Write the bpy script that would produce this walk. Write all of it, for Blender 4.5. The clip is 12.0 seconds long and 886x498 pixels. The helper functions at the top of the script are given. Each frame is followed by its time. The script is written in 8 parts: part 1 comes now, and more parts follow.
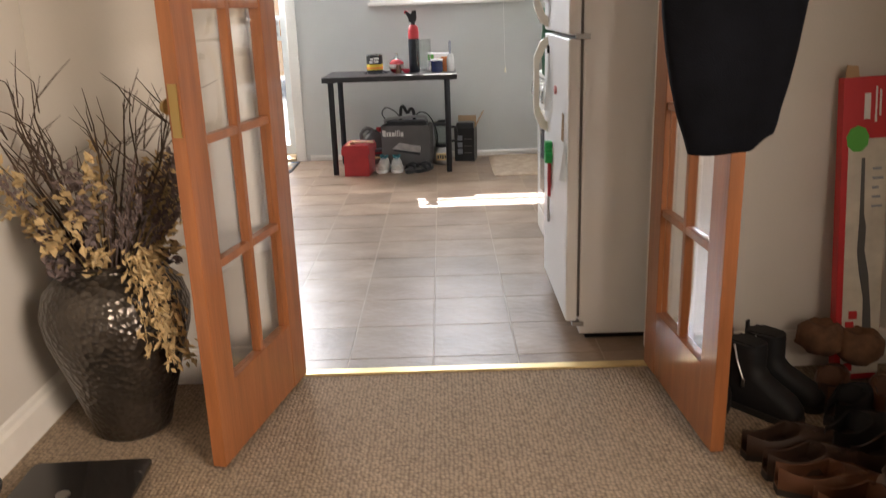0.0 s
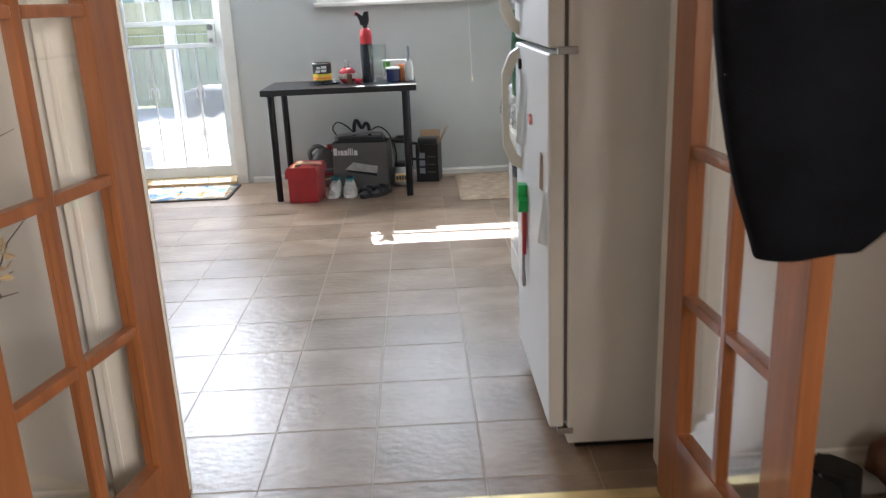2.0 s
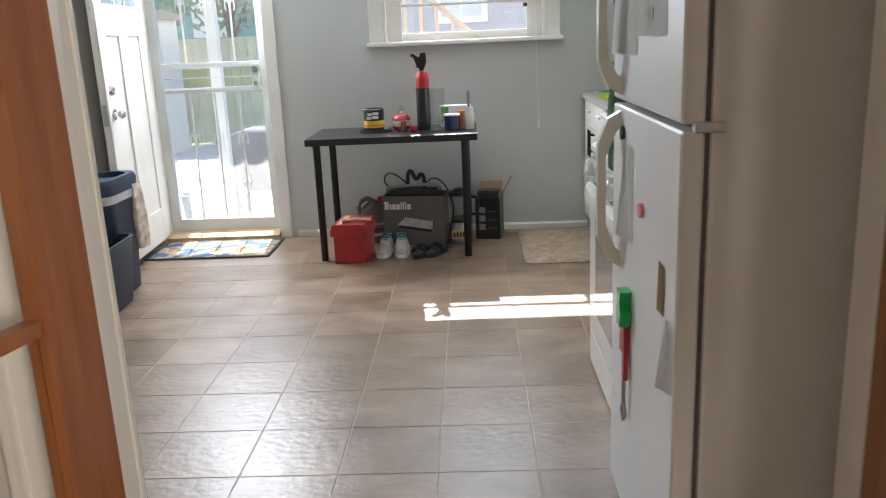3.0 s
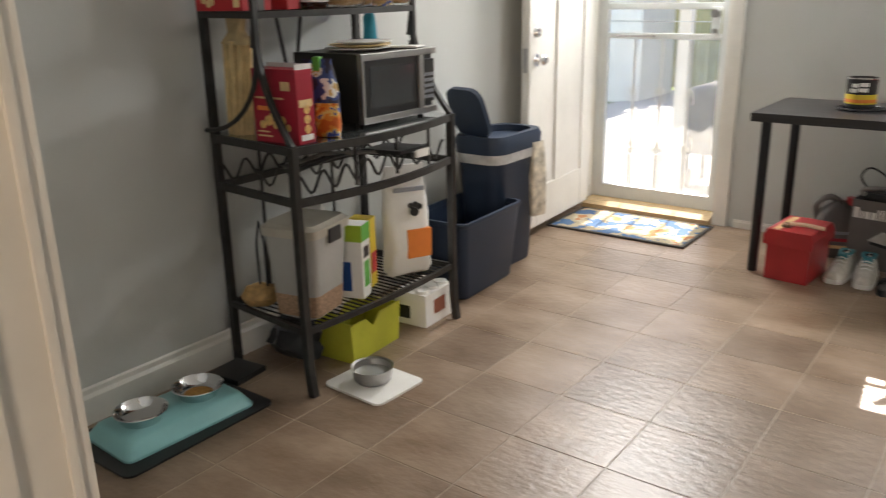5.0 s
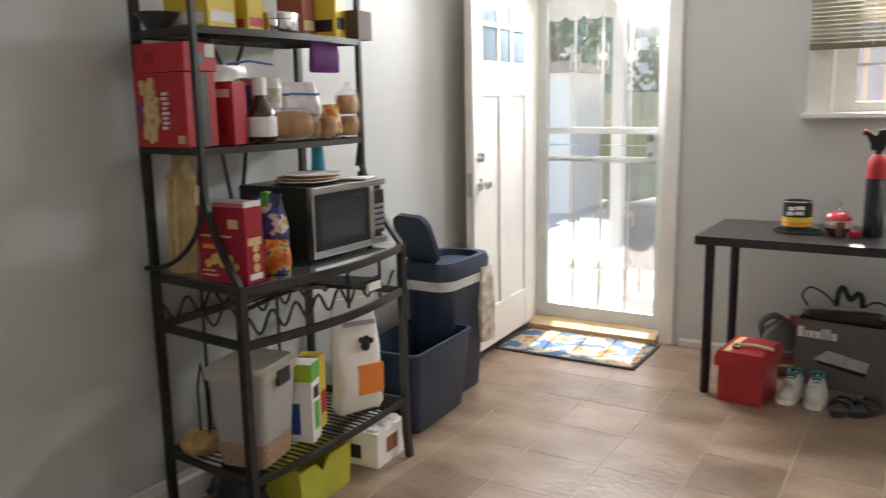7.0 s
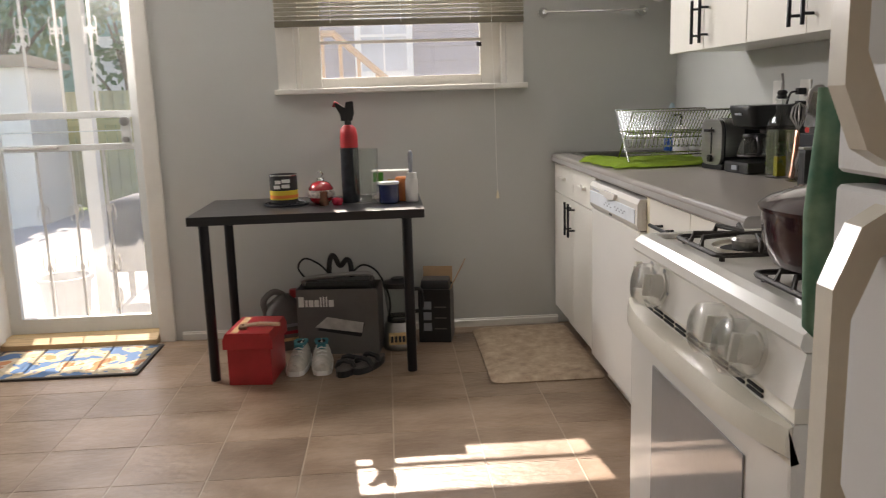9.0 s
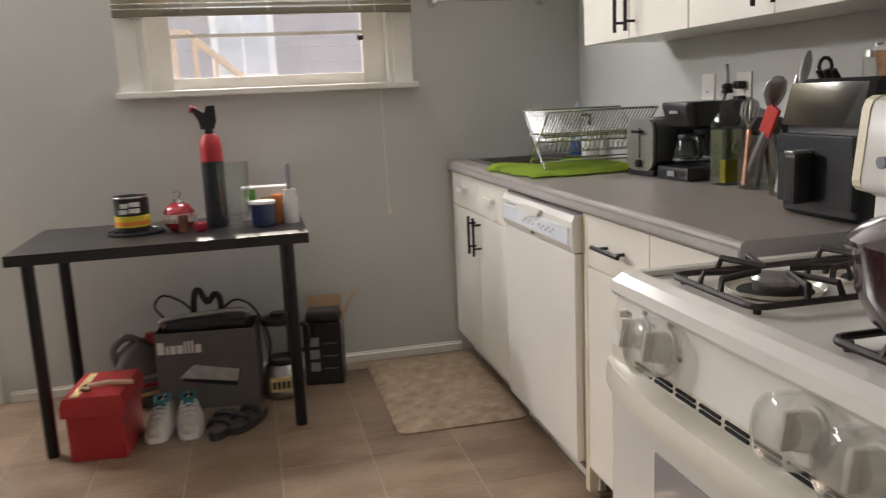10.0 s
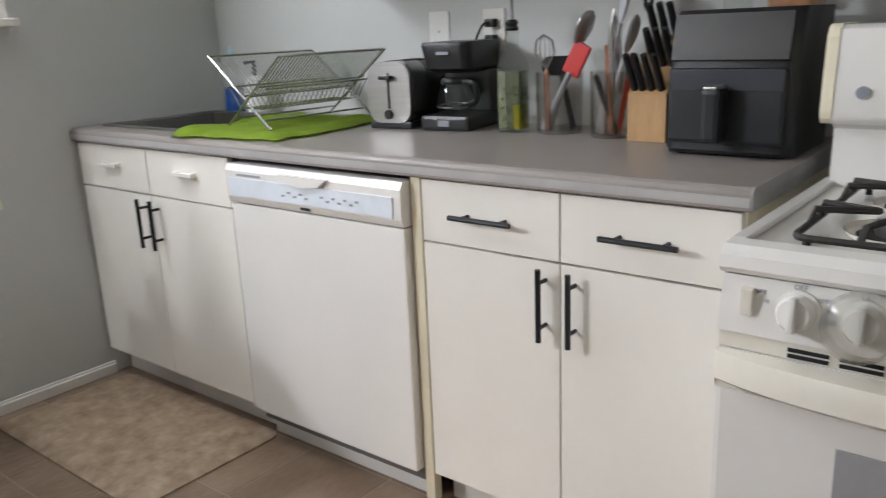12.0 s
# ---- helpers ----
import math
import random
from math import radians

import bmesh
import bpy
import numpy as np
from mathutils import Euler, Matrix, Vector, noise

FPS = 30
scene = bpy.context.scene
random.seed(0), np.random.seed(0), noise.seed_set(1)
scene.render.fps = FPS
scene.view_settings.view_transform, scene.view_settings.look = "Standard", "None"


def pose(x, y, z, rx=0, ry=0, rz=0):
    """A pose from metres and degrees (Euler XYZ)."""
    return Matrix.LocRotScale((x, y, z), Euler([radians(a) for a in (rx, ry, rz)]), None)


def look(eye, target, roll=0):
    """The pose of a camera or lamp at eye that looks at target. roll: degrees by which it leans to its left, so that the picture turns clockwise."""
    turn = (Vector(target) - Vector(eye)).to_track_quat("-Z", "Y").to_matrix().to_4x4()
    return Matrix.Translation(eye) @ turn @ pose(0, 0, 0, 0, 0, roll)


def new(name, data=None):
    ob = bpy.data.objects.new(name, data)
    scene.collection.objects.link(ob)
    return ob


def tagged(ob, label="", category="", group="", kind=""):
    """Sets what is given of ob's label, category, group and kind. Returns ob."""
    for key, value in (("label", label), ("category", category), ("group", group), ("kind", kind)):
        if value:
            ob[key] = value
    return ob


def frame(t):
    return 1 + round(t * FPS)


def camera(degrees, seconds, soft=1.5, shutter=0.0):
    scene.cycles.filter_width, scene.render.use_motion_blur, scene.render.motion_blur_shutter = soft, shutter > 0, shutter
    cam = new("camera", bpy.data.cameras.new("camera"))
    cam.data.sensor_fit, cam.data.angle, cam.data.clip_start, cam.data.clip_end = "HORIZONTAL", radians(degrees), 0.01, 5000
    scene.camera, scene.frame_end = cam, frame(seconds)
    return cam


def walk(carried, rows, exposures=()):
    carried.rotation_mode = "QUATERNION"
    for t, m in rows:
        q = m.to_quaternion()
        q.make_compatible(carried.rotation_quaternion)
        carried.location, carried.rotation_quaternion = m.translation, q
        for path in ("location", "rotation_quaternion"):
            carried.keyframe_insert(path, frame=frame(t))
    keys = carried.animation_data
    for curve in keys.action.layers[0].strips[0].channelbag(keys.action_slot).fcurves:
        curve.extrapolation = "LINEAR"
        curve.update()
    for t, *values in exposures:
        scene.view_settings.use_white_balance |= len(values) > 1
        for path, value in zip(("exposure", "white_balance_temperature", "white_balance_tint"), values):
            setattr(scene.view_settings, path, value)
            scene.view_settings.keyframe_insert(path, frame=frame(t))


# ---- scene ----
cam = camera(57.4, 12.0, soft=1.1, shutter=0.3)
PATH = [
    (0, (0.294, -2.594, 1.219), (0.28, -0.678, 0.644), -1.9),
    (0.5, (0.362, -2.548, 1.19), (0.383, -0.674, 0.494), -2.0),
    (1, (0.304, -2.307, 1.221), (0.405, -0.434, 0.527), -2.3),
    (1.5, (0.331, -2.026, 1.221), (0.465, -0.141, 0.566), -2.3),
    (2, (0.397, -1.792, 1.228), (0.443, 0.121, 0.647), -2.4),
    (2.5, (0.365, -1.463, 1.271), (0.362, 0.469, 0.756), -1.6),
    (2.7, (0.362, -1.343, 1.273), (0.33, 0.592, 0.77), -2.1),
    (4.3, (0.405, -0.477, 1.264), (-0.233, 1.327, 0.68), -1.2),
    (4.5, (0.409, -0.369, 1.268), (-0.397, 1.359, 0.666), -1.4),
    (5, (0.435, -0.192, 1.276), (-0.706, 1.333, 0.666), -1.1),
    (5.5, (0.419, -0.163, 1.29), (-0.981, 1.147, 0.721), -2.0),
    (6, (0.427, -0.136, 1.326), (-1.038, 1.152, 0.884), -2.1),
    (6.5, (0.407, -0.142, 1.334), (-0.921, 1.302, 0.949), -1.4),
    (7, (0.304, -0.139, 1.343), (-0.728, 1.536, 0.986), -1.0),
    (7.5, (0.234, -0.145, 1.32), (-0.415, 1.715, 0.98), -1.0),
    (7.7, (0.244, -0.153, 1.324), (-0.251, 1.755, 0.983), -0.6),
    (9.3, (0.252, 0.23, 1.19), (0.45, 2.185, 0.817), -2.6),
    (9.5, (0.268, 0.366, 1.209), (0.508, 2.316, 0.832), -3.1),
    (10, (0.214, 0.599, 1.193), (0.659, 2.513, 0.821), -2.6),
    (10.5, (0.097, 0.941, 1.237), (0.939, 2.736, 0.972), -1.9),
    (11, (0.036, 1.245, 1.231), (1.022, 2.963, 0.96), -3.2),
    (11.5, (-0.077, 1.41, 1.192), (1.124, 2.931, 0.699), -3.8),
    (12, (-0.267, 1.49, 1.187), (1.23, 2.705, 0.652), -2.5),
]
EXPOSURES = [(0.0, 2.3, 6500, 15), (1.0, 2.35, 6500, 16), (2.0, 2.15, 5900, 11), (2.5, 2.0, 6000, 11), (4.5, 1.7, 6700, 12), (5.0, 1.8, 7000, 13), (5.7, 2.2, 7600, 14), (6.5, 2.2, 7500, 14), (7.0, 1.75, 6800, 15), (7.5, 1.62, 6600, 16), (9.5, 1.36, 7300, 18), (11.0, 1.66, 6500, 16), (12.0, 1.6, 6400, 15)]
walk(cam, [(t, look(eye, target, roll)) for t, eye, target, roll in PATH], EXPOSURES)

# ---- light: sun and sky through the openings, added lamps, an unseen living room window behind ----
SUN_DIR = Vector((-0.10, 1.0, 0.885)).normalized()
world = bpy.data.worlds.new("sky")
scene.world = world
world.use_nodes = True
wn = world.node_tree.nodes
sky = wn.new("ShaderNodeTexSky")
sky.sky_type, sky.sun_disc = "NISHITA", False
sky.sun_elevation = math.asin(SUN_DIR.z)
sky.sun_rotation = math.atan2(SUN_DIR.x, SUN_DIR.y)
wn["Background"].inputs[1].default_value = 0.15
world.node_tree.links.new(sky.outputs[0], wn["Background"].inputs[0])
sun = new("sun", bpy.data.lights.new("sun", "SUN"))
sun.data.energy, sun.data.angle, sun.data.color = 5.0, radians(0.5), (1.0, 0.95, 0.87)
sun.matrix_world = look(SUN_DIR * 30, (0, 0, 0))


def window_light(name, place, target, w, h, watts, color, spread=180):
    ob = new(name, bpy.data.lights.new(name, "AREA"))
    ob.data.shape, ob.data.size, ob.data.size_y = "RECTANGLE", w, h
    ob.data.energy, ob.data.color, ob.data.spread = watts, color, radians(spread)
    ob.matrix_world = look(place, target)


# added area lamps standing in for sky light, atop the back door and window openings
window_light("back_door_fill", (-1.34, 4.24, 1.945), (0.5, 0.8, 0.6), 0.62, 0.15, 19, (0.93, 0.97, 1.0))
window_light("window_fill", (0.34, 4.10, 1.95), (0.0, 1.2, 0.6), 0.95, 0.24, 9, (0.88, 0.95, 1.0))
# added lamp for daylight, in an assumed unseen window opening behind the walker
window_light("living_room_fill", (1.92, -3.1, 1.5), (-0.9, -0.9, 0.7), 1.2, 1.1, 10, (1.0, 0.82, 0.62), 105)

# ---- helpers of this scene ----


def mat(name, color, rough=0.6, metal=0.0, var=0.10, scale=6.0, bump=0.0, bscale=60.0, fine=0.04, color2=None, trans=0.0, ior=1.45, coat=0.0, stretch=(1, 1, 1), island=0.0, alpha=1.0, world=False):
    """Base colour with coarse and fine variation, roughness variation and fine relief, in object metres."""
    m = bpy.data.materials.new(name)
    m.use_nodes = True
    nt = m.node_tree
    n, l = nt.nodes, nt.links
    b = n["Principled BSDF"]
    co = n.new("ShaderNodeTexCoord")
    mp = n.new("ShaderNodeMapping")
    mp.inputs["Scale"].default_value = stretch
    geo = n.new("ShaderNodeNewGeometry")
    l.new(geo.outputs["Position"] if world else co.outputs["Object"], mp.inputs["Vector"])
    big = n.new("ShaderNodeTexNoise")
    big.inputs["Scale"].default_value, big.inputs["Detail"].default_value = scale, 4
    small = n.new("ShaderNodeTexNoise")
    small.inputs["Scale"].default_value, small.inputs["Detail"].default_value = bscale, 3
    l.new(mp.outputs[0], big.inputs["Vector"])
    l.new(mp.outputs[0], small.inputs["Vector"])
    mix = n.new("ShaderNodeMix")
    mix.data_type = "RGBA"
    c = Vector(color)
    lo = c * (1 - var)
    hi = Vector(color2) if color2 else c * (1 + var)
    mix.inputs["A"].default_value = (*lo, 1)
    mix.inputs["B"].default_value = (*[min(1, v) for v in hi], 1)
    ramp = n.new("ShaderNodeMapRange")
    ramp.inputs["From Min"].default_value, ramp.inputs["From Max"].default_value = 0.3, 0.7
    l.new(big.outputs["Fac"], ramp.inputs["Value"])
    l.new(ramp.outputs[0], mix.inputs["Factor"])
    hsv = n.new("ShaderNodeHueSaturation")
    v = n.new("ShaderNodeMath")
    v.operation = "MULTIPLY_ADD"
    v.inputs[1].default_value, v.inputs[2].default_value = 2 * fine, 1 - fine
    l.new(small.outputs["Fac"], v.inputs[0])
    value = v.outputs[0]
    if island:
        info = n.new("ShaderNodeObjectInfo")
        v2 = n.new("ShaderNodeMath")
        v2.operation = "MULTIPLY_ADD"
        v2.inputs[1].default_value, v2.inputs[2].default_value = 2 * island, -island
        l.new(info.outputs["Random"], v2.inputs[0])
        v3 = n.new("ShaderNodeMath")
        l.new(value, v3.inputs[0])
        l.new(v2.outputs[0], v3.inputs[1])
        value = v3.outputs[0]
    l.new(value, hsv.inputs["Value"])
    l.new(mix.outputs["Result"], hsv.inputs["Color"])
    l.new(hsv.outputs[0], b.inputs["Base Color"])
    rr = n.new("ShaderNodeMapRange")
    rr.inputs["To Min"].default_value, rr.inputs["To Max"].default_value = max(0.02, rough * 0.85), min(1, rough * 1.15)
    l.new(big.outputs["Fac"], rr.inputs["Value"])
    l.new(rr.outputs[0], b.inputs["Roughness"])
    b.inputs["Metallic"].default_value = metal
    b.inputs["Transmission Weight"].default_value = trans
    b.inputs["IOR"].default_value = ior
    b.inputs["Coat Weight"].default_value = coat
    b.inputs["Alpha"].default_value = alpha
    if bump:
        bp = n.new("ShaderNodeBump")
        bp.inputs["Strength"].default_value, bp.inputs["Distance"].default_value = bump, 0.004
        l.new(small.outputs["Fac"], bp.inputs["Height"])
        l.new(bp.outputs[0], b.inputs["Normal"])
    return m


def glass(name, color=(1, 1, 1), rough=0.0, haze=0.0):
    """Clear pane: mostly see-through with a real reflection on top."""
    m = bpy.data.materials.new(name)
    m.use_nodes = True
    n, l = m.node_tree.nodes, m.node_tree.links
    out = n["Material Output"]
    n.remove(n["Principled BSDF"])
    tr, gl, mx, fr = n.new("ShaderNodeBsdfTransparent"), n.new("ShaderNodeBsdfGlossy"), n.new("ShaderNodeMixShader"), n.new("ShaderNodeMath")
    lw, pw = n.new("ShaderNodeLayerWeight"), n.new("ShaderNodeMath")
    lw.inputs[0].default_value = 0.5
    pw.operation, pw.inputs[1].default_value = "POWER", 4.0
    l.new(lw.outputs["Facing"], pw.inputs[0])
    l.new(pw.outputs[0], fr.inputs[0])
    fr.operation, fr.inputs[1].default_value, fr.inputs[2].default_value = "MULTIPLY_ADD", 0.9, 0.04
    tr.inputs[0].default_value = (*color, 1)
    gl.inputs["Roughness"].default_value = rough
    l.new(fr.outputs[0], mx.inputs[0])
    l.new(tr.outputs[0], mx.inputs[1])
    l.new(gl.outputs[0], mx.inputs[2])
    last = mx.outputs[0]
    # translucent share: glare haze on outer panes, milkiness in plastics
    if haze:
        tl, dx, ns, mr = n.new("ShaderNodeBsdfTranslucent"), n.new("ShaderNodeMixShader"), n.new("ShaderNodeTexNoise"), n.new("ShaderNodeMapRange")
        tl.inputs[0].default_value = (0.8, 0.8, 0.78, 1)
        ns.inputs["Scale"].default_value, ns.inputs["Detail"].default_value = 7, 5
        mr.inputs["To Min"].default_value, mr.inputs["To Max"].default_value = haze * 0.6, haze * 1.4
        l.new(ns.outputs["Fac"], mr.inputs["Value"])
        l.new(mr.outputs[0], dx.inputs[0])
        l.new(last, dx.inputs[1])
        l.new(tl.outputs[0], dx.inputs[2])
        last = dx.outputs[0]
    l.new(last, out.inputs[0])
    return m


def thing(name, label, category, place=(0, 0, 0), turn=0.0, group="", kind=""):
    ob = new(name)
    ob.empty_display_size = 0.1
    ob.matrix_world = pose(*place, 0, 0, turn)
    return tagged(ob, label, category, group, kind)


def part(name, bm, material, parent, label="", smooth=None):
    me = bpy.data.meshes.new(name)
    bmesh.ops.recalc_face_normals(bm, faces=bm.faces)
    if smooth is not None:
        for f in bm.faces:
            f.smooth = True
        for e in bm.edges:
            if len(e.link_faces) == 2 and e.calc_face_angle(0) > radians(smooth):
                e.smooth = False
    bm.to_mesh(me)
    bm.free()
    me.materials.append(material)
    ob = new(name, me)
    if parent is not None:
        ob.parent = parent
    if label:
        tagged(ob, label)
    return ob


def single(name, bm, material, label, category, place=(0, 0, 0), turn=0.0, group="", kind="", smooth=None):
    ob = part(name, bm, material, None, "", smooth)
    ob.matrix_world = pose(*place, 0, 0, turn)
    return tagged(ob, label, category, group, kind)


def B(*boxes, bevel=0.0, seg=2):
    """A bmesh of boxes (x0, y0, z0, x1, y1, z1)."""
    bm = bmesh.new()
    for x0, y0, z0, x1, y1, z1 in boxes:
        bmesh.ops.create_cube(bm, size=1, matrix=Matrix.Translation(((x0 + x1) / 2, (y0 + y1) / 2, (z0 + z1) / 2)) @ Matrix.Diagonal((abs(x1 - x0), abs(y1 - y0), abs(z1 - z0), 1)))
    if bevel:
        bmesh.ops.bevel(bm, geom=bm.edges[:], offset=bevel, segments=seg, profile=0.7, affect="EDGES", clamp_overlap=True)
    return bm


def cyl(p0, p1, r0, r1=None, seg=16, bm=None, caps=True):
    bm = bm or bmesh.new()
    p0, p1 = Vector(p0), Vector(p1)
    d = p1 - p0
    m = Matrix.Translation((p0 + p1) / 2) @ d.to_track_quat("Z", "Y").to_matrix().to_4x4()
    bmesh.ops.create_cone(bm, cap_ends=caps, segments=seg, radius1=r0, radius2=r0 if r1 is None else r1, depth=d.length, matrix=m)
    return bm


def tube(pts, r, seg=8, bm=None, closed=False):
    """A round rod along a line of points; r one radius or one per point."""
    bm = bm or bmesh.new()
    pts = [Vector(p) for p in pts]
    n = len(pts)
    rs = r if isinstance(r, (list, tuple)) else [r] * n
    rings, up = [], None
    for i, p in enumerate(pts):
        a = pts[i - 1] if i or closed else p
        b = pts[(i + 1) % n] if i < n - 1 or closed else p
        d = (b - a).normalized()
        if up is None:
            up = d.orthogonal().normalized()
        up = (up - d * up.dot(d)).normalized()
        side = d.cross(up)
        rings.append([bm.verts.new(p + (up * math.cos(t) + side * math.sin(t)) * rs[i]) for t in (2 * math.pi * k / seg for k in range(seg))])
    pairs = list(zip(rings, rings[1:])) + ([(rings[-1], rings[0])] if closed else [])
    for a, b in pairs:
        for k in range(seg):
            bm.faces.new((a[k], a[(k + 1) % seg], b[(k + 1) % seg], b[k]))
    if not closed:
        bm.faces.new(rings[0][::-1])
        bm.faces.new(rings[-1])
    return bm


def lathe(profile, seg=32, bm=None, at=(0, 0, 0), closed=False):
    """Turns (radius, height) pairs about z."""
    bm = bm or bmesh.new()
    x, y, z = at
    rings = []
    for r, h in profile:
        if r < 1e-5:
            rings.append([bm.verts.new((x, y, z + h))])
        else:
            rings.append([bm.verts.new((x + r * math.cos(2 * math.pi * k / seg), y + r * math.sin(2 * math.pi * k / seg), z + h)) for k in range(seg)])
    for a, b in list(zip(rings, rings[1:])) + ([(rings[-1], rings[0])] if closed else []):
        for k in range(seg):
            q = [a[k % len(a)], a[(k + 1) % len(a)], b[(k + 1) % len(b)], b[k % len(b)]]
            q = list(dict.fromkeys(q))
            if len(q) > 2:
                bm.faces.new(q)
    return bm


def prism(outline, axis, a, b, bm=None):
    """Extrudes a flat outline of 2-tuples along an axis ('x': outline is y, z; 'y': x, z; 'z': x, y)."""
    bm = bm or bmesh.new()
    put = {"x": lambda u, v, w: (w, u, v), "y": lambda u, v, w: (u, w, v), "z": lambda u, v, w: (u, v, w)}[axis]
    lo = [bm.verts.new(put(u, v, a)) for u, v in outline]
    hi = [bm.verts.new(put(u, v, b)) for u, v in outline]
    n = len(outline)
    for k in range(n):
        bm.faces.new((lo[k], lo[(k + 1) % n], hi[(k + 1) % n], hi[k]))
    bm.faces.new(lo[::-1])
    bm.faces.new(hi)
    return bm


def bend(pts, n=5):
    """A smooth line through the points."""
    p = [Vector(q) for q in pts]
    p = [p[0] * 2 - p[1]] + p + [p[-1] * 2 - p[-2]]
    out = []
    for a, b, c, d in zip(p, p[1:], p[2:], p[3:]):
        for k in range(n):
            t = k / n
            out.append(0.5 * (2 * b + (c - a) * t + (2 * a - 5 * b + 4 * c - d) * t * t + (3 * b - a - 3 * c + d) * t ** 3))
    return out + [p[-2]]


def arc(cx, cy, r, a0, a1, n=8):
    return [(cx + r * math.cos(radians(a0 + (a1 - a0) * k / n)), cy + r * math.sin(radians(a0 + (a1 - a0) * k / n))) for k in range(n + 1)]


def rounded(x0, y0, x1, y1, r, n=4):
    return arc(x1 - r, y1 - r, r, 0, 90, n) + arc(x0 + r, y1 - r, r, 90, 180, n) + arc(x0 + r, y0 + r, r, 180, 270, n) + arc(x1 - r, y0 + r, r, 270, 360, n)


def loft(rings, bm=None, cap=True):
    """Joins rings of equally many 3D points."""
    bm = bm or bmesh.new()
    vs = [[bm.verts.new(p) for p in ring] for ring in rings]
    n = len(vs[0])
    for a, b in zip(vs, vs[1:]):
        for k in range(n):
            bm.faces.new((a[k], a[(k + 1) % n], b[(k + 1) % n], b[k]))
    if cap:
        bm.faces.new(vs[0][::-1])
        bm.faces.new(vs[-1])
    return bm


def wobble(bm, amount, scale, seed=0):
    for v in bm.verts:
        v.co += noise.noise_vector(v.co * scale + Vector((seed, seed * 2, 0))) * amount
    return bm


def text(words, size, material, parent, m, label="", depth=0.0006):
    """Lettering laid flat: m maps the text's x, y plane into the parent."""
    cu = bpy.data.curves.new("lettering", "FONT")
    cu.body, cu.size, cu.extrude, cu.align_x, cu.align_y = words, size, depth, "CENTER", "CENTER"
    tmp = bpy.data.objects.new("lettering", cu)
    scene.collection.objects.link(tmp)
    me = bpy.data.meshes.new_from_object(tmp.evaluated_get(bpy.context.evaluated_depsgraph_get()))
    bpy.data.objects.remove(tmp)
    me.transform(m)
    me.materials.clear()
    me.materials.append(material)
    ob = new("lettering", me)
    ob.parent = parent
    return tagged(ob, label)


def face(origin, right, up):
    """Matrix that lays x along right and y along up at origin."""
    r, u = Vector(right).normalized(), Vector(up).normalized()
    w = r.cross(u)
    m = Matrix((r, u, w)).transposed().to_4x4()
    m.translation = origin
    return m


# ---- materials ----
WALL = mat("painted_plaster_grey", (0.56, 0.57, 0.55), 0.55, var=0.035, scale=1.5, bump=0.12, bscale=140, fine=0.02)
# same wall grey, with the living room's warm light mixed into the colour
LWALL = mat("painted_plaster_grey_warm_lit", (0.60, 0.57, 0.52), 0.6, var=0.04, scale=1.5, bump=0.12, bscale=140, fine=0.02)
CEIL = mat("ceiling_white", (0.78, 0.78, 0.76), 0.8, var=0.03, scale=2, bump=0.1, bscale=120)
TRIM = mat("white_trim_paint", (0.76, 0.74, 0.69), 0.35, var=0.05, scale=5, bump=0.08, bscale=40, fine=0.02)
CARPET = mat("beige_loop_carpet", (0.41, 0.315, 0.222), 0.95, var=0.10, scale=3, bscale=240, fine=0.12)
cn, cl = CARPET.node_tree.nodes, CARPET.node_tree.links
vo = cn.new("ShaderNodeTexVoronoi")
vo.inputs["Scale"].default_value, vo.inputs["Randomness"].default_value = 82, 0.45
cb = cn.new("ShaderNodeBump")
cb.inputs["Strength"].default_value, cb.inputs["Distance"].default_value, cb.invert = 1.0, 0.006, True
# colour darkens towards the gaps between loops, standing in for their shade
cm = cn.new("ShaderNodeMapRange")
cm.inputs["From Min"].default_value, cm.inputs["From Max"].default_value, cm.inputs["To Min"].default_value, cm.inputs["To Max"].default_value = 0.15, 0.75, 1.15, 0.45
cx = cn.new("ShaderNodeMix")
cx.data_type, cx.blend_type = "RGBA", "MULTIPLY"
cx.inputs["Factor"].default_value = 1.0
src = cn["Principled BSDF"].inputs["Base Color"].links[0].from_socket
cl.new([q for q in cn if q.bl_idname == "ShaderNodeMapping"][0].outputs[0], vo.inputs["Vector"])
cl.new(vo.outputs["Distance"], cb.inputs["Height"])
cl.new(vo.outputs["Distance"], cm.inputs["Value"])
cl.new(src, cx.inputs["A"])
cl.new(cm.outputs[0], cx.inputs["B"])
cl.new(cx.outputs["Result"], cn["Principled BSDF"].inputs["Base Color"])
cl.new(cb.outputs[0], cn["Principled BSDF"].inputs["Normal"])
TILE = mat("stone_look_tile", (0.212, 0.136, 0.084), 0.35, var=0.2, scale=4, bump=0.6, bscale=26, fine=0.14, island=0.13, world=True, color2=(0.295, 0.212, 0.15), stretch=(1, 1.6, 1))
TILE.node_tree.nodes["Principled BSDF"].inputs["Specular IOR Level"].default_value = 0.5
# milky share stands in for glare washing out the view
WHAZE = glass("glare_hazed_window_pane", haze=0.06)
GROUT = mat("pale_grout", (0.36, 0.285, 0.21), 0.5, var=0.12, scale=10)
WOOD = mat("orange_stained_wood", (0.29, 0.105, 0.036), 0.34, var=0.22, scale=5, bump=0.1, bscale=30, fine=0.12, stretch=(6, 6, 0.5), coat=0.3)
BRASS = mat("aged_brass", (0.45, 0.32, 0.13), 0.35, 1.0)
STRIP = mat("brass_threshold_strip", (0.78, 0.62, 0.30), 0.35, 0.6, var=0.1, scale=12)
PANE = glass("clear_pane")
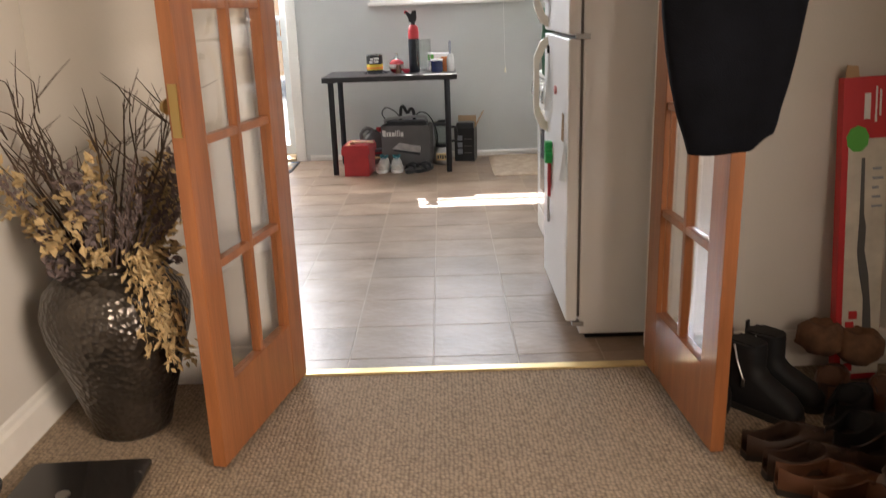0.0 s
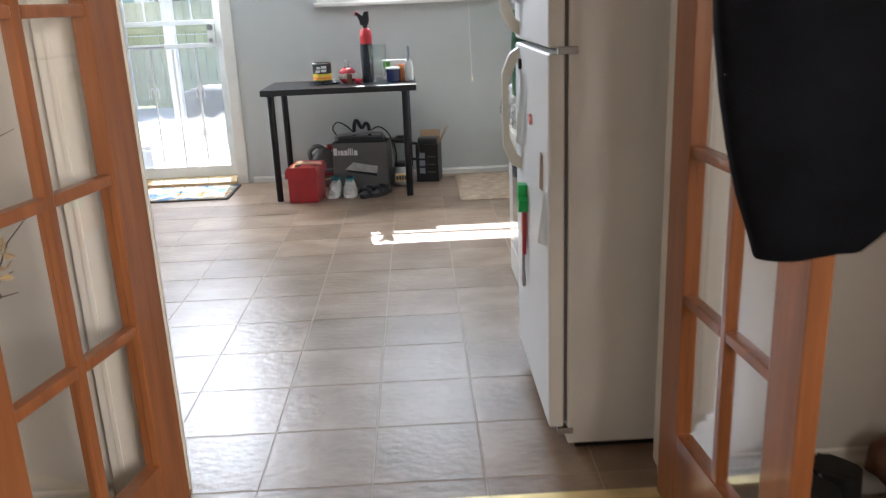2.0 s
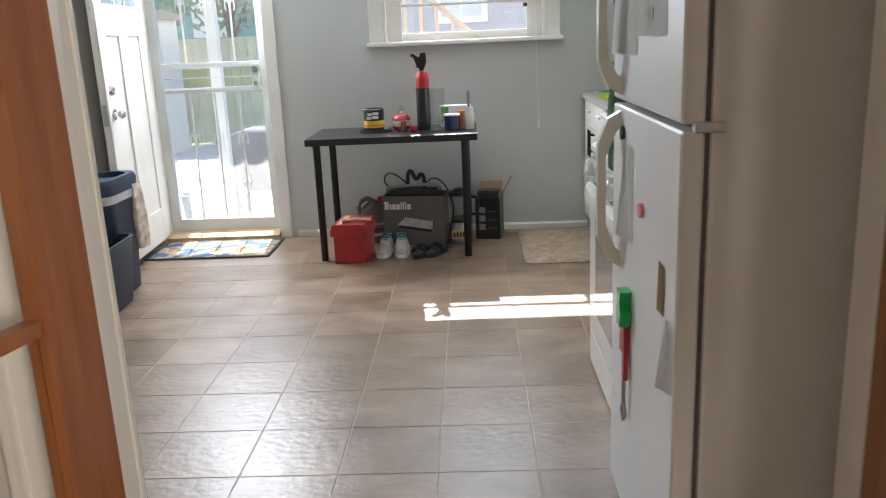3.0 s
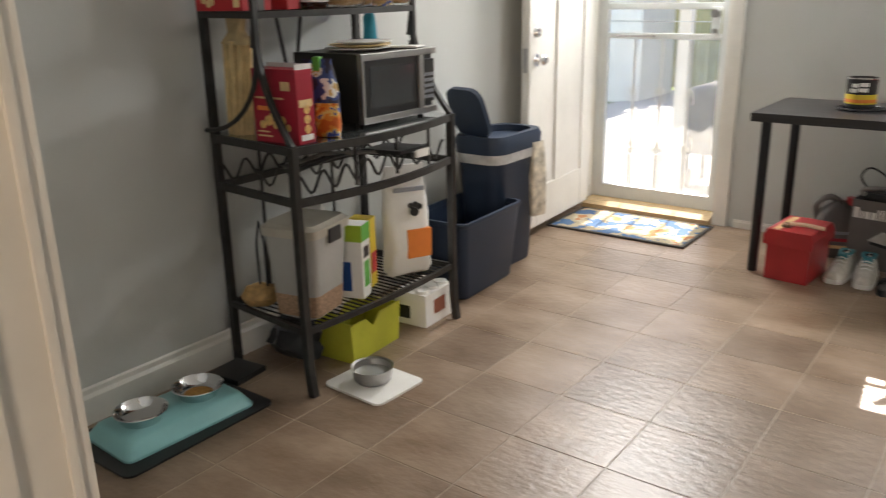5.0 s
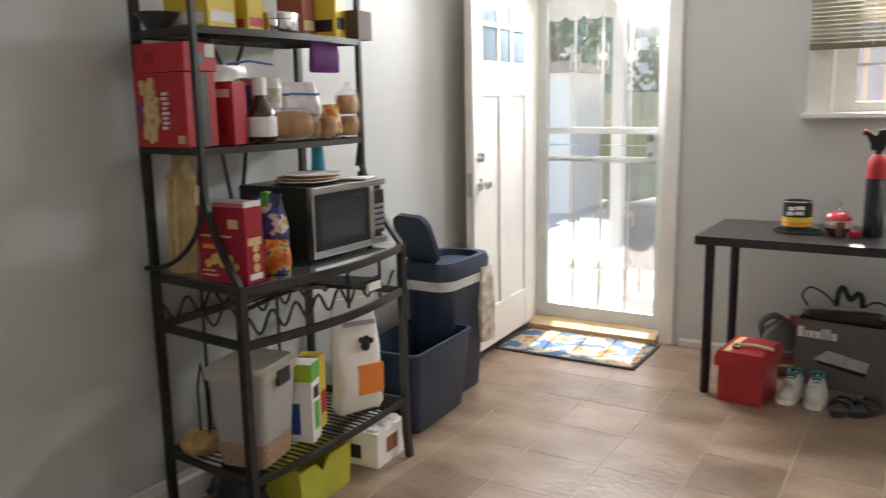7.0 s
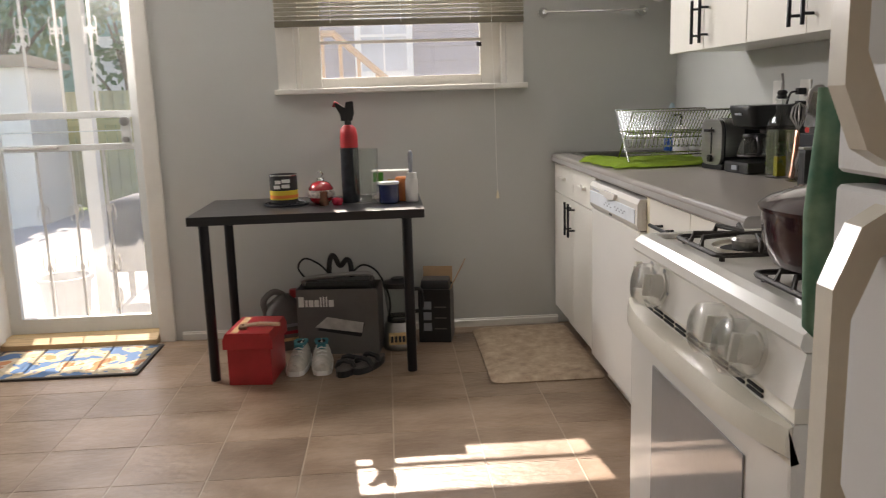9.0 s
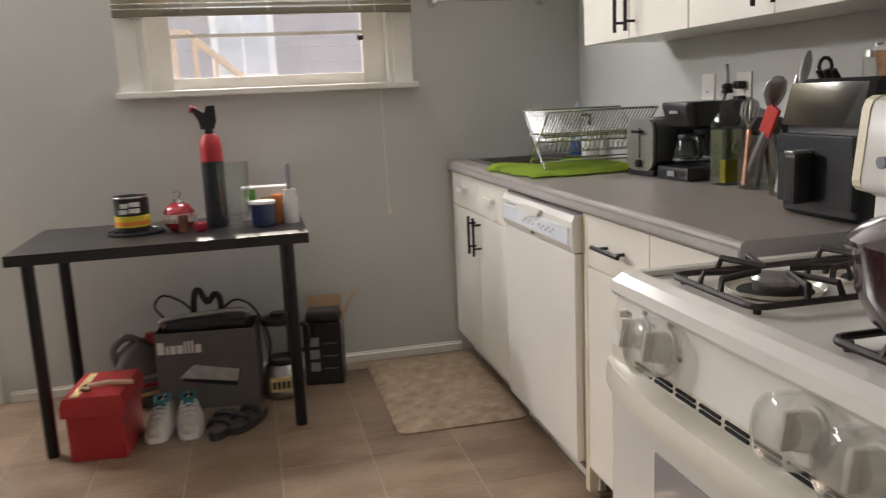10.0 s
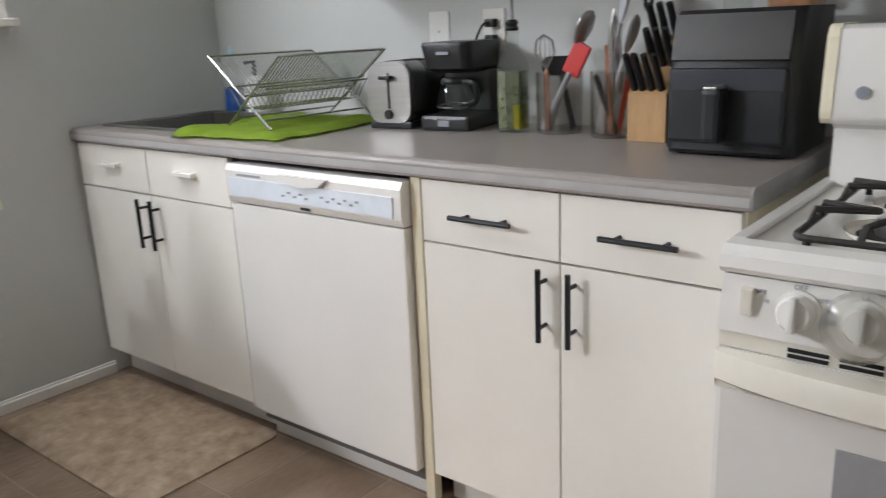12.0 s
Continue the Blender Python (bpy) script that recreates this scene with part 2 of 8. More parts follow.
# dust film, strengthened to stand in for the glare in the storm door
DHAZE = glass("dusty_glare_hazed_storm_door_pane", haze=0.10)
CABINET = mat("cream_cabinet_paint", (0.82, 0.79, 0.72), 0.35, var=0.03, scale=3, bump=0.08, bscale=50, fine=0.015)
YELLOWED = mat("yellowed_trim", (0.80, 0.74, 0.56), 0.4, var=0.06)
APPL = mat("white_enamel", (0.80, 0.78, 0.735), 0.22, var=0.02, scale=4, fine=0.01, coat=0.3)
FRIDGE = mat("pebbled_white_enamel", (0.74, 0.74, 0.74), 0.38, var=0.02, scale=4, bump=0.10, bscale=260, fine=0.01)
ALMOND = mat("almond_enamel", (0.80, 0.76, 0.66), 0.25, var=0.02, coat=0.3)
BLACKM = mat("matte_black_metal", (0.015, 0.016, 0.020), 0.30, 0.3, var=0.2)
IRON = mat("cast_iron_grate", (0.05, 0.045, 0.042), 0.55, 0.4, var=0.3, bump=0.2, bscale=200)
RACKM = mat("dark_bronze_metal", (0.05, 0.048, 0.046), 0.42, 0.6, var=0.2, scale=20)
STEEL = mat("brushed_steel", (0.42, 0.41, 0.40), 0.34, 1.0, var=0.06, stretch=(1, 1, 30))
CHROME = mat("chrome", (0.75, 0.75, 0.76), 0.1, 1.0, var=0.02)
LAMIN = mat("grey_laminate_counter", (0.30, 0.27, 0.245), 0.33, var=0.06, scale=8, bump=0.04, bscale=300, fine=0.06)
BLACKP = mat("black_plastic", (0.016, 0.016, 0.017), 0.35, var=0.1)
CHAR = mat("charcoal_plastic", (0.035, 0.036, 0.04), 0.3, var=0.1)
NAVY = mat("dark_navy_plastic", (0.018, 0.032, 0.062), 0.5, var=0.1, bump=0.05, bscale=90)
TABLEM = mat("black_brown_table_top", (0.022, 0.021, 0.022), 0.30, var=0.2, stretch=(1, 12, 12))
WHITEP = mat("white_plastic", (0.80, 0.79, 0.76), 0.35, var=0.03)
# near-black for dark parts; on slots and openings it replaces the shade inside
DARK = mat("dark_part_and_gap_shade", (0.01, 0.01, 0.01), 0.8)
RED = mat("red_cardboard", (0.52, 0.028, 0.035), 0.45, var=0.08)
REDP = mat("red_steel_paint", (0.42, 0.03, 0.035), 0.35, var=0.12, scale=9, bump=0.06)
CARD = mat("brown_cardboard", (0.42, 0.28, 0.16), 0.8, var=0.12)
PAPER = mat("white_paper", (0.82, 0.81, 0.78), 0.7, var=0.04)
YEL = mat("yellow_print", (0.75, 0.55, 0.05), 0.5, var=0.06)
ORANGE = mat("orange_print", (0.80, 0.24, 0.05), 0.5, var=0.1)
GREENP = mat("green_plastic", (0.10, 0.42, 0.06), 0.4, var=0.1)
LIME = mat("lime_towel", (0.36, 0.52, 0.05), 0.95, var=0.12, scale=14, bump=0.5, bscale=260, fine=0.12)
BLUEP = mat("blue_plastic", (0.02, 0.09, 0.34), 0.35, var=0.1)
PURPLE = mat("purple_print", (0.14, 0.03, 0.20), 0.45, var=0.2, scale=40)
TEAL = mat("teal_plastic", (0.02, 0.28, 0.40), 0.4, var=0.1)
TAN = mat("tan_food", (0.58, 0.36, 0.15), 0.7, var=0.25, scale=35, bump=0.3, bscale=90)
CREAM = mat("cream_food", (0.70, 0.52, 0.26), 0.6, var=0.15, scale=30)
INK = mat("black_ink", (0.02, 0.02, 0.02), 0.5)
GREYC = mat("grey_cardboard", (0.14, 0.13, 0.125), 0.5, var=0.12)
CLEAR = glass("clear_vessel_glass", (0.93, 0.95, 0.94))


def pmat(name, colors, scale=30, rough=0.4):
    """Printed film: islands of a few colours."""
    m = mat(name, colors[0], rough, var=0.1, scale=scale, coat=0.3)
    n, l = m.node_tree.nodes, m.node_tree.links
    ns = n.new("ShaderNodeTexNoise")
    ns.inputs["Scale"].default_value, ns.inputs["Detail"].default_value = scale, 2.5
    l.new([q for q in n if q.bl_idname == "ShaderNodeMapping"][0].outputs[0], ns.inputs["Vector"])
    cr = n.new("ShaderNodeValToRGB")
    cr.color_ramp.interpolation = "CONSTANT"
    cr.color_ramp.elements[0].color = (*colors[0], 1)
    cr.color_ramp.elements[1].position, cr.color_ramp.elements[1].color = 0.46, (*colors[1], 1)
    for k, c in enumerate(colors[2:]):
        e = cr.color_ramp.elements.new(0.54 + 0.06 * k)
        e.color = (*c, 1)
    l.new(ns.outputs["Fac"], cr.inputs[0])
    l.new(cr.outputs[0], n["Principled BSDF"].inputs["Base Color"])
    return m

# ---- the large structure ----
XL, XR, Y0, Y1, H = -1.82, 1.74, 0.14, 4.20, 2.45   # kitchen inner faces
LX, RX, LY, LB = -0.98, 1.88, -0.04, -4.5           # living room inner faces
DL, DR = -0.268, 1.000                              # double door opening


def structure(name, bm, material, label, category, smooth=None):
    return single(name, bm, material, label, category, kind="structure", smooth=smooth)


structure("ground_slab", B((-2.2, -5.0, -0.30, 2.2, 4.38, -0.05)), GROUT, "concrete slab under the house floors", "floor")
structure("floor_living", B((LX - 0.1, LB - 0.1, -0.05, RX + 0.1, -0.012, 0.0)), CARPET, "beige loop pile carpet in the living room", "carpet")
ky0, ky1 = -0.012, Y1 + 0.10
structure("wall_north", B((XL - 0.14, Y1, 0, -1.775, Y1 + 0.14, H), (-1.775, Y1, 2.06, -0.945, Y1 + 0.14, H), (-0.945, Y1, 0, -0.185, Y1 + 0.14, H),
                          (-0.185, Y1, 0, 0.86, Y1 + 0.14, 1.245), (-0.185, Y1, 2.12, 0.86, Y1 + 0.14, H), (0.86, Y1, 0, XR + 0.14, Y1 + 0.14, H)), WALL, "grey painted kitchen wall with back door and window", "wall")
structure("wall_east", B((XR, Y0 + 0.001, 0, XR + 0.14, Y1 - 0.001, H)), WALL, "grey painted wall behind the kitchen counter", "wall")
structure("wall_west", B((XL - 0.14, Y0 + 0.001, 0, XL, Y1 - 0.001, H)), WALL, "grey painted wall behind the metal rack", "wall")
structure("wall_middle_kitchen_side", B((XL - 0.14, 0.04, 0, DL - 0.02, Y0, H), (DR + 0.02, 0.04, 0, XR + 0.14, Y0, H), (DL - 0.02, 0.04, 2.06, DR + 0.02, Y0, H)), WALL, "grey painted wall round the double doorway", "wall")
structure("wall_middle_living_side", B((XL - 0.14, LY, 0, DL - 0.02, 0.038, H), (DR + 0.02, LY, 0, RX + 0.1, 0.038, H), (DL - 0.02, LY, 2.06, DR + 0.02, 0.038, H)), LWALL, "grey living room wall, tinted as warmly lit, round the double doorway", "wall")
structure("wall_living_west", B((LX - 0.1, LB, 0, LX, LY - 0.001, H)), LWALL, "grey living room wall, tinted as warmly lit, beside the vase", "wall")
# the opening is assumed, out of view, and holds the added lamp
structure("wall_living_east", B((RX, LB, 0, RX + 0.1, -3.75, H), (RX, -3.75, 0, RX + 0.1, -2.45, 0.9), (RX, -3.75, 2.1, RX + 0.1, -2.45, H), (RX, -2.45, 0, RX + 0.1, LY - 0.001, H)), LWALL, "grey living room wall, tinted as warmly lit, with an assumed unseen window opening", "wall")
structure("wall_living_south", B((LX - 0.1, LB - 0.1, 0, RX + 0.1, LB, H)), LWALL, "plain grey living room wall, tinted as warmly lit", "wall")
structure("ceiling", B((-2.0, Y0 - 0.06, H, 1.9, Y1 + 0.14, H + 0.1)), CEIL, "flat white kitchen ceiling", "ceiling")
structure("ceiling_living", B((LX - 0.1, LB - 0.1, H, RX + 0.1, Y0 - 0.062, H + 0.1)), CEIL, "flat white living room ceiling", "ceiling")
structure("roof", B((-2.3, -4.9, H + 0.12, 2.2, 4.75, H + 0.2)), GROUT, "plain flat house roof with eaves", "roof")

# door lining and casings
structure("door_frame_middle", B((DL - 0.02, -0.06, 0, DL, 0.162, 2.06), (DR, -0.06, 0, DR + 0.02, 0.162, 2.06), (DL - 0.02, -0.06, 2.04, DR + 0.02, 0.162, 2.06),
                          (DL, 0.05, 0, DL + 0.011, 0.085, 2.04), (DR - 0.011, 0.05, 0, DR, 0.085, 2.04), (DL, 0.135, 0, DL + 0.006, 0.146, 2.04), bevel=0.003), TRIM, "white painted lining of the double doorway", "door frame")
for nm, ya, yb in (("trim_kitchen_side", 0.141, 0.163), ("trim_living_side", -0.062, -0.042)):
    for x0, x1 in ((DL - 0.11, DL - 0.006), (DR + 0.006, DR + 0.11)):
        bm = B((x0, ya, 0, x1, yb, 2.055), bevel=0.004)
        s = 1 if ya > 0 else -1
        for k in (0.02, 0.072):
            bm2 = B((x0 + k, (yb if s > 0 else ya) - 0.004, 0, x0 + k + 0.013, (yb if s > 0 else ya) + 0.004, 2.05), bevel=0.0035)
            me = bpy.data.meshes.new("t")
            bm2.to_mesh(me)
            bm2.free()
            bm.from_mesh(me)
            bpy.data.meshes.remove(me)
        structure(nm, bm, TRIM, "white moulded casing beside the double doorway", "trim")
structure("threshold", B((DL, -0.022, -0.004, DR, 0.018, 0.007), bevel=0.003), STRIP, "pale brass strip between carpet and tile", "threshold")


def baseboard(x0, y0, x1, y1, nx, ny, h=0.105, d=0.016):
    """A skirting along a wall from point to point, standing off it along (nx, ny)."""
    bm = bmesh.new()
    prof = [(0, 0), (d, 0), (d, h * 0.72), (d * 0.55, h * 0.82), (d * 0.5, h * 0.95), (0.002, h)]
    a = [bm.verts.new((x0 + nx * u, y0 + ny * u, v)) for u, v in prof]
    b = [bm.verts.new((x1 + nx * u, y1 + ny * u, v)) for u, v in prof]
    for k in range(len(prof)):
        bm.faces.new((a[k], a[(k + 1) % len(prof)], b[(k + 1) % len(prof)], b[k]))
    bm.faces.new(a)
    bm.faces.new(b[::-1])
    return structure("baseboard", bm, TRIM, "white painted skirting board along the wall", "baseboard")


baseboard(XL, Y0 + 0.02, XL, Y1 - 0.02, 1, 0, 0.12)
baseboard(XL + 0.02, Y0, DL - 0.12, Y0, 0, 1, 0.12)
baseboard(-0.85, Y1, 1.12, Y1, 0, -1, 0.045, 0.012)
baseboard(LX, LB, LX, LY - 0.02, 1, 0, 0.13)
baseboard(LX + 0.02, LY, DL - 0.12, LY, 0, -1, 0.13)
baseboard(DR + 0.12, LY, RX - 0.02, LY, 0, -1, 0.13)
baseboard(RX, LB, RX, LY - 0.02, -1, 0, 0.13)

# back door casing, jamb and sill
structure("door_frame_back", B((-1.775, Y1 - 0.004, 0, -1.752, Y1 + 0.145, 2.06), (-0.968, Y1 - 0.004, 0, -0.945, Y1 + 0.145, 2.06), (-1.752, Y1 - 0.004, 2.037, -0.968, Y1 + 0.145, 2.06), bevel=0.003), TRIM, "white painted frame of the back door", "door frame")
structure("trim_back_door", B((-0.962, Y1 - 0.022, 0, -0.883, Y1 - 0.002, 2.13), bevel=0.005), TRIM, "white casing beside the back door", "trim")
structure("trim_back_door", B((-1.775, Y1 - 0.022, 2.04, -0.962, Y1 - 0.002, 2.13), bevel=0.005), TRIM, "white casing over the back door", "trim")
SILLW = mat("worn_oak_sill", (0.50, 0.36, 0.20), 0.5, var=0.2, stretch=(1, 20, 20), fine=0.1)
structure("sill_back_door", prism([(Y1 - 0.05, 0), (Y1 + 0.14, 0), (Y1 + 0.14, 0.045), (Y1 + 0.0, 0.045), (Y1 - 0.05, 0.025)], "x", -1.75, -0.97), SILLW, "worn wooden sill of the back door", "door sill")

# ---- storm door ----
GALV = mat("white_aluminium", (0.66, 0.68, 0.67), 0.4, 0.1, var=0.04)
sd = thing("door_1", "white aluminium storm door with security bars", "storm door", (0, Y1 + 0.09, 0), kind="structure")
part("frame", B((-1.752, 0, 0.046, -1.690, 0.035, 2.035), (-1.030, 0, 0.046, -0.968, 0.035, 2.035), (-1.690, 0, 1.98, -1.030, 0.035, 2.035), (-1.690, 0, 0.046, -1.030, 0.035, 0.125), bevel=0.003), GALV, sd)
part("mid_rail", B((-1.690, 0.002, 0.99, -1.030, 0.033, 1.022), (-1.690, 0.002, 1.150, -1.030, 0.033, 1.185), bevel=0.003), GALV, sd)
part("push_bar", B((-1.66, -0.03, 1.0, -1.40, -0.003, 1.012), bevel=0.003), STEEL, sd)
part("louvre", B((-1.690, 0.008, 1.083, -1.030, 0.02, 1.089)), GALV, sd)
for k, x in enumerate((-1.525, -1.36, -1.195)):
    for z0, z1 in ((0.125, 0.99), (1.185, 1.98)):
        part("bar", B((x - 0.006, 0.02, z0, x + 0.006, 0.03, z1), bevel=0.002), TRIM, sd)
# scrolled ironwork between the bars
for x in (-1.525, -1.36, -1.195):
    for z, s in ((1.50, 1), (1.66, -1), (0.62, 1), (0.46, -1)):
        for side in (-1, 1):
            pts = [(x + side * (0.008 + 0.038 * (1 - f) * (0.4 + 0.6 * math.sin(3.0 * f))), 0.025, z + s * (0.075 - 0.045 * math.cos(5.2 * f)) * (0.4 + 0.6 * f)) for f in (k / 14 for k in range(15))]
            part("scroll", tube(pts, 0.0035, 6), TRIM, sd)
for z0, z1 in ((0.125, 0.99), (1.185, 1.98)):
    p = part("pane", B((-1.690, 0.012, z0, -1.030, 0.016, z1)), DHAZE, sd)
    p.visible_shadow = False
part("lock_plate", B((-1.085, -0.012, 1.005, -1.035, 0.0, 1.165), bevel=0.004), GALV, sd)
part("lock_knob", cyl((-1.06, -0.035, 1.13), (-1.06, -0.012, 1.13), 0.022, seg=20), STEEL, sd)
part("lock_lever", cyl((-1.06, -0.03, 1.04), (-1.06, -0.012, 1.04), 0.014, seg=16), STEEL, sd)

# ---- white entry door, standing open against the wall ----
ed = thing("door_2", "white panelled entry door standing open with small panes", "door", (-1.725, 4.168, 0), -86.5, kind="structure")
# local x runs from hinge to free edge, local y is the room side
W = 0.79
part("leaf", B((0, -0.044, 0.045, W, -0.012, 2.03), (0, -0.012, 0.045, 0.115, 0, 2.03), (W - 0.115, -0.012, 0.045, W, 0, 2.03), (0.115, -0.012, 0.045, W - 0.115, 0, 0.26),
               (0.115, -0.012, 1.37, W - 0.115, 0, 1.545), (0.115, -0.012, 1.90, W - 0.115, 0, 2.03), (0.325, -0.012, 0.26, W - 0.325, 0, 1.37), bevel=0.0025, seg=1), TRIM, ed)
part("glazing_bar", B((0.115, -0.010, 1.715, W - 0.115, 0.003, 1.735), (0.30, -0.010, 1.545, 0.318, 0.003, 1.90), (0.472, -0.010, 1.545, 0.49, 0.003, 1.90)), TRIM, ed)
# opaque blue-grey in place of glass, the dim reflection put into its colour
DPANE = mat("door_pane_reflection_tone", (0.15, 0.19, 0.22), 0.08, 0.0, var=0.3, scale=5)
for x0, x1 in ((0.115, 0.30), (0.318, 0.472), (0.49, W - 0.115)):
    for z0, z1 in ((1.545, 1.715), (1.735, 1.90)):
        part("pane", B((x0, -0.0115, z0, x1, -0.0075, z1)), DPANE, ed)
kn = part("door_knob", lathe([(0, 0.062), (0.018, 0.06), (0.027, 0.048), (0.026, 0.036), (0.013, 0.026), (0.012, 0.008), (0.032, 0.007), (0.033, 0), (0, 0)], 24), CHROME, ed, "chrome door knob", 40)
kn.matrix_local = pose(W - 0.07, 0, 0.93, -90, 0, 0)
kb = part("deadbolt", lathe([(0, 0.02), (0.022, 0.018), (0.028, 0.006), (0.03, 0), (0, 0)], 24), CHROME, ed, "chrome deadbolt", 40)
kb.matrix_local = pose(W - 0.07, 0, 1.065, -90, 0, 0)
part("latch_plate", B((W - 0.001, -0.035, 0.87, W + 0.003, -0.010, 0.99)), STEEL, ed)

# ---- window over the table ----
wi = thing("window_1", "white sash window with a half raised blind", "window", (0, 0, 0), kind="structure")
yw = Y1
part("casing", B((-0.274, yw - 0.020, 1.262, -0.187, yw - 0.002, 2.12), (0.862, yw - 0.020, 1.262, 0.947, yw - 0.002, 2.12), (-0.274, yw - 0.020, 2.12, 0.947, yw - 0.002, 2.22), bevel=0.004), TRIM, wi)
part("window_sill", B((-0.290, yw - 0.062, 1.236, 0.962, yw + 0.06, 1.262), bevel=0.005), TRIM, wi)
part("reveal", B((-0.185, yw - 0.002, 1.262, -0.165, yw + 0.135, 2.12), (0.84, yw - 0.002, 1.262, 0.86, yw + 0.135, 2.12), (-0.165, yw - 0.002, 2.10, 0.84, yw + 0.135, 2.12)), TRIM, wi)
part("window_frame", B((-0.165, yw + 0.06, 1.262, -0.065, yw + 0.10, 2.10), (0.74, yw + 0.06, 1.262, 0.84, yw + 0.10, 2.10), (-0.065, yw + 0.06, 1.247, 0.74, yw + 0.10, 1.312), (-0.065, yw + 0.06, 1.70, 0.74, yw + 0.10, 1.74), (-0.065, yw + 0.06, 2.06, 0.74, yw + 0.10, 2.10), bevel=0.003), TRIM, wi)
p = part("pane", B((-0.065, yw + 0.076, 1.312, 0.74, yw + 0.080, 1.70), (-0.065, yw + 0.076, 1.74, 0.74, yw + 0.080, 2.06)), WHAZE, wi)
p.visible_shadow = False
part("blind_stop", B((-0.065, yw + 0.055, 1.478, 0.74, yw + 0.074, 1.492)), TRIM, wi)
part("latch", B((0.72, yw + 0.045, 1.45, 0.745, yw + 0.06, 1.47)), BLACKP, wi)

# ---- venetian blind ----
SLAT = mat("aged_ivory_slat", (0.52, 0.49, 0.40), 0.4, var=0.06, scale=9)
bl = thing("venetian_blind", "ivory venetian blind hanging half raised in the window", "blind", (0, yw - 0.03, 0))
part("headrail", B((-0.27, -0.03, 2.06, 0.945, 0.0, 2.10), bevel=0.003), SLAT, bl)
slat = None
for k in range(23):
    z = 1.60 + k * 0.0200
    bm = bmesh.new()
    pr = [(-0.013, 0.005), (-0.006, 0.0015), (0.0, 0.0), (0.006, -0.0025), (0.013, -0.007)]
    bm = prism([(a - 0.018, b) for a, b in pr] + [(a - 0.018, b - 0.0012) for a, b in pr[::-1]], "x", -0.27, 0.945)
    if slat is None:
        slat = part("slat", bm, SLAT, bl)
        slat.location.z = z
    else:
        bm.free()
        s2 = new("slat", slat.data)
        s2.parent, s2.location = bl, (0, 0, z)
part("bottom_rail", B((-0.27, -0.031, 1.556, 0.945, -0.008, 1.585), bevel=0.004), mat("blind_bottom_rail", (0.16, 0.14, 0.10), 0.4), bl)
for x in (0.0, 0.34, 0.68):
    part("ladder_cord", B((x - 0.001, -0.034, 1.57, x + 0.001, -0.032, 2.06)), PAPER, bl)
part("pull_cord", tube(bend([(0.78, -0.036, 2.06), (0.785, -0.036, 1.5), (0.79, -0.05, 1.2), (0.795, -0.04, 0.9), (0.80, -0.03, 0.72)]), 0.0013, 5), PAPER, bl)
part("cord_tassel", lathe([(0, 0.04), (0.004, 0.038), (0.009, 0.002), (0, 0)], 10, at=(0.80, -0.03, 0.685)), YELLOWED, bl)

# ---- outside ----
CONC = mat("sunlit_concrete", (0.42, 0.41, 0.385), 0.85, var=0.08, scale=2, bump=0.2, bscale=60)
GRASS = mat("dry_lawn", (0.12, 0.16, 0.05), 0.95, var=0.3, scale=1.2, fine=0.3)
FENCE = mat("weathered_fence_board", (0.46, 0.45, 0.27), 0.8, var=0.15, scale=3, island=0.08)
PLUM = mat("blue_purple_siding", (0.15, 0.15, 0.20), 0.7, var=0.06, scale=2)
DECKW = mat("orange_deck_wood", (0.48, 0.25, 0.10), 0.7, var=0.15, scale=6)
structure("ground", B((-60, 4.40, -0.42, 60, 120, -0.32)), GRASS, "dry lawn behind the house", "ground")
structure("pavement", B((-4.5, 4.36, -0.319, 4.5, 12.3, -0.29)), CONC, "sunlit concrete patio behind the back door", "patio")

# porch awning with a scalloped valance
aw = thing("awning", "white porch awning with a scalloped valance", "awning", (-1.6, Y1 + 0.15, 0))
part("canopy", prism([(0, 2.42), (1.61, 2.13), (1.61, 2.15), (0, 2.44)], "x", -1.3, 1.15), TRIM, aw)
bm = bmesh.new()
for k in range(16):
    x = -1.3 + k * 0.153
    prism([(x, 2.13)] + [(x + 0.0765 - 0.0765 * math.cos(math.pi * j / 8), 2.00 - 0.05 * math.sin(math.pi * j / 8)) for j in range(9)] + [(x + 0.153, 2.13)], "y", 1.60, 1.61, bm)
part("valance", bm, PAPER, aw)
for x in (-0.215, 1.05):
    part("post", B((x - 0.045, 1.50, -0.29, x + 0.045, 1.59, 2.13), bevel=0.004), TRIM, aw)

fe = thing("fence", "weathered yellow-green board fence across the yard", "fence", (0, 12.5, -0.32))
fb = None
for k in range(64):
    x = -9.6 + k * 0.15
    if fb is None:
        fb = part("board", B((0, 0, 0.05, 0.14, 0.02, 1.72), bevel=0.004), FENCE, fe)
        fb.location.x = x
    else:
        o = new("board", fb.data)
        o.parent, o.location = fe, (x, 0, 0)
part("rail", B((-9.6, 0.02, 0.35, 0.0, 0.06, 0.44)), FENCE, fe)
part("rail", B((-9.6, -0.02, 1.26, 0.0, 0.0, 1.34)), FENCE, fe)
part("cap_rail", B((-9.6, -0.03, 1.72, 0.0, 0.05, 1.76)), FENCE, fe)
# white shed beside the fence
sh = thing("shed", "white painted shed beside the fence", "shed", (-6.36, 10.8, -0.32))
part("wall", B((0, 0, 0, 2.1, 1.2, 2.05)), TRIM, sh)
part("roof", prism([(-0.1, 2.05), (1.3, 2.05), (1.3, 2.12), (-0.1, 2.2)], "x", -0.1, 2.2), GROUT, sh)

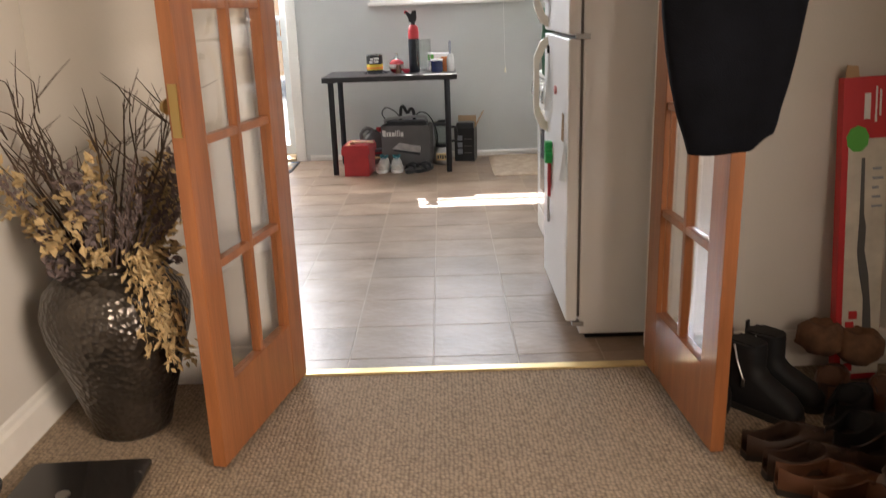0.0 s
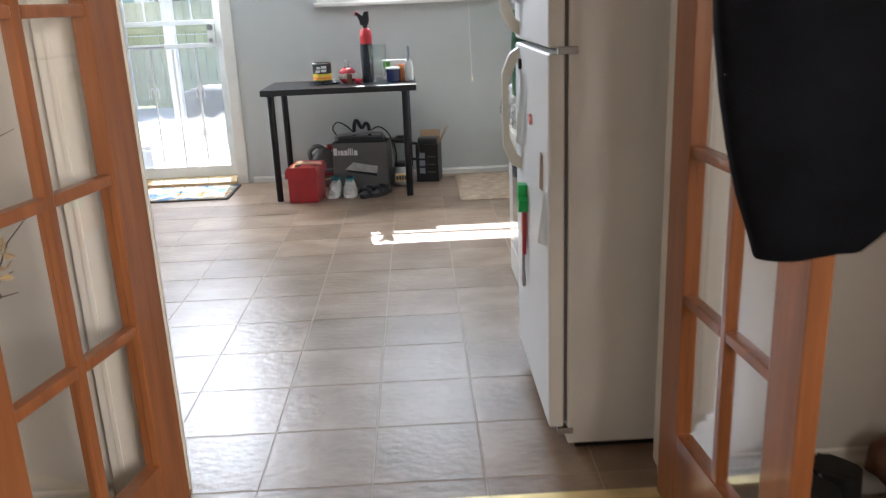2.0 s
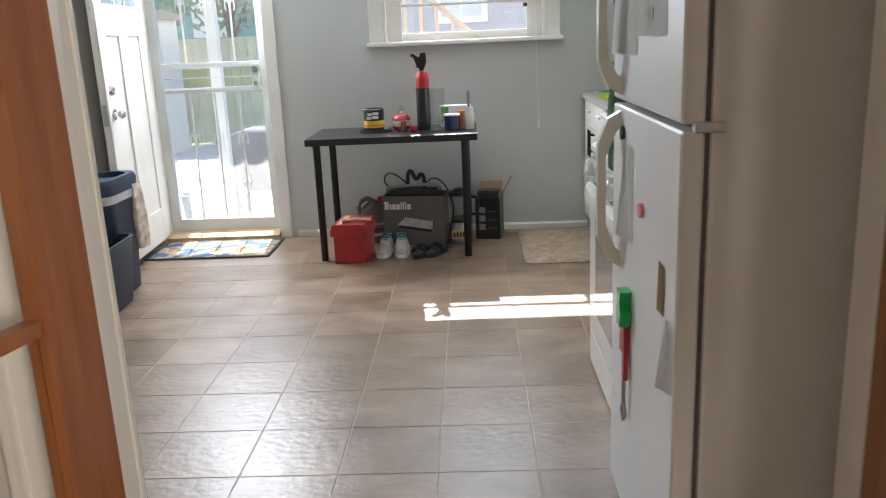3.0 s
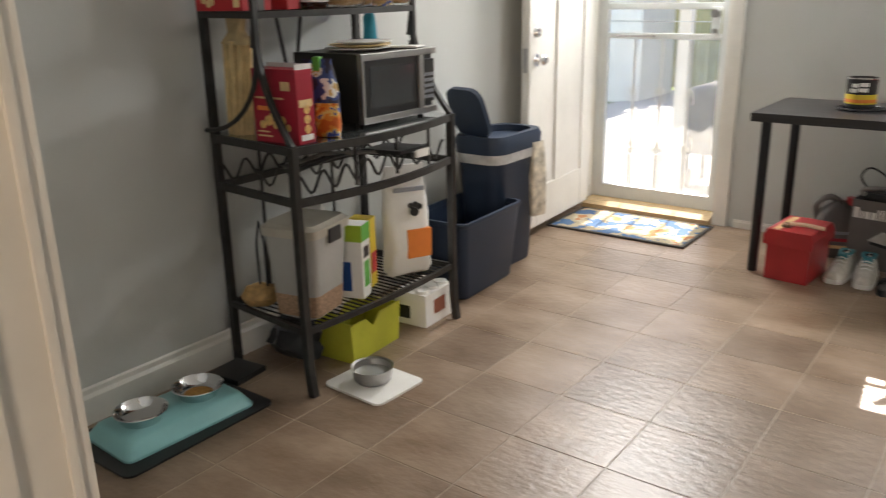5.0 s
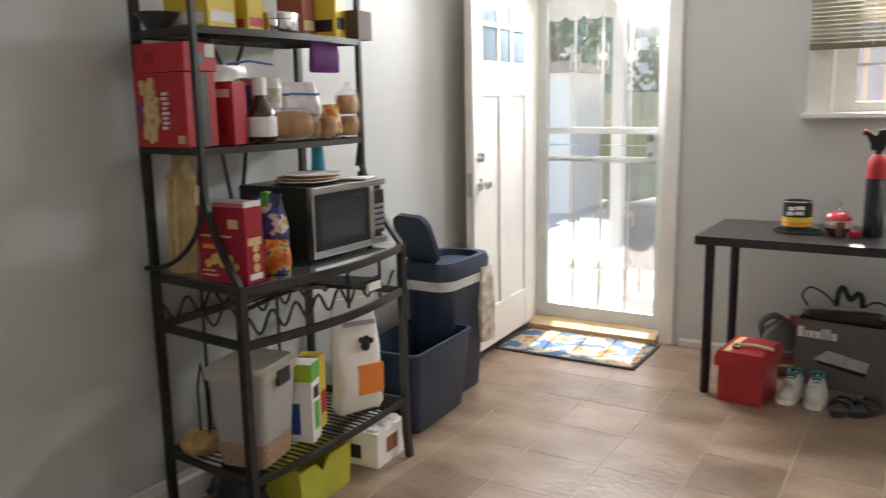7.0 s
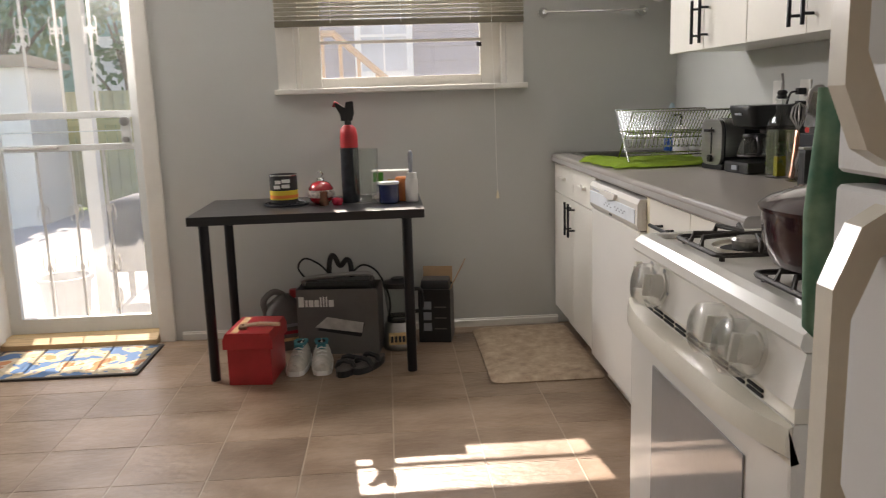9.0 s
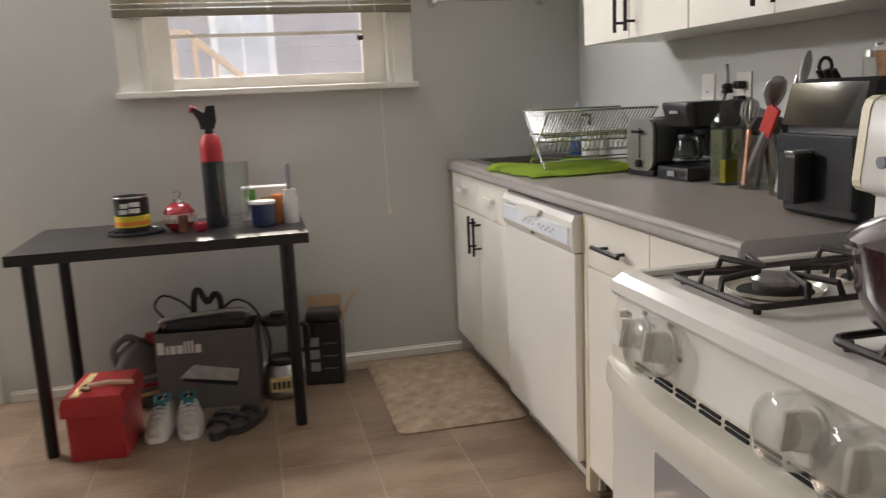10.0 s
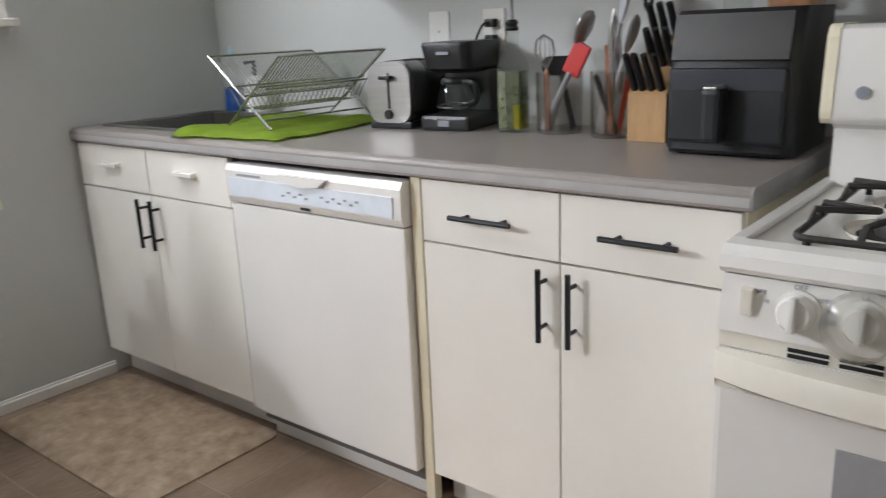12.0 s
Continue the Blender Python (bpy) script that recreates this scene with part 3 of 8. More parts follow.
# neighbour house seen through the window
nh = thing("neighbour_house", "blue-purple sided neighbour house with white windows", "house", (0, 0, 0))
part("wall", B((-1.4, 11.6, -0.32, 9.0, 16, 5.2)), PLUM, nh)
for k in range(14):
    part("siding_board", prism([(11.6, 0.3 + k * 0.2), (11.575, 0.3 + k * 0.2), (11.595, 0.495 + k * 0.2), (11.6, 0.495 + k * 0.2)], "x", -1.4, 9.0), PLUM, nh)
part("roof", prism([(11.2, 5.2), (16.4, 5.2), (13.8, 7.4)], "x", -1.8, 9.4), GROUT, nh)
for x0, z0, w, h in ((-0.05, 1.58, 0.62, 0.95), (4.2, 1.60, 1.0, 1.1)):
    nw = part("window", B((x0 - 0.09, 11.535, z0 - 0.09, x0 + w + 0.09, 11.574, z0 + h + 0.09), bevel=0.01), TRIM, nh)
    part("pane", B((x0, 11.525, z0, x0 + w, 11.534, z0 + h)), mat("far_pane", (0.45, 0.47, 0.50), 0.1, var=0.2, scale=3), nw)
    part("mullion", B((x0 + w * 0.48, 11.515, z0, x0 + w * 0.52, 11.524, z0 + h), (x0, 11.515, z0 + h * 0.48, x0 + w, 11.524, z0 + h * 0.52)), TRIM, nw)
part("corner_board", B((2.35, 11.55, -0.32, 2.50, 11.574, 5.2)), DECKW, nh)
part("corner_board", B((2.66, 11.55, -0.32, 2.74, 11.574, 5.2)), TRIM, nh)
ds = thing("deck_stairs", "orange stained deck stairs with slatted rail", "stairs", (-0.5, 9.4, -0.32))
part("landing", B((-1.6, 0, 1.2, -0.4, 1.2, 1.26)), DECKW, ds)
for k in range(7):
    part("step", B((-0.4 + k * 0.26, 0, 1.06 - k * 0.17, -0.12 + k * 0.26, 1.2, 1.10 - k * 0.17)), DECKW, ds)
part("handrail", tube([(-1.6, 0, 2.25), (0.2, 0, 2.25), (1.5, 0, 1.10)], 0.04, 6), DECKW, ds)
part("stringer", prism([(-0.4, 1.2), (1.45, 0.0), (1.2, 0.0), (-0.4, 1.0)], "y", 0.0, 0.04), DECKW, ds)
for k in range(15):
    x = -1.55 + k * 0.2
    top = 2.23 if x < 0.2 else 2.23 - (x - 0.2) * 0.885
    part("baluster", B((x, 0, max(0, top - 1.05), x + 0.04, 0.04, top)), DECKW, ds)
for x, z in ((-1.6, 2.4), (-0.42, 2.4), (1.42, 1.2)):
    part("post", B((x, -0.03, 0, x + 0.09, 0.06, z)), DECKW, ds)

# covered grill on the patio
GCOV = mat("grey_grill_cover", (0.13, 0.128, 0.125), 0.75, var=0.15, scale=8, bump=0.2, bscale=40)
gr = thing("grill", "barbecue grill under a dark grey fabric cover", "grill", (-1.58, 6.34, -0.29))
rings = []
for z, w, d in ((0.30, 0.37, 0.27), (0.5, 0.35, 0.27), (0.72, 0.31, 0.25), (0.80, 0.25, 0.2), (0.84, 0.1, 0.1), (0.845, 0.05, 0.05)):
    rings.append([(x, y, z) for x, y in rounded(-w, -d, w, d, 0.08, 4)])
part("cover", wobble(loft(rings), 0.03, 5), GCOV, gr, smooth=60)
for x in (-0.25, 0.25):
    part("wheel", cyl((x - 0.03, -0.2, 0.08), (x + 0.03, -0.2, 0.08), 0.08, seg=20), BLACKP, gr)
    part("leg", B((x - 0.02, -0.22, 0.08, x + 0.02, -0.18, 0.34)), BLACKM, gr)
    part("leg", B((x - 0.02, 0.18, 0.0, x + 0.02, 0.22, 0.34)), BLACKM, gr)
pl = thing("plant_pot", "pale plastic planter standing on the patio", "planter", (-2.02, 5.72, -0.29))
part("pot", lathe([(0, 0), (0.13, 0), (0.17, 0.32), (0.185, 0.32), (0.185, 0.35), (0.16, 0.35), (0.15, 0.28), (0, 0.28)], 20), CONC, pl)

LEAF = mat("shrub_leaf", (0.11, 0.17, 0.07), 0.6, var=0.4, scale=3)
BARK = mat("bark", (0.12, 0.09, 0.06), 0.9, var=0.3, scale=12)


def tree(place, height, spread, seed):
    rnd = random.Random(seed)
    t = thing("tree", "leafy green tree behind the yard fence", "tree", place, group="trees behind the fence")
    bm = tube([(0, 0, 0), (0.05, 0.02, height * 0.4), (0.0, 0.06, height * 0.75)], [0.12, 0.09, 0.04], 8)
    tips = []
    for k in range(9):
        a, z = rnd.uniform(0, 6.3), rnd.uniform(0.35, 0.75) * height
        tip = Vector((math.cos(a) * spread * rnd.uniform(0.5, 0.9), math.sin(a) * spread * rnd.uniform(0.5, 0.9), z + rnd.uniform(0.2, 0.3) * height))
        tube([(0, 0, z * 0.8), tip * 0.5 + Vector((0, 0, z * 0.45)), tip], [0.05, 0.03, 0.012], 6, bm)
        tips.append(tip)
    part("trunk", bm, BARK, t)
    bm = bmesh.new()
    for k in range(900):
        c = rnd.choice(tips) + Vector((rnd.gauss(0, 0.28), rnd.gauss(0, 0.28), rnd.gauss(0, 0.22))) * spread
        u = Vector((rnd.gauss(0, 1), rnd.gauss(0, 1), rnd.gauss(0, 1))).normalized()
        w = u.orthogonal().normalized()
        s = rnd.uniform(0.06, 0.14)
        bm.faces.new([bm.verts.new(c + u * s), bm.verts.new(c + w * s * 0.5), bm.verts.new(c - u * s), bm.verts.new(c - w * s * 0.5)])
    part("crown", bm, LEAF, t)


tree((-6.2, 14.5, -0.32), 4.2, 1.4, 1)
tree((-4.4, 15.5, -0.32), 3.6, 1.2, 2)
tree((-8.5, 16.0, -0.32), 4.6, 1.5, 3)
GREENH = mat("green_siding", (0.16, 0.30, 0.25), 0.7, var=0.12, scale=2)
fh = thing("far_house", "blue-green sided house beyond the fence", "house", (-7.5, 22, -0.32))
part("wall", B((-4, 0, 0, 5, 6, 5)), GREENH, fh)
part("roof", prism([(-0.4, 5), (6.4, 5), (3, 7.2)], "x", -4.3, 5.3), GCOV, fh)
for x in (-2.4, 0.2, 2.8):
    part("window", B((x, -0.03, 1.9, x + 1.1, -0.005, 3.3), bevel=0.004), TRIM, fh)

# ---- living room ----


def french_door(place, turn, side, label):
    """Local x from hinge to free edge; side +1 puts the knob plate on local +y."""
    d = thing("door", label, "french door", place, turn, group="pair of glazed double doors", kind="structure")
    w, t, h = 0.605, 0.038, 2.03
    st = 0.105
    part("stile", B((0, -t / 2, 0.015, st, t / 2, h), bevel=0.003), WOOD, d)
    part("stile", B((w - st, -t / 2, 0.015, w, t / 2, h), bevel=0.003), WOOD, d)
    part("bottom_rail", B((st, -t / 2 + 0.001, 0.015, w - st, t / 2 - 0.001, 0.235), bevel=0.002), WOOD, d)
    part("top_rail", B((st, -t / 2 + 0.001, 1.915, w - st, t / 2 - 0.001, h), bevel=0.002), WOOD, d)
    rows = [0.235, 0.571, 0.907, 1.243, 1.579, 1.915]
    cx = w / 2
    part("muntin", B((cx - 0.012, -0.014, 0.235, cx + 0.012, 0.014, 1.915), bevel=0.005), WOOD, d)
    for z in rows[1:-1]:
        for x0, x1 in ((st, cx - 0.012), (cx + 0.012, w - st)):
            part("muntin", B((x0, -0.014, z - 0.012, x1, 0.014, z + 0.012), bevel=0.005), WOOD, d)
    # glazing beads round each pane
    for z0, z1 in zip(rows, rows[1:]):
        a, b = z0 + (0.012 if z0 > 0.3 else 0), z1 - (0.012 if z1 < 1.9 else 0)
        for x0, x1 in ((st, cx - 0.012), (cx + 0.012, w - st)):
            p = part("pane", B((x0, -0.0015, a, x1, 0.0015, b)), PANE, d)
            p.visible_shadow = False
    part("latch_plate", B((w - 0.0005, -0.012, 0.93, w + 0.003, 0.012, 1.06), bevel=0.001), BRASS, d, "brass latch plate")
    k = part("flush_knob", lathe([(0, 0.045), (0.015, 0.043), (0.022, 0.03), (0.01, 0.015), (0.009, 0.004), (0.02, 0.003), (0.02, 0), (0, 0)], 16), BRASS, d, "aged brass knob", 40)
    k.matrix_local = pose(w - 0.05, side * t / 2, 1.0, -90 * side, 0, 0)
    return d


french_door((-0.230, -0.025, 0), math.degrees(math.atan2(-0.977, -0.2135)), -1, "orange stained wooden glazed door standing open beside the vase")
french_door((0.979, -0.010, 0), math.degrees(math.atan2(-0.998, 0.0637)), 1, "orange stained wooden glazed door standing open under a dark coat")

# ---- fridge ----
fr = thing("refrigerator", "white top-freezer refrigerator with magnets and papers", "refrigerator", (0.0, 0.225, 0))
FW, FX, FH = 0.665, 0.722, 1.70
part("body", B((0.774, 0.002, 0.022, 1.47, FW, FH), bevel=0.008), FRIDGE, fr)
part("toe_grille", B((0.80, 0.02, 0.0, 1.45, FW - 0.02, 0.03)), DARK, fr)
part("freezer_door", B((FX, 0.0, 1.112, 0.764, FW, FH - 0.005), bevel=0.012, seg=3), FRIDGE, fr)
part("fridge_door", B((FX, 0.0, 0.075, 0.764, FW, 1.100), bevel=0.012, seg=3), FRIDGE, fr)
part("door_gasket", B((0.764, 0.012, 0.09, 0.774, FW - 0.012, FH - 0.02)), GREYC, fr)
part("hinge", B((0.745, -0.006, 1.097, 0.795, 0.02, 1.115), bevel=0.003), STEEL, fr)
part("hinge", B((0.747, -0.002, 0.055, 0.79, 0.03, 0.072), bevel=0.003), STEEL, fr)
part("hinge_cap", B((0.72, 0.01, FH, 0.80, 0.08, FH + 0.02), bevel=0.006), WHITEP, fr)


def fridge_handle(z0, z1):
    y = FW - 0.105
    za, zb = min(z0, z1), max(z0, z1)
    prof = [(FX + 0.004, za), (FX - 0.03, za + 0.02), (FX - 0.055, za + 0.08), (FX - 0.055, zb - 0.08), (FX - 0.03, zb - 0.02), (FX + 0.004, zb)]
    ins = [(x + 0.02, z + (0.03 if i < 3 else -0.03)) for i, (x, z) in enumerate(prof)]
    bm = prism(prof + ins[::-1], "y", y, y + 0.03)
    part("handle", bm, ALMOND, fr, "cream moulded handle")


fridge_handle(0.70, 1.09)
fridge_handle(1.122, 1.46)
CLIPG = mat("green_clip", (0.02, 0.42, 0.10), 0.35)
PINK = mat("pink_card", (0.75, 0.30, 0.28), 0.6)


def note(y0, z0, y1, z1, m, label, curl=0.012, name="paper_note"):
    bm = bmesh.new()
    n = 6
    lo = [bm.verts.new((FX - 0.002 - curl * (k / n) ** 2, y0 + (y1 - y0) * k / n, z0)) for k in range(n + 1)]
    hi = [bm.verts.new((FX - 0.0015, y0 + (y1 - y0) * k / n, z1)) for k in range(n + 1)]
    for k in range(n):
        bm.faces.new((lo[k], lo[k + 1], hi[k + 1], hi[k]))
    bmesh.ops.solidify(bm, geom=bm.faces[:], thickness=0.0008)
    return single(name, bm, m, label, "paper", (0, 0.225, 0))


note(0.40, 0.80, 0.50, 1.02, PAPER, "white paper note curling on the fridge door", 0.02)
note(0.38, 1.22, 0.60, 1.50, PAPER, "white calendar sheet pinned to the freezer door", 0.015)
note(0.12, 1.26, 0.28, 1.55, PAPER, "white paper sheet pinned to the freezer door", 0.02)
note(0.015, 0.60, 0.065, 0.74, PAPER, "small white slip on the fridge door", 0.018)
note(0.085, 0.735, 0.135, 0.835, CARD, "small brown card magnet on the fridge door", 0.002, "magnet_card")
note(0.42, 0.50, 0.52, 0.66, PINK, "small pink card on the fridge door", 0.004, "magnet_card")
ck = thing("magnet_clip", "green clip magnet holding a red ribbon on fridge", "magnet", (FX, 0.225 + 0.42, 0.60))
part("clip", prism([(-0.02, 0.0), (0.02, 0.0), (0.03, 0.035), (0.012, 0.05), (0.022, 0.085), (-0.022, 0.085), (-0.012, 0.05), (-0.03, 0.035)], "x", -0.028, -0.001), CLIPG, ck)
part("ribbon", B((-0.016, -0.012, -0.14, -0.004, 0.012, 0.0), bevel=0.003), REDP, ck)
part("bottle_opener", tube([(-0.012, 0, -0.14), (-0.012, 0.0, -0.2), (-0.012, 0.018, -0.225), (-0.012, 0.0, -0.245), (-0.012, -0.018, -0.225), (-0.012, 0, -0.2)], 0.005, 8), STEEL, ck)
for k, (y, z) in enumerate(((0.30, 1.45), (0.65, 1.35), (0.52, 1.04), (0.30, 0.90), (0.22, 1.30), (0.08, 1.40))):
    single("magnet", cyl((-0.008, 0, 0), (-0.0005, 0, 0), 0.016, seg=14), (INK, BLUEP, INK, PINK, INK, CHAR)[k], "small round magnet on the fridge door", "magnet", (FX, 0.225 + y, z), group="magnets on the fridge")

# ---- table ----
tb = thing("table", "black-brown desk table with four black steel legs", "table", (-0.605, 3.475, 0))
part("tabletop", B((0, 0, 0.700, 1.0, 0.60, 0.738), bevel=0.002), TABLEM, tb)
for x, y in ((0.055, 0.065), (0.925, 0.065), (0.07, 0.525), (0.93, 0.525)):
    lg = part("leg", lathe([(0, 0), (0.021, 0), (0.022, 0.004), (0.022, 0.694), (0.04, 0.6945), (0.04, 0.700), (0, 0.700)], 24, at=(x, y, 0)), BLACKM, tb, smooth=40)

# ---- base cabinets ----
CX = 1.105   # cabinet face


def bar_handle(parent, p, axis, length):
    """A round bar pull on two posts, standing off a face that looks to -x."""
    x, y, z = p
    d = (0, 0, length / 2) if axis == "z" else (0, length / 2, 0)
    e = (0, 0, length / 2 - 0.03) if axis == "z" else (0, length / 2 - 0.03, 0)
    bm = cyl((x - 0.032, y - d[1], z - d[2]), (x - 0.032, y + d[1], z + d[2]), 0.006, seg=12)
    for s in (-1, 1):
        cyl((x, y + s * e[1], z + s * e[2]), (x - 0.032, y + s * e[1], z + s * e[2]), 0.0045, seg=8, bm=bm)
    part("handle", bm, BLACKM, parent, "black bar handle")


def cabinet(y0, y1, label, pulls, top=0.858):
    c = thing("base_cabinet", label, "cabinet", (0, 0, 0), group="kitchen base cabinets")
    part("body", B((CX + 0.019, y0, 0.10, XR - 0.005, y1, top)), YELLOWED, c)
    part("toe_kick", B((CX + 0.075, y0, 0.0, XR - 0.02, y1, 0.10)), TRIM, c)
    ym = (y0 + y1) / 2
    for a, b, s in ((y0 + 0.004, ym - 0.002, 1), (ym + 0.002, y1 - 0.004, -1)):
        dr = part("drawer_front", wobble(B((CX, a, 0.711, CX + 0.018, b, 0.853), bevel=0.002), 0.0008, 20), CABINET, c)
        do = part("door", wobble(B((CX, a, 0.105, CX + 0.018, b, 0.706), bevel=0.002), 0.0008, 20), CABINET, c)
        if pulls == "black":
            bar_handle(dr, (CX, (a + b) / 2, 0.781), "y", 0.158)
        else:
            h = B((CX - 0.02, (a + b) / 2 - 0.05, 0.785, CX - 0.008, (a + b) / 2 + 0.05, 0.798), (CX - 0.01, (a + b) / 2 - 0.05, 0.783, CX, (a + b) / 2 - 0.035, 0.80), (CX - 0.01, (a + b) / 2 + 0.035, 0.783, CX, (a + b) / 2 + 0.05, 0.80), bevel=0.003)
            part("handle", h, CABINET, dr, "cream painted handle")
        yy = (b - 0.034) if s > 0 else (a + 0.032)
        bar_handle(do, (CX, yy, 0.619), "z", 0.158)
    return c


cabinet(1.935, 2.663, "cream two-door base cabinet with black bar handles", "black")
cabinet(3.362, 4.188, "cream sink cabinet with chipped door edges", "cream", 0.712)
# filler beside the dishwasher
single("filler_strip", B((CX + 0.002, 2.666, 0.02, CX + 0.03, 2.694, 0.857), bevel=0.002), YELLOWED, "yellowed strip beside the dishwasher", "filler")

dw = thing("dishwasher", "white dishwasher with a pale blue control panel", "dishwasher", (0, 0, 0))
part("tub", B((CX + 0.02, 2.698, 0.06, XR - 0.02, 3.340, 0.845)), GREYC, dw)
part("door", B((CX - 0.022, 2.700, 0.105, CX + 0.018, 3.335, 0.735), bevel=0.006), APPL, dw)
cp = part("control_panel", prism([(CX - 0.022, 0.739), (CX - 0.030, 0.756), (CX - 0.030, 0.828), (CX - 0.02, 0.845), (CX + 0.018, 0.845), (CX + 0.018, 0.739)], "y", 2.698, 3.338), APPL, dw)
part("panel_face", B((CX - 0.033, 2.722, 0.760, CX - 0.0295, 3.322, 0.810), bevel=0.0015), mat("pale_blue_panel", (0.72, 0.77, 0.82), 0.3), cp)
part("latch_handle", prism([(2.93, 0.834), (3.11, 0.834), (3.08, 0.812), (3.02, 0.806), (2.96, 0.812)], "x", CX - 0.041, CX - 0.0305), APPL, cp)
GREYI = mat("grey_print", (0.30, 0.32, 0.36), 0.5)
for k in range(12):
    y = 3.10 - k * 0.022 if k < 5 else 2.955 - (k - 5) * 0.02
    part("button", B((CX - 0.0345, y - 0.005, 0.776 + (k % 2) * 0.009, CX - 0.033, y + 0.005, 0.781 + (k % 2) * 0.009)), GREYI, cp)
part("brand_mark", B((CX - 0.0315, 3.005, 0.7465, CX - 0.030, 3.040, 0.7535)), INK, cp)
part("vent_slots", B((CX - 0.0315, 3.19, 0.815, CX - 0.030, 3.29, 0.821)), GREYI, cp)
part("toe_panel", B((CX + 0.05, 2.70, 0.0, CX + 0.07, 3.335, 0.11)), TRIM, dw)

# ---- counter and sink ----
co = thing("countertop", "grey laminate countertop with a rounded front edge", "countertop", (0, 0, -0.0095))
fx = CX - 0.014
prof = [(XR - 0.003, 0.87), (XR - 0.003, 0.91)] + [(fx + 0.016 + 0.016 * math.cos(radians(a)), 0.894 + 0.016 * math.sin(radians(a))) for a in (90, 115, 140, 165, 180)] + [(fx, 0.872), (fx + 0.004, 0.868), (fx + 0.03, 0.868)]
SX0, SX1, SY0, SY1 = 1.20, 1.62, 3.50, 4.12
part("slab", prism(prof, "y", 1.922, SY0), LAMIN, co)
part("slab", prism(prof, "y", SY1, Y1 - 0.003), LAMIN, co)
part("slab", prism([(SX0, 0.87), (SX0, 0.91)] + prof[2:], "y", SY0 + 0.0005, SY1 - 0.0005), LAMIN, co)
part("slab", B((SX1, SY0 + 0.0005, 0.87, XR - 0.003, SY1 - 0.0005, 0.91)), LAMIN, co)
part("end_cap", prism([(x, z) for x, z in prof], "y", 1.919, 1.9215), mat("end_cap_laminate", (0.36, 0.35, 0.34), 0.4), co)
part("edge_band", B((fx - 0.0012, 1.923, 0.876, fx + 0.002, Y1 - 0.005, 0.8925)), mat("pale_edge_laminate", (0.42, 0.41, 0.40), 0.35), co)
si = thing("sink", "stainless steel kitchen sink set into the counter", "sink", (0, 0, -0.0095))
part("bowl", B((SX0 + 0.001, SY0 + 0.001, 0.73, SX1 - 0.001, SY0 + 0.012, 0.912), (SX0 + 0.001, SY1 - 0.012, 0.73, SX1 - 0.001, SY1 - 0.001, 0.912), (SX0 + 0.001, SY0 + 0.012, 0.73, SX0 + 0.012, SY1 - 0.012, 0.912), (SX1 - 0.012, SY0 + 0.012, 0.73, SX1 - 0.001, SY1 - 0.012, 0.912), (SX0 + 0.012, SY0 + 0.012, 0.728, SX1 - 0.012, SY1 - 0.012, 0.738)), STEEL, si)
part("rim", B((SX0 - 0.02, SY0 - 0.02, 0.9105, SX1 + 0.02, SY0 + 0.004, 0.917), (SX0 - 0.02, SY1 - 0.004, 0.9105, SX1 + 0.02, SY1 + 0.02, 0.917), (SX0 - 0.02, SY0 + 0.004, 0.9105, SX0 + 0.004, SY1 - 0.004, 0.917), (SX1 - 0.004, SY0 + 0.004, 0.9105, SX1 + 0.02, SY1 - 0.004, 0.917), bevel=0.002), STEEL, si)

# ---- upper cabinets ----
UX = 1.420


def upper(y0, y1, z0, label, doors=2):
    c = thing("wall_cabinet", label, "cabinet", (0, 0, 0), group="kitchen wall cabinets")
    part("body", B((UX + 0.019, y0, z0, XR - 0.003, y1, 2.13)), CABINET, c)
    w = (y1 - y0) / doors
    for k in range(doors):
        a, b = y0 + k * w + 0.002, y0 + (k + 1) * w - 0.002
        d = part("door", B((UX, a, z0 - 0.006, UX + 0.018, b, 2.125), bevel=0.002), CABINET, c)
        if doors == 2:
            bar_handle(d, (UX, b - 0.036 if k == 0 else a + 0.036, z0 + 0.092), "z", 0.155)
    return c


upper(2.683, 3.397, 1.352, "cream two-door wall cabinet with black bar handles")
upper(1.922, 2.680, 1.352, "cream two-door wall cabinet over the air fryer")
upper(3.400, 4.19, 1.765, "cream short wall cabinet above the sink", 1)
upper(1.09, 1.918, 1.53, "cream short wall cabinet above the range")

# ---- range ----
st = thing("gas_range", "white gas range with black iron grates", "stove", (0, 0, -0.040))
SY, SE, SF = 1.098, 1.869, 0.806
SB = 1.36
part("side_panel", B((SF + 0.045, SY, 0.041, 1.46, SY + 0.01, 0.895)), APPL, st)
part("side_panel", B((SF + 0.045, SE - 0.01, 0.041, 1.46, SE, 0.895)), APPL, st)
part("body", B((SF + 0.05, SY + 0.01, 0.05, 1.45, SE - 0.01, 0.84)), ALMOND, st)
ct = prism([(SF + 0.03, 0.878), (SF + 0.006, 0.880), (SF, 0.888), (SF + 0.004, 0.905), (SF + 0.02, 0.917), (SF + 0.045, 0.920), (SF + 0.06, 0.908), (SB, 0.908), (SB, 0.868)], "y", SY, SE)
part("cooktop", ct, APPL, st)
for y in (SY, SE - 0.02):
    part("cooktop_rim", B((SF + 0.045, y, 0.9085, SB, y + 0.02, 0.920), bevel=0.004), APPL, st)
part("front_panel", prism([(SF + 0.05, 0.878), (SF + 0.012, 0.876), (SF - 0.004, 0.797), (SF + 0.05, 0.792)], "y", SY + 0.003, SE - 0.003), APPL, st)
od = part("oven_door", B((SF - 0.002, SY + 0.004, 0.19, SF + 0.045, SE - 0.004, 0.772), bevel=0.008), APPL, st)
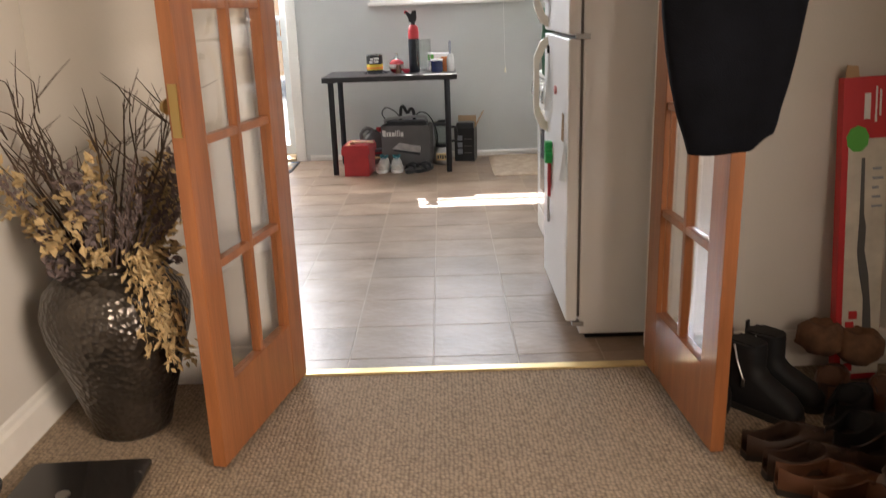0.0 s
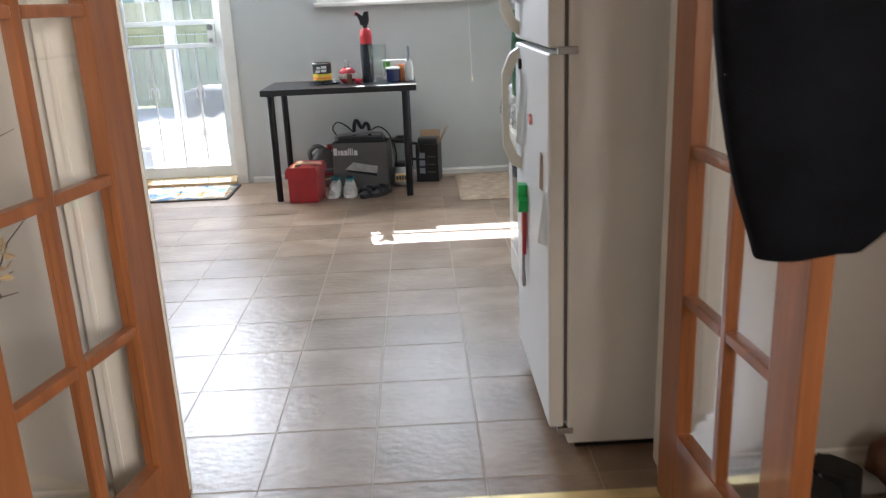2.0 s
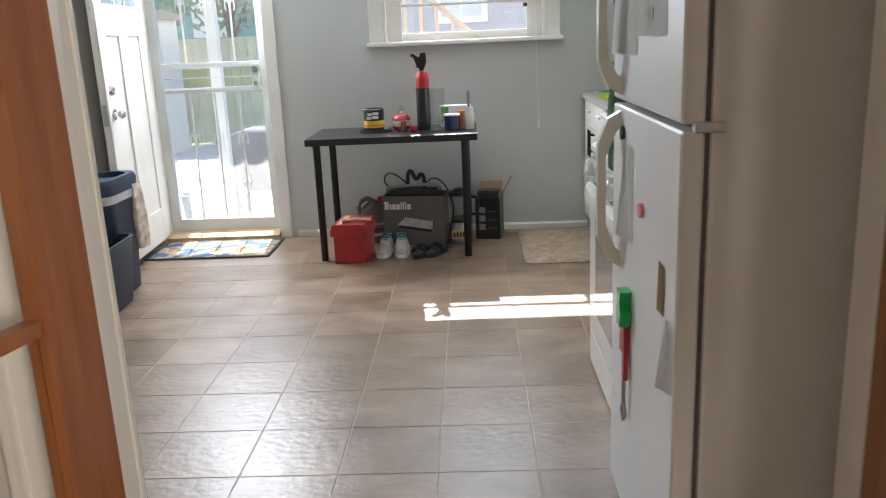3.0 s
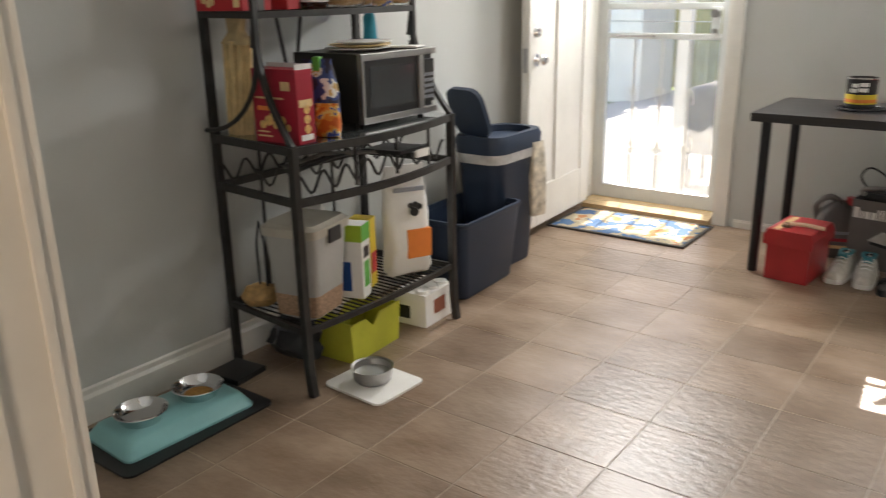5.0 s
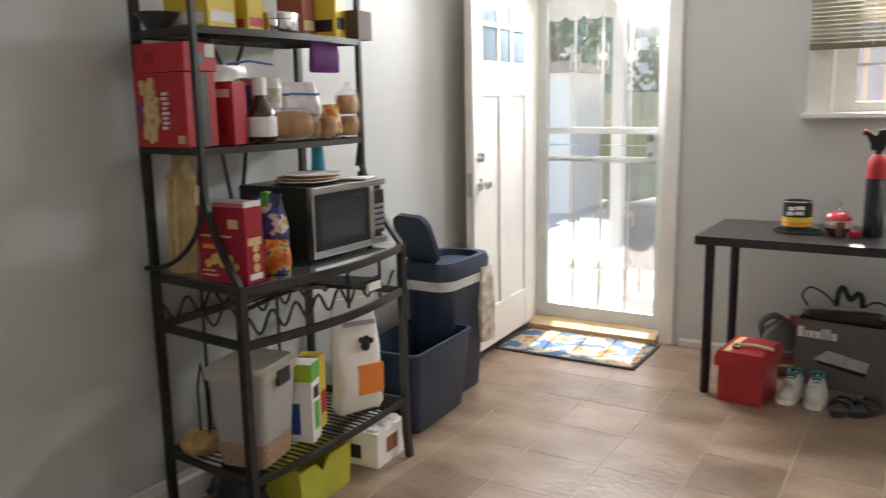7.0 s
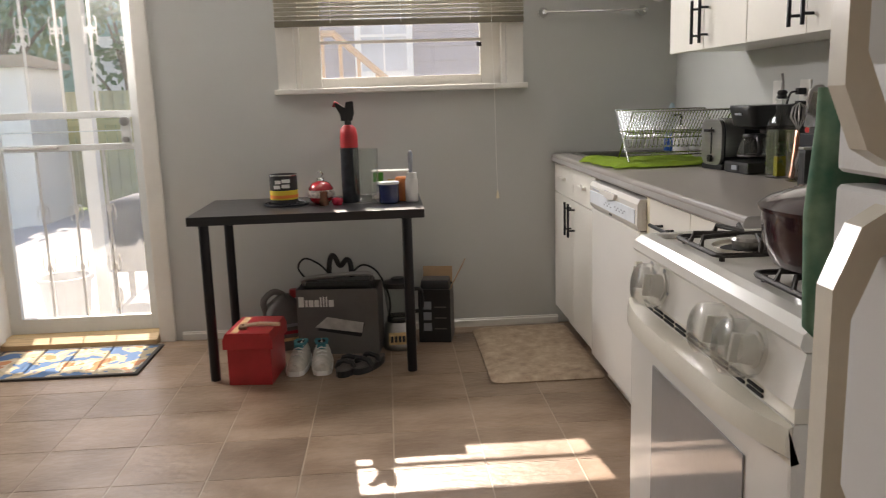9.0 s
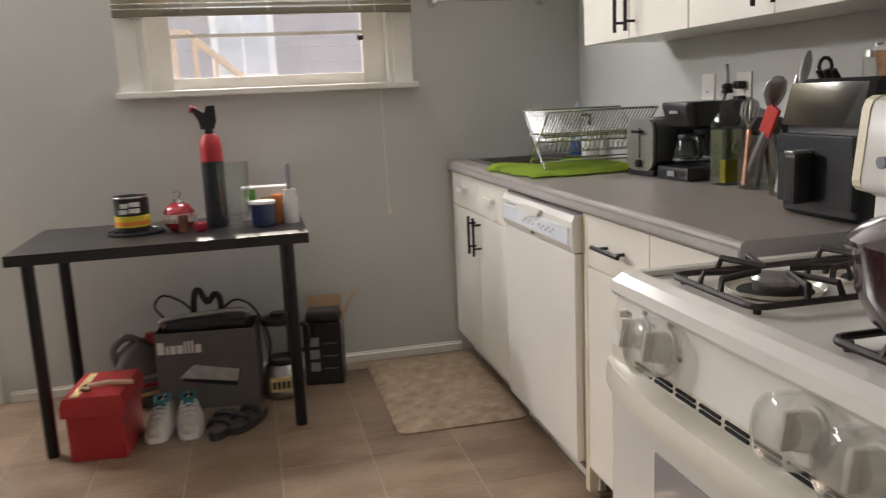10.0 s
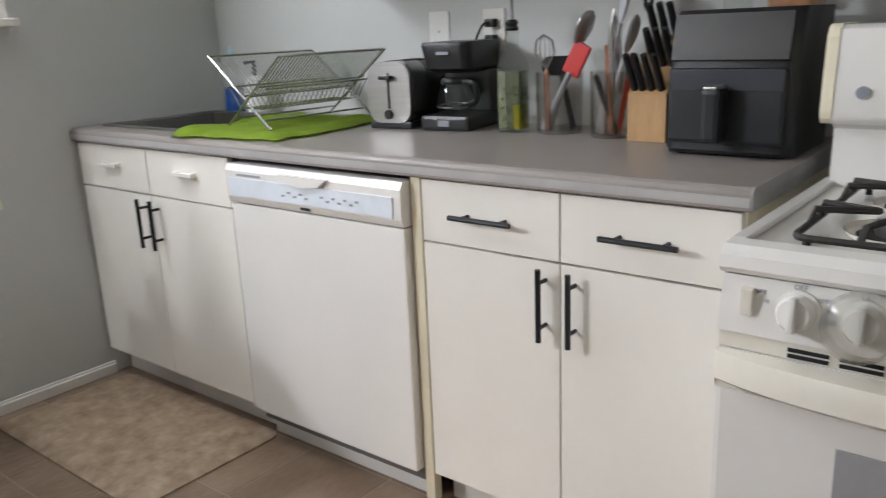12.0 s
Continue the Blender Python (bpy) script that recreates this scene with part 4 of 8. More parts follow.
part("oven_window", B((SF - 0.006, SY + 0.15, 0.30, SF - 0.0025, SE - 0.17, 0.66), bevel=0.0015), mat("oven_glass", (0.34, 0.34, 0.35), 0.08, coat=1.0, var=0.05), od)
hp = []
n = 18
for k in range(n + 1):
    y = SY + 0.004 + (SE - SY - 0.008) * k / n
    bow = 0.035 * (1 - (2 * k / n - 1) ** 4)
    hp.append([(SF - 0.0025, y, 0.770), (SF - 0.008 - bow * 0.9, y, 0.766), (SF - 0.012 - bow, y, 0.748), (SF - 0.012 - bow, y, 0.726), (SF + 0.01 - bow, y, 0.712), (SF - 0.0025, y, 0.709)] )
part("oven_handle", loft(hp), ALMOND, od, "cream bowed oven handle", 50)
# dark strips on the surface stand in for shaded slots
for r in range(2):
    for k in range(9):
        y = SY + 0.10 + k * 0.065
        part("vent_slot", B((SF - 0.0035, y, 0.7755 + r * 0.0085, SF + 0.02, y + 0.052, 0.7800 + r * 0.0085)), DARK, st)
part("vent_strip", B((SF, SY + 0.005, 0.7725, SF + 0.045, SE - 0.005, 0.7955)), ALMOND, st)
part("drawer", B((SF, SY + 0.004, 0.05, SF + 0.045, SE - 0.004, 0.182), bevel=0.006), APPL, st)
nrm = Vector((-0.987, 0, 0.158))
CLEARK = glass("clear_knob_cover", (0.96, 0.96, 0.95), 0.08, haze=0.06)


def knob(y, covered):
    p = Vector((SF + 0.004, y, 0.838))
    k = part("knob", lathe([(0, 0.028), (0.02, 0.027), (0.024, 0.02), (0.025, 0.004), (0.03, 0.003), (0.03, -0.002), (0, -0.002)], 28), APPL, st, smooth=35)
    q = nrm.to_track_quat("Z", "Y").to_matrix().to_4x4()
    q.translation = p
    k.matrix_local = q
    g = part("grip", B((-0.005, -0.024, 0.02, 0.005, 0.024, 0.04), bevel=0.004), APPL, k)
    if covered:
        part("knob_cover", lathe([(0.045, -0.001), (0.046, 0.03), (0.043, 0.05), (0.035, 0.056), (0, 0.057), (0, 0.054), (0.034, 0.053), (0.040, 0.048), (0.043, 0.03), (0.043, -0.001)], 28), CLEARK, k, "clear plastic child safety cover", 40)


for y, c in ((1.762, False), (1.681, True), (1.350, True), (1.245, True)):
    knob(y, c)
part("oven_light_switch", B((SF - 0.006, 1.820, 0.825, SF + 0.02, 1.836, 0.862), bevel=0.002), ALMOND, st)
for w, dy, dz, s in (("OFF", 0.0, 0.871, 0.010), ("LO", -0.042, 0.832, 0.009), ("HI", 0.042, 0.846, 0.008), ("LITE", 0.05, 0.858, 0.008)):
    for y in (1.762, 1.681):
        text(w, s, GREYI, st, face((SF - 0.0045 + (dz - 0.797) * 0.2, y + dy, dz), (0, -1, 0), (0.158, 0, 0.987)))
# backguard
bgp = [(SB - 0.045, 0.868), (SB - 0.035, 0.90), (SB - 0.03, 1.015)] + [(SB - 0.045 - 0.022 * math.sin(radians(q)), 1.045 - 0.022 * math.cos(radians(q))) for q in (0, 30, 60, 90)] + [(SB - 0.052, 1.175), (SB - 0.045, 1.190), (SB - 0.03, 1.197), (1.44, 1.197), (1.46, 1.185), (1.46, 0.868)]
part("backguard", prism(bgp, "y", SY + 0.012, SE - 0.012), APPL, st, smooth=35)
part("backguard_end", prism([(q[0] - 0.002, q[1] + 0.002) for q in bgp[3:11]] + [(1.461, 1.03)], "y", SE - 0.014, SE + 0.006), YELLOWED, st, "yellowed plastic end cap")
part("badge", cyl((SB - 0.068, 1.808, 1.082), (SB - 0.058, 1.808, 1.083), 0.011, seg=20), GREYI, st)


def burner(x, y):
    part("burner_bowl", lathe([(0.075, 0.0105), (0.07, 0.003), (0.045, 0.002), (0.04, 0.0015)], 28, at=(x, y, 0.908)), ALMOND, st)
    part("burner_base", lathe([(0.058, 0.003), (0.05, 0.0042), (0, 0.0042)], 28, at=(x, y, 0.908)), DARK, st)
    part("burner_cap", lathe([(0.033, 0.004), (0.035, 0.016), (0.036, 0.022), (0.03, 0.028), (0, 0.029)], 28, at=(x, y, 0.908)), STEEL, st)


def grate(y):
    z = 0.944
    g = part("grate", tube([(px, py, 0.922) for px, py in rounded(SF + 0.075, y - 0.115, SB - 0.065, y + 0.115, 0.02, 3)], 0.0055, 6, closed=True), IRON, st)
    for cx in (SF + 0.19, SB - 0.17):
        for a in (0, 90, 180, 270):
            dx, dy = math.cos(radians(a)), math.sin(radians(a))
            e = 0.115
            bm = tube([(cx + dx * e - dy * 0.03, y + dy * e + dx * 0.03, 0.922), (cx + dx * e * 0.95 - dy * 0.025, y + dy * e * 0.95 + dx * 0.025, z), (cx + dx * 0.03, y + dy * 0.03, z), (cx + dx * e * 0.95 + dy * 0.025, y + dy * e * 0.95 - dx * 0.025, z), (cx + dx * e + dy * 0.03, y + dy * e - dx * 0.03, 0.922)], 0.0055, 6)
            part("finger", bm, IRON, g)
    for px in (SF + 0.09, SB - 0.08):
        for py in (y - 0.1, y + 0.1):
            part("foot", cyl((px, py, 0.9085), (px, py, 0.922), 0.006, seg=8), IRON, g)


for y in (1.298, 1.680):
    for x in (SF + 0.19, SB - 0.17):
        burner(x, y)
    grate(y)

# ---- baker's rack ----
RX0, RXF, RXU = -1.79, -1.372, -1.485     # back, lower front, upper front
RY0, RY1 = 1.475, 2.285
rk = thing("bakers_rack", "dark metal baker's rack holding food and a microwave", "shelf rack", (0, 0, 0))
Z1, ZR, Z2, Z3, ZB, ZT = 0.830, 0.668, 1.225, 1.565, 0.235, 1.93


def post(pts, r=0.0125):
    part("post", tube(pts, r, 4), RACKM, rk)


for y in (RY0 + 0.045, RY1 - 0.045):
    post([(RX0, y, 0.0), (RX0, y, ZT)], 0.017)
for y in (RY0, RY1):
    post([(RXF + 0.015, y, 0.0), (RXF + 0.004, y, 0.1), (RXF, y, 0.3), (RXF, y, Z1)], 0.018)
for y in (RY0 - 0.008, RY1 - 0.07):
    n = 10
    post([(RXU, y, ZT)] + [(RXU, y, 1.12)] + [(RXU + (RXF - RXU) * (k / n) ** 1.8, y + (RY0 - y if y < 1.8 else RY1 - y) * (k / n), 1.12 - (1.12 - Z1) * k / n) for k in range(1, n + 1)], 0.012)
    part("brace", tube([(RXU - 0.02 + (RX0 - RXU + 0.03) * (1 - math.cos(math.pi / 2 * k / 8)), y + 0.012, 1.10 - (1.10 - Z1 - 0.02) * math.sin(math.pi / 2 * k / 8)) for k in range(9)], 0.008, 6), RACKM, rk)
    part("brace", tube([(RXU - 0.01, y + 0.01, Z2), (RXU - 0.03, y + 0.01, 1.12)], 0.008, 6), RACKM, rk)
for y in (1.86, 1.90):
    part("brace", tube([(RX0 + 0.01, 1.88 + (y - 1.88) * 3.2, Z2), (RX0 + 0.01, y, 1.0), (RX0 + 0.01, y, Z1)], 0.007, 6), RACKM, rk)
    part("brace", tube([(RX0 + 0.01, 1.88 + (y - 1.88) * 4, Z3), (RX0 + 0.01, y, 1.45), (RX0 + 0.01, y, Z2)], 0.007, 6), RACKM, rk)


def bow(xf, y0, y1, z, depth, h, name, back=RX0):
    """A shelf edge band: straight at the ends, bowed at the front."""
    n = 14
    out = [(xf + depth * math.sin(math.pi * k / n), y0 + (y1 - y0) * k / n) for k in range(n + 1)]
    ring = [(back, y0 + 0.04)] + out + [(back, y1 - 0.04)]
    bm = bmesh.new()
    for (xa, ya), (xb, yb) in zip(ring, ring[1:] + ring[:1]):
        d = Vector((xb - xa, yb - ya, 0)).normalized() * 0.002
        q = Vector((-d.y, d.x, 0)).normalized() * 0.007
        vs = [bm.verts.new(Vector((x, y, 0)) + s * q + Vector((0, 0, zz))) for x, y in ((xa - d.x, ya - d.y), (xb + d.x, yb + d.y)) for s in (-1, 1) for zz in (z - h, z)]
        for f in ((0, 1, 3, 2), (4, 6, 7, 5), (0, 4, 5, 1), (2, 3, 7, 6), (0, 2, 6, 4), (1, 5, 7, 3)):
            bm.faces.new([vs[i] for i in f])
    part(name, bm, RACKM, rk)
    return ring


r1 = bow(RXF, RY0, RY1, Z1, 0.055, 0.026, "shelf_frame")
rr = bow(RXF, RY0, RY1, ZR, 0.055, 0.026, "rack_frame")
r2 = bow(RXU, RY0 - 0.008, RY1 - 0.07, Z2, 0.03, 0.02, "shelf_frame")
r3 = bow(RXU, RY0 - 0.008, RY1 - 0.07, Z3, 0.03, 0.02, "shelf_frame")
rb = bow(RXF, RY0, RY1, ZB, 0.02, 0.02, "shelf_frame")
part("glass_shelf", prism(r1, "z", Z1 - 0.006, Z1 + 0.002), mat("smoked_glass_shelf", (0.10, 0.11, 0.11), 0.06, var=0.05, coat=1.0), rk, "dark tempered glass shelf")
for ring, z in ((r2, Z2), (r3, Z3)):
    k = 0
    y = RY0 + 0.02
    while y < RY1 - 0.09:
        part("shelf_wire", B((RX0 + 0.01, y - 0.002, z - 0.006, RXU, y + 0.002, z - 0.002)), RACKM, rk)
        y += 0.028
y = RY0 + 0.03
while y < RY1 - 0.01:
    part("shelf_wire", cyl((RX0 + 0.01, y, ZB - 0.005), (RXF, y, ZB - 0.005), 0.0035, seg=6), RACKM, rk)
    y += 0.027
# wavy bottle cradle between shelf and rack ring
for x in (RXF - 0.015, -1.58, RX0 + 0.03):
    pts = []
    for k in range(61):
        y = RY0 + 0.03 + (RY1 - RY0 - 0.06) * k / 60
        pts.append((x, y, ZR + 0.035 + 0.032 * math.cos(2 * math.pi * k / 60 * 7)))
    part("bottle_cradle", tube(pts, 0.005, 6), RACKM, rk)
for y in (1.73, 1.94, 2.12):
    part("upright", tube([(RXF + 0.02, y, ZR), (RXF + 0.02, y, Z1 - 0.02)], 0.006, 6), RACKM, rk)
for y in (1.70, 1.88, 2.06):
    part("back_rod", tube([(RX0, y, ZB), (RX0, y, Z1 - 0.02)], 0.006, 6), RACKM, rk)


# ---- packaging builders ----
def carton(label, place, w, d, h, m, turn=0.0, panels=(), category="box", name="food_box", lid=None):
    """A carton; panels are (face, u0, v0, u1, v1, material) laid just proud, face 'f' = -y side, 'r' = +x side, 't' = top, in fractions."""
    c = thing(name, label, category, place, turn)
    part("carton", wobble(B((-w / 2, -d / 2, 0, w / 2, d / 2, h), bevel=min(0.003, d / 6)), 0.001, 30, w), m, c)
    e = 0.0012
    for f, u0, v0, u1, v1, pm in panels:
        if f == "f":
            bm = B((-w / 2 + u0 * w, -d / 2 - e, v0 * h, -w / 2 + u1 * w, -d / 2 + 0.002, v1 * h))
        elif f == "r":
            bm = B((w / 2 - 0.002, -d / 2 + u0 * d, v0 * h, w / 2 + e, -d / 2 + u1 * d, v1 * h))
        else:
            bm = B((-w / 2 + u0 * w, -d / 2 + v0 * d, h - 0.002, -w / 2 + u1 * w, -d / 2 + v1 * d, h + e))
        part("print_panel", bm, pm, c)
    return c


def pouch(label, place, w, d, h, m, turn=0.0, seed=0, pinch=0.35, category="bag", name="food_bag", panels=(), tie=None):
    """A soft bag: swollen below, pinched or sealed at the top."""
    c = thing(name, label, category, place, turn)
    rings = []
    for f, kw, kd in ((0, 0.92, 0.6), (0.05, 1.0, 0.85), (0.25, 1.02, 1.0), (0.55, 1.0, 0.92), (0.78, 0.98 - 0.25 * pinch, 0.62), (0.89, 0.96 - 0.5 * pinch, 0.26), (0.94, 0.95 - 0.5 * pinch, 0.10), (1.0, 0.97 - 0.4 * pinch, 0.06)):
        rings.append([(x, y, f * h) for x, y in rounded(-w / 2 * kw, -d / 2 * kd, w / 2 * kw, d / 2 * kd, min(w * kw, d * kd) * 0.42, 5)])
    part("bag", wobble(loft(rings), min(w, d) * 0.16, 26, seed), m, c, smooth=45)
    for z0, z1, pm in panels:
        rr_ = [[(x, y, f * h) for x, y in rounded(-w / 2 * 1.02, -d / 2 * 1.03, w / 2 * 1.02, d / 2 * 1.03, min(w, d) * 0.43, 5)] for f in (z0, (z0 + z1) / 2, z1)]
        part("print_band", wobble(loft(rr_, cap=False), min(w, d) * 0.16, 26, seed), pm, c, smooth=45)
    if tie:
        part("clip", B((-0.012, -0.015, h * 0.86, 0.012, 0.015, h * 1.05), bevel=0.005), tie, c)
    return c


DRED = mat("deep_red_print", (0.36, 0.012, 0.03), 0.4, var=0.12)
PRODUCT = mat("cookie_print", (0.72, 0.46, 0.16), 0.5, var=0.25, scale=60)
# glass shelf
ckb = carton("red cracker carton, opened, on the glass shelf", (-1.462, 1.535, Z1 + 0.003), 0.185, 0.075, 0.225, DRED, 3, [("f", 0.06, 0.60, 0.70, 0.625, CREAM), ("f", 0.10, 0.44, 0.55, 0.50, ORANGE), ("f", 0.66, 0.72, 0.86, 0.84, CREAM), ("f", 0.08, 0.08, 0.40, 0.10, CREAM), ("f", 0.08, 0.14, 0.34, 0.16, CREAM), ("r", 0.12, 0.50, 0.88, 0.60, CREAM), ("r", 0.15, 0.05, 0.85, 0.13, PAPER)])
for u, v, q in ((-0.055, 0.055, 0.013), (-0.03, 0.068, 0.016), (0.0, 0.058, 0.014), (0.028, 0.07, 0.015), (0.05, 0.05, 0.012), (-0.012, 0.083, 0.012)):
    part("cracker_print", cyl((u, -0.0387 - 0.02 * q, v), (u, -0.0372, v), q, seg=12), PRODUCT, ckb)
for v in (0.045, 0.075, 0.105):
    part("cracker_print", cyl((0.0922, 0.004, v), (0.0937, 0.004, v), 0.014, seg=12), PRODUCT, ckb)
part("open_flap", B((-0.09, 0.030, 0.224, 0.09, 0.033, 0.238)), PAPER, ckb, "torn white inside of the carton flap")
part("open_flap", B((0.088, -0.035, 0.222, 0.0915, 0.035, 0.240)), PAPER, ckb)
sp = thing("pasta_bag", "clear bag of long yellow pasta leaning on rack", "bag", (-1.70, 1.56, Z1 + 0.003))
for k in range(26):
    a = k * 2.4
    r = 0.011 * math.sqrt(k)
    part("spaghetti_strand", cyl((r * math.cos(a) * 0.9, r * math.sin(a) * 0.55, 0), (r * math.cos(a) + 0.02, r * math.sin(a) * 0.6, 0.30), 0.0075, 0.007, 6), CREAM, sp)
part("bag_top", wobble(loft([[(x + 0.02, y, z) for x, y in rounded(-w, -d, w, d, min(w, d) * 0.9, 3)] for z, w, d in ((0.29, 0.06, 0.035), (0.33, 0.035, 0.02), (0.37, 0.045, 0.012))]), 0.008, 30), mat("tan_film", (0.50, 0.38, 0.20), 0.3, var=0.2, scale=30), sp)
NAVYP = pmat("navy_chip_print", [(0.015, 0.015, 0.05), (0.03, 0.06, 0.22), (0.70, 0.68, 0.64), (0.55, 0.36, 0.13)], 17)
SNACKP = pmat("orange_snack_print", [(0.62, 0.14, 0.02), (0.75, 0.30, 0.04), (0.80, 0.62, 0.20), (0.06, 0.10, 0.40)], 30)
pouch("navy and yellow chip bag with a green clip", (-1.475, 1.705, Z1 + 0.003), 0.14, 0.07, 0.235, NAVYP, 20, 3, 0.5, tie=GREENP)
pouch("small orange snack bag before the chip bag", (-1.405, 1.668, Z1 + 0.003), 0.085, 0.035, 0.105, SNACKP, 20, 5, 0.1)
carton("teal and white carton at the back of shelf", (-1.70, 1.75, Z1 + 0.003), 0.05, 0.03, 0.20, TEAL, 0, [("f", 0.1, 0.3, 0.9, 0.6, PAPER)])

# microwave
mw = thing("microwave", "black and steel microwave oven on the rack", "microwave", (-1.425, 1.838, Z1 + 0.003))
part("case", B((-0.30, 0, 0.012, 0, 0.405, 0.245), bevel=0.004), BLACKP, mw)
part("front_frame", B((0.0, 0.0, 0.012, 0.022, 0.405, 0.034), (0.0, 0.0, 0.222, 0.022, 0.405, 0.245), (0.0, 0.0, 0.034, 0.022, 0.010, 0.222), bevel=0.002), STEEL, mw)
part("door_glass", B((0.0, 0.010, 0.034, 0.018, 0.300, 0.222), bevel=0.002), BLACKP, mw)
part("door_window", B((0.0182, 0.04, 0.062, 0.0195, 0.272, 0.198)), mat("microwave_window", (0.05, 0.055, 0.06), 0.12, coat=1.0), mw)
part("handle", B((0.0, 0.302, 0.034, 0.026, 0.328, 0.222), bevel=0.004), STEEL, mw)
part("keypad", B((0.0, 0.33, 0.052, 0.02, 0.395, 0.205), bevel=0.002), BLACKP, mw)
for r in range(5):
    for c in range(3):
        part("key", B((0.020, 0.337 + c * 0.019, 0.065 + r * 0.02, 0.0212, 0.350 + c * 0.019, 0.077 + r * 0.02)), GREYI, mw)
for y in (0.03, 0.37):
    for x in (-0.27, -0.03):
        part("foot", cyl((x, y, 0), (x, y, 0.013), 0.012, seg=10), BLACKP, mw)
for k, (r, m) in enumerate(((0.115, PAPER), (0.11, CREAM), (0.10, PAPER))):
    single("plate", lathe([(0, 0), (r * 0.6, 0), (r, 0.009), (r, 0.012), (r * 0.62, 0.005), (0, 0.005)], 28), m, "flat pale plate stacked on the microwave", "plate", (-1.56 + 0.01 * k, 1.99 + 0.006 * k, Z1 + 0.2485 + k * 0.0105), group="plates on the microwave", smooth=40)
single("folded_papers", wobble(B((-0.09, -0.05, 0, 0.09, 0.05, 0.006), bevel=0.002), 0.003, 20), PAPER, "folded papers lying on the microwave", "papers", (-1.50, 2.14, Z1 + 0.2505), 20)
pouch("crumpled blue plastic bag hanging over the microwave", (-1.60, 2.11, Z2 - 0.17), 0.055, 0.04, 0.17, TEAL, 0, 9, 0.5)

# second shelf
pcb = carton("large red popcorn carton on the shelf", (-1.655, 1.535, Z2 + 0.001), 0.22, 0.115, 0.215, RED, 0, [("f", 0.08, 0.3, 0.13, 0.6, BLUEP), ("f", 0.82, 0.05, 0.95, 0.16, CREAM), ("r", 0.5, 0.0, 0.75, 1.0, GREYC)])
rnd = random.Random(31)
for k in range(26):
    z = 0.02 + 0.17 * k / 25
    u = -0.045 + 0.022 * math.sin(k * 2.3) + (0.012 if 8 < k < 20 else 0)
    part("popcorn_print", cyl((u, -0.0590 - 0.00025 * k, z), (u, -0.0572, z), rnd.uniform(0.011, 0.018), seg=9), CREAM, pcb)
for k in range(8):
    part("lettering_bar", B((0.016 + (k % 3) * 0.003, -0.0660, 0.052 + k * 0.014, 0.034 + (k % 2) * 0.006, -0.0570, 0.061 + k * 0.014)), PAPER, pcb)
carton("small red carton lying on the popcorn carton", (-1.645, 1.535, Z2 + 0.2175), 0.215, 0.12, 0.082, RED, 0, [("f", 0.2, 0.3, 0.4, 0.7, DRED), ("r", 0.2, 0.3, 0.55, 0.6, TEAL), ("r", 0.65, 0.5, 0.95, 0.95, PAPER)])
carton("red carton with white lettering bars standing on shelf", (-1.60, 1.665, Z2 + 0.001), 0.14, 0.065, 0.19, RED, 8, [("f", 0.55, 0.75, 0.9, 0.88, PAPER), ("f", 0.2, 0.2, 0.8, 0.27, DRED), ("f", 0.2, 0.35, 0.8, 0.42, DRED)])
syr = thing("syrup_bottle", "dark brown syrup bottle with a white label", "bottle", (-1.535, 1.765, Z2 + 0.001))
part("bottle", lathe([(0, 0), (0.037, 0), (0.042, 0.01), (0.042, 0.08), (0.036, 0.105), (0.022, 0.13), (0.017, 0.142), (0.017, 0.15), (0, 0.15)], 24), mat("dark_syrup", (0.035, 0.012, 0.006), 0.15, coat=0.6), syr, smooth=40)
part("cap", lathe([(0, 0.0), (0.02, 0), (0.02, 0.048), (0.017, 0.055), (0, 0.055)], 20, at=(0, 0, 0.148)), PAPER, syr, smooth=40)
part("paper_label", lathe([(0.0425, 0.02), (0.0432, 0.025), (0.0432, 0.075), (0.0425, 0.082)], 24), PAPER, syr)
for o in syr.children:
    o.data.transform(Matrix.Diagonal((1.12, 1.12, 1.0, 1)))
carton("pink and blue carton behind the syrup bottle", (-1.60, 1.80, Z2 + 0.001), 0.05, 0.05, 0.20, mat("pink_print", (0.62, 0.25, 0.22), 0.5, var=0.3, scale=30), 0, [("f", 0.1, 0.5, 0.9, 0.9, BLUEP)])
for k, (x, y, z) in enumerate(((-1.66, 1.86, 0), (-1.66, 1.945, 0), (-1.66, 1.86, 0.105), (-1.66, 1.945, 0.105))):
    cn_ = thing("canister", "white plastic supplement jar with a ridged lid", "jar", (x, y, Z2 + 0.001 + z), group="white jars on the shelf")
    part("jar", lathe([(0, 0), (0.036, 0), (0.039, 0.006), (0.039, 0.075), (0.033, 0.084), (0, 0.084)], 22), WHITEP, cn_, smooth=40)
    part("lid", lathe([(0, 0), (0.034, 0), (0.034, 0.018), (0, 0.019)], 22, at=(0, 0, 0.084)), PAPER, cn_)
    part("label_band", lathe([(0.0392, 0.02), (0.0396, 0.022), (0.0396, 0.066), (0.0392, 0.068)], 22), mat("pale_green_label", (0.55, 0.58, 0.44), 0.5, var=0.3, scale=50), cn_)
CRUST = mat("bread_crust", (0.40, 0.18, 0.06), 0.55, var=0.3, scale=18, bump=0.3, bscale=60, color2=(0.62, 0.38, 0.17))
FILM = glass("bread_bag_film", (0.95, 0.95, 0.95), 0.12, haze=0.10)


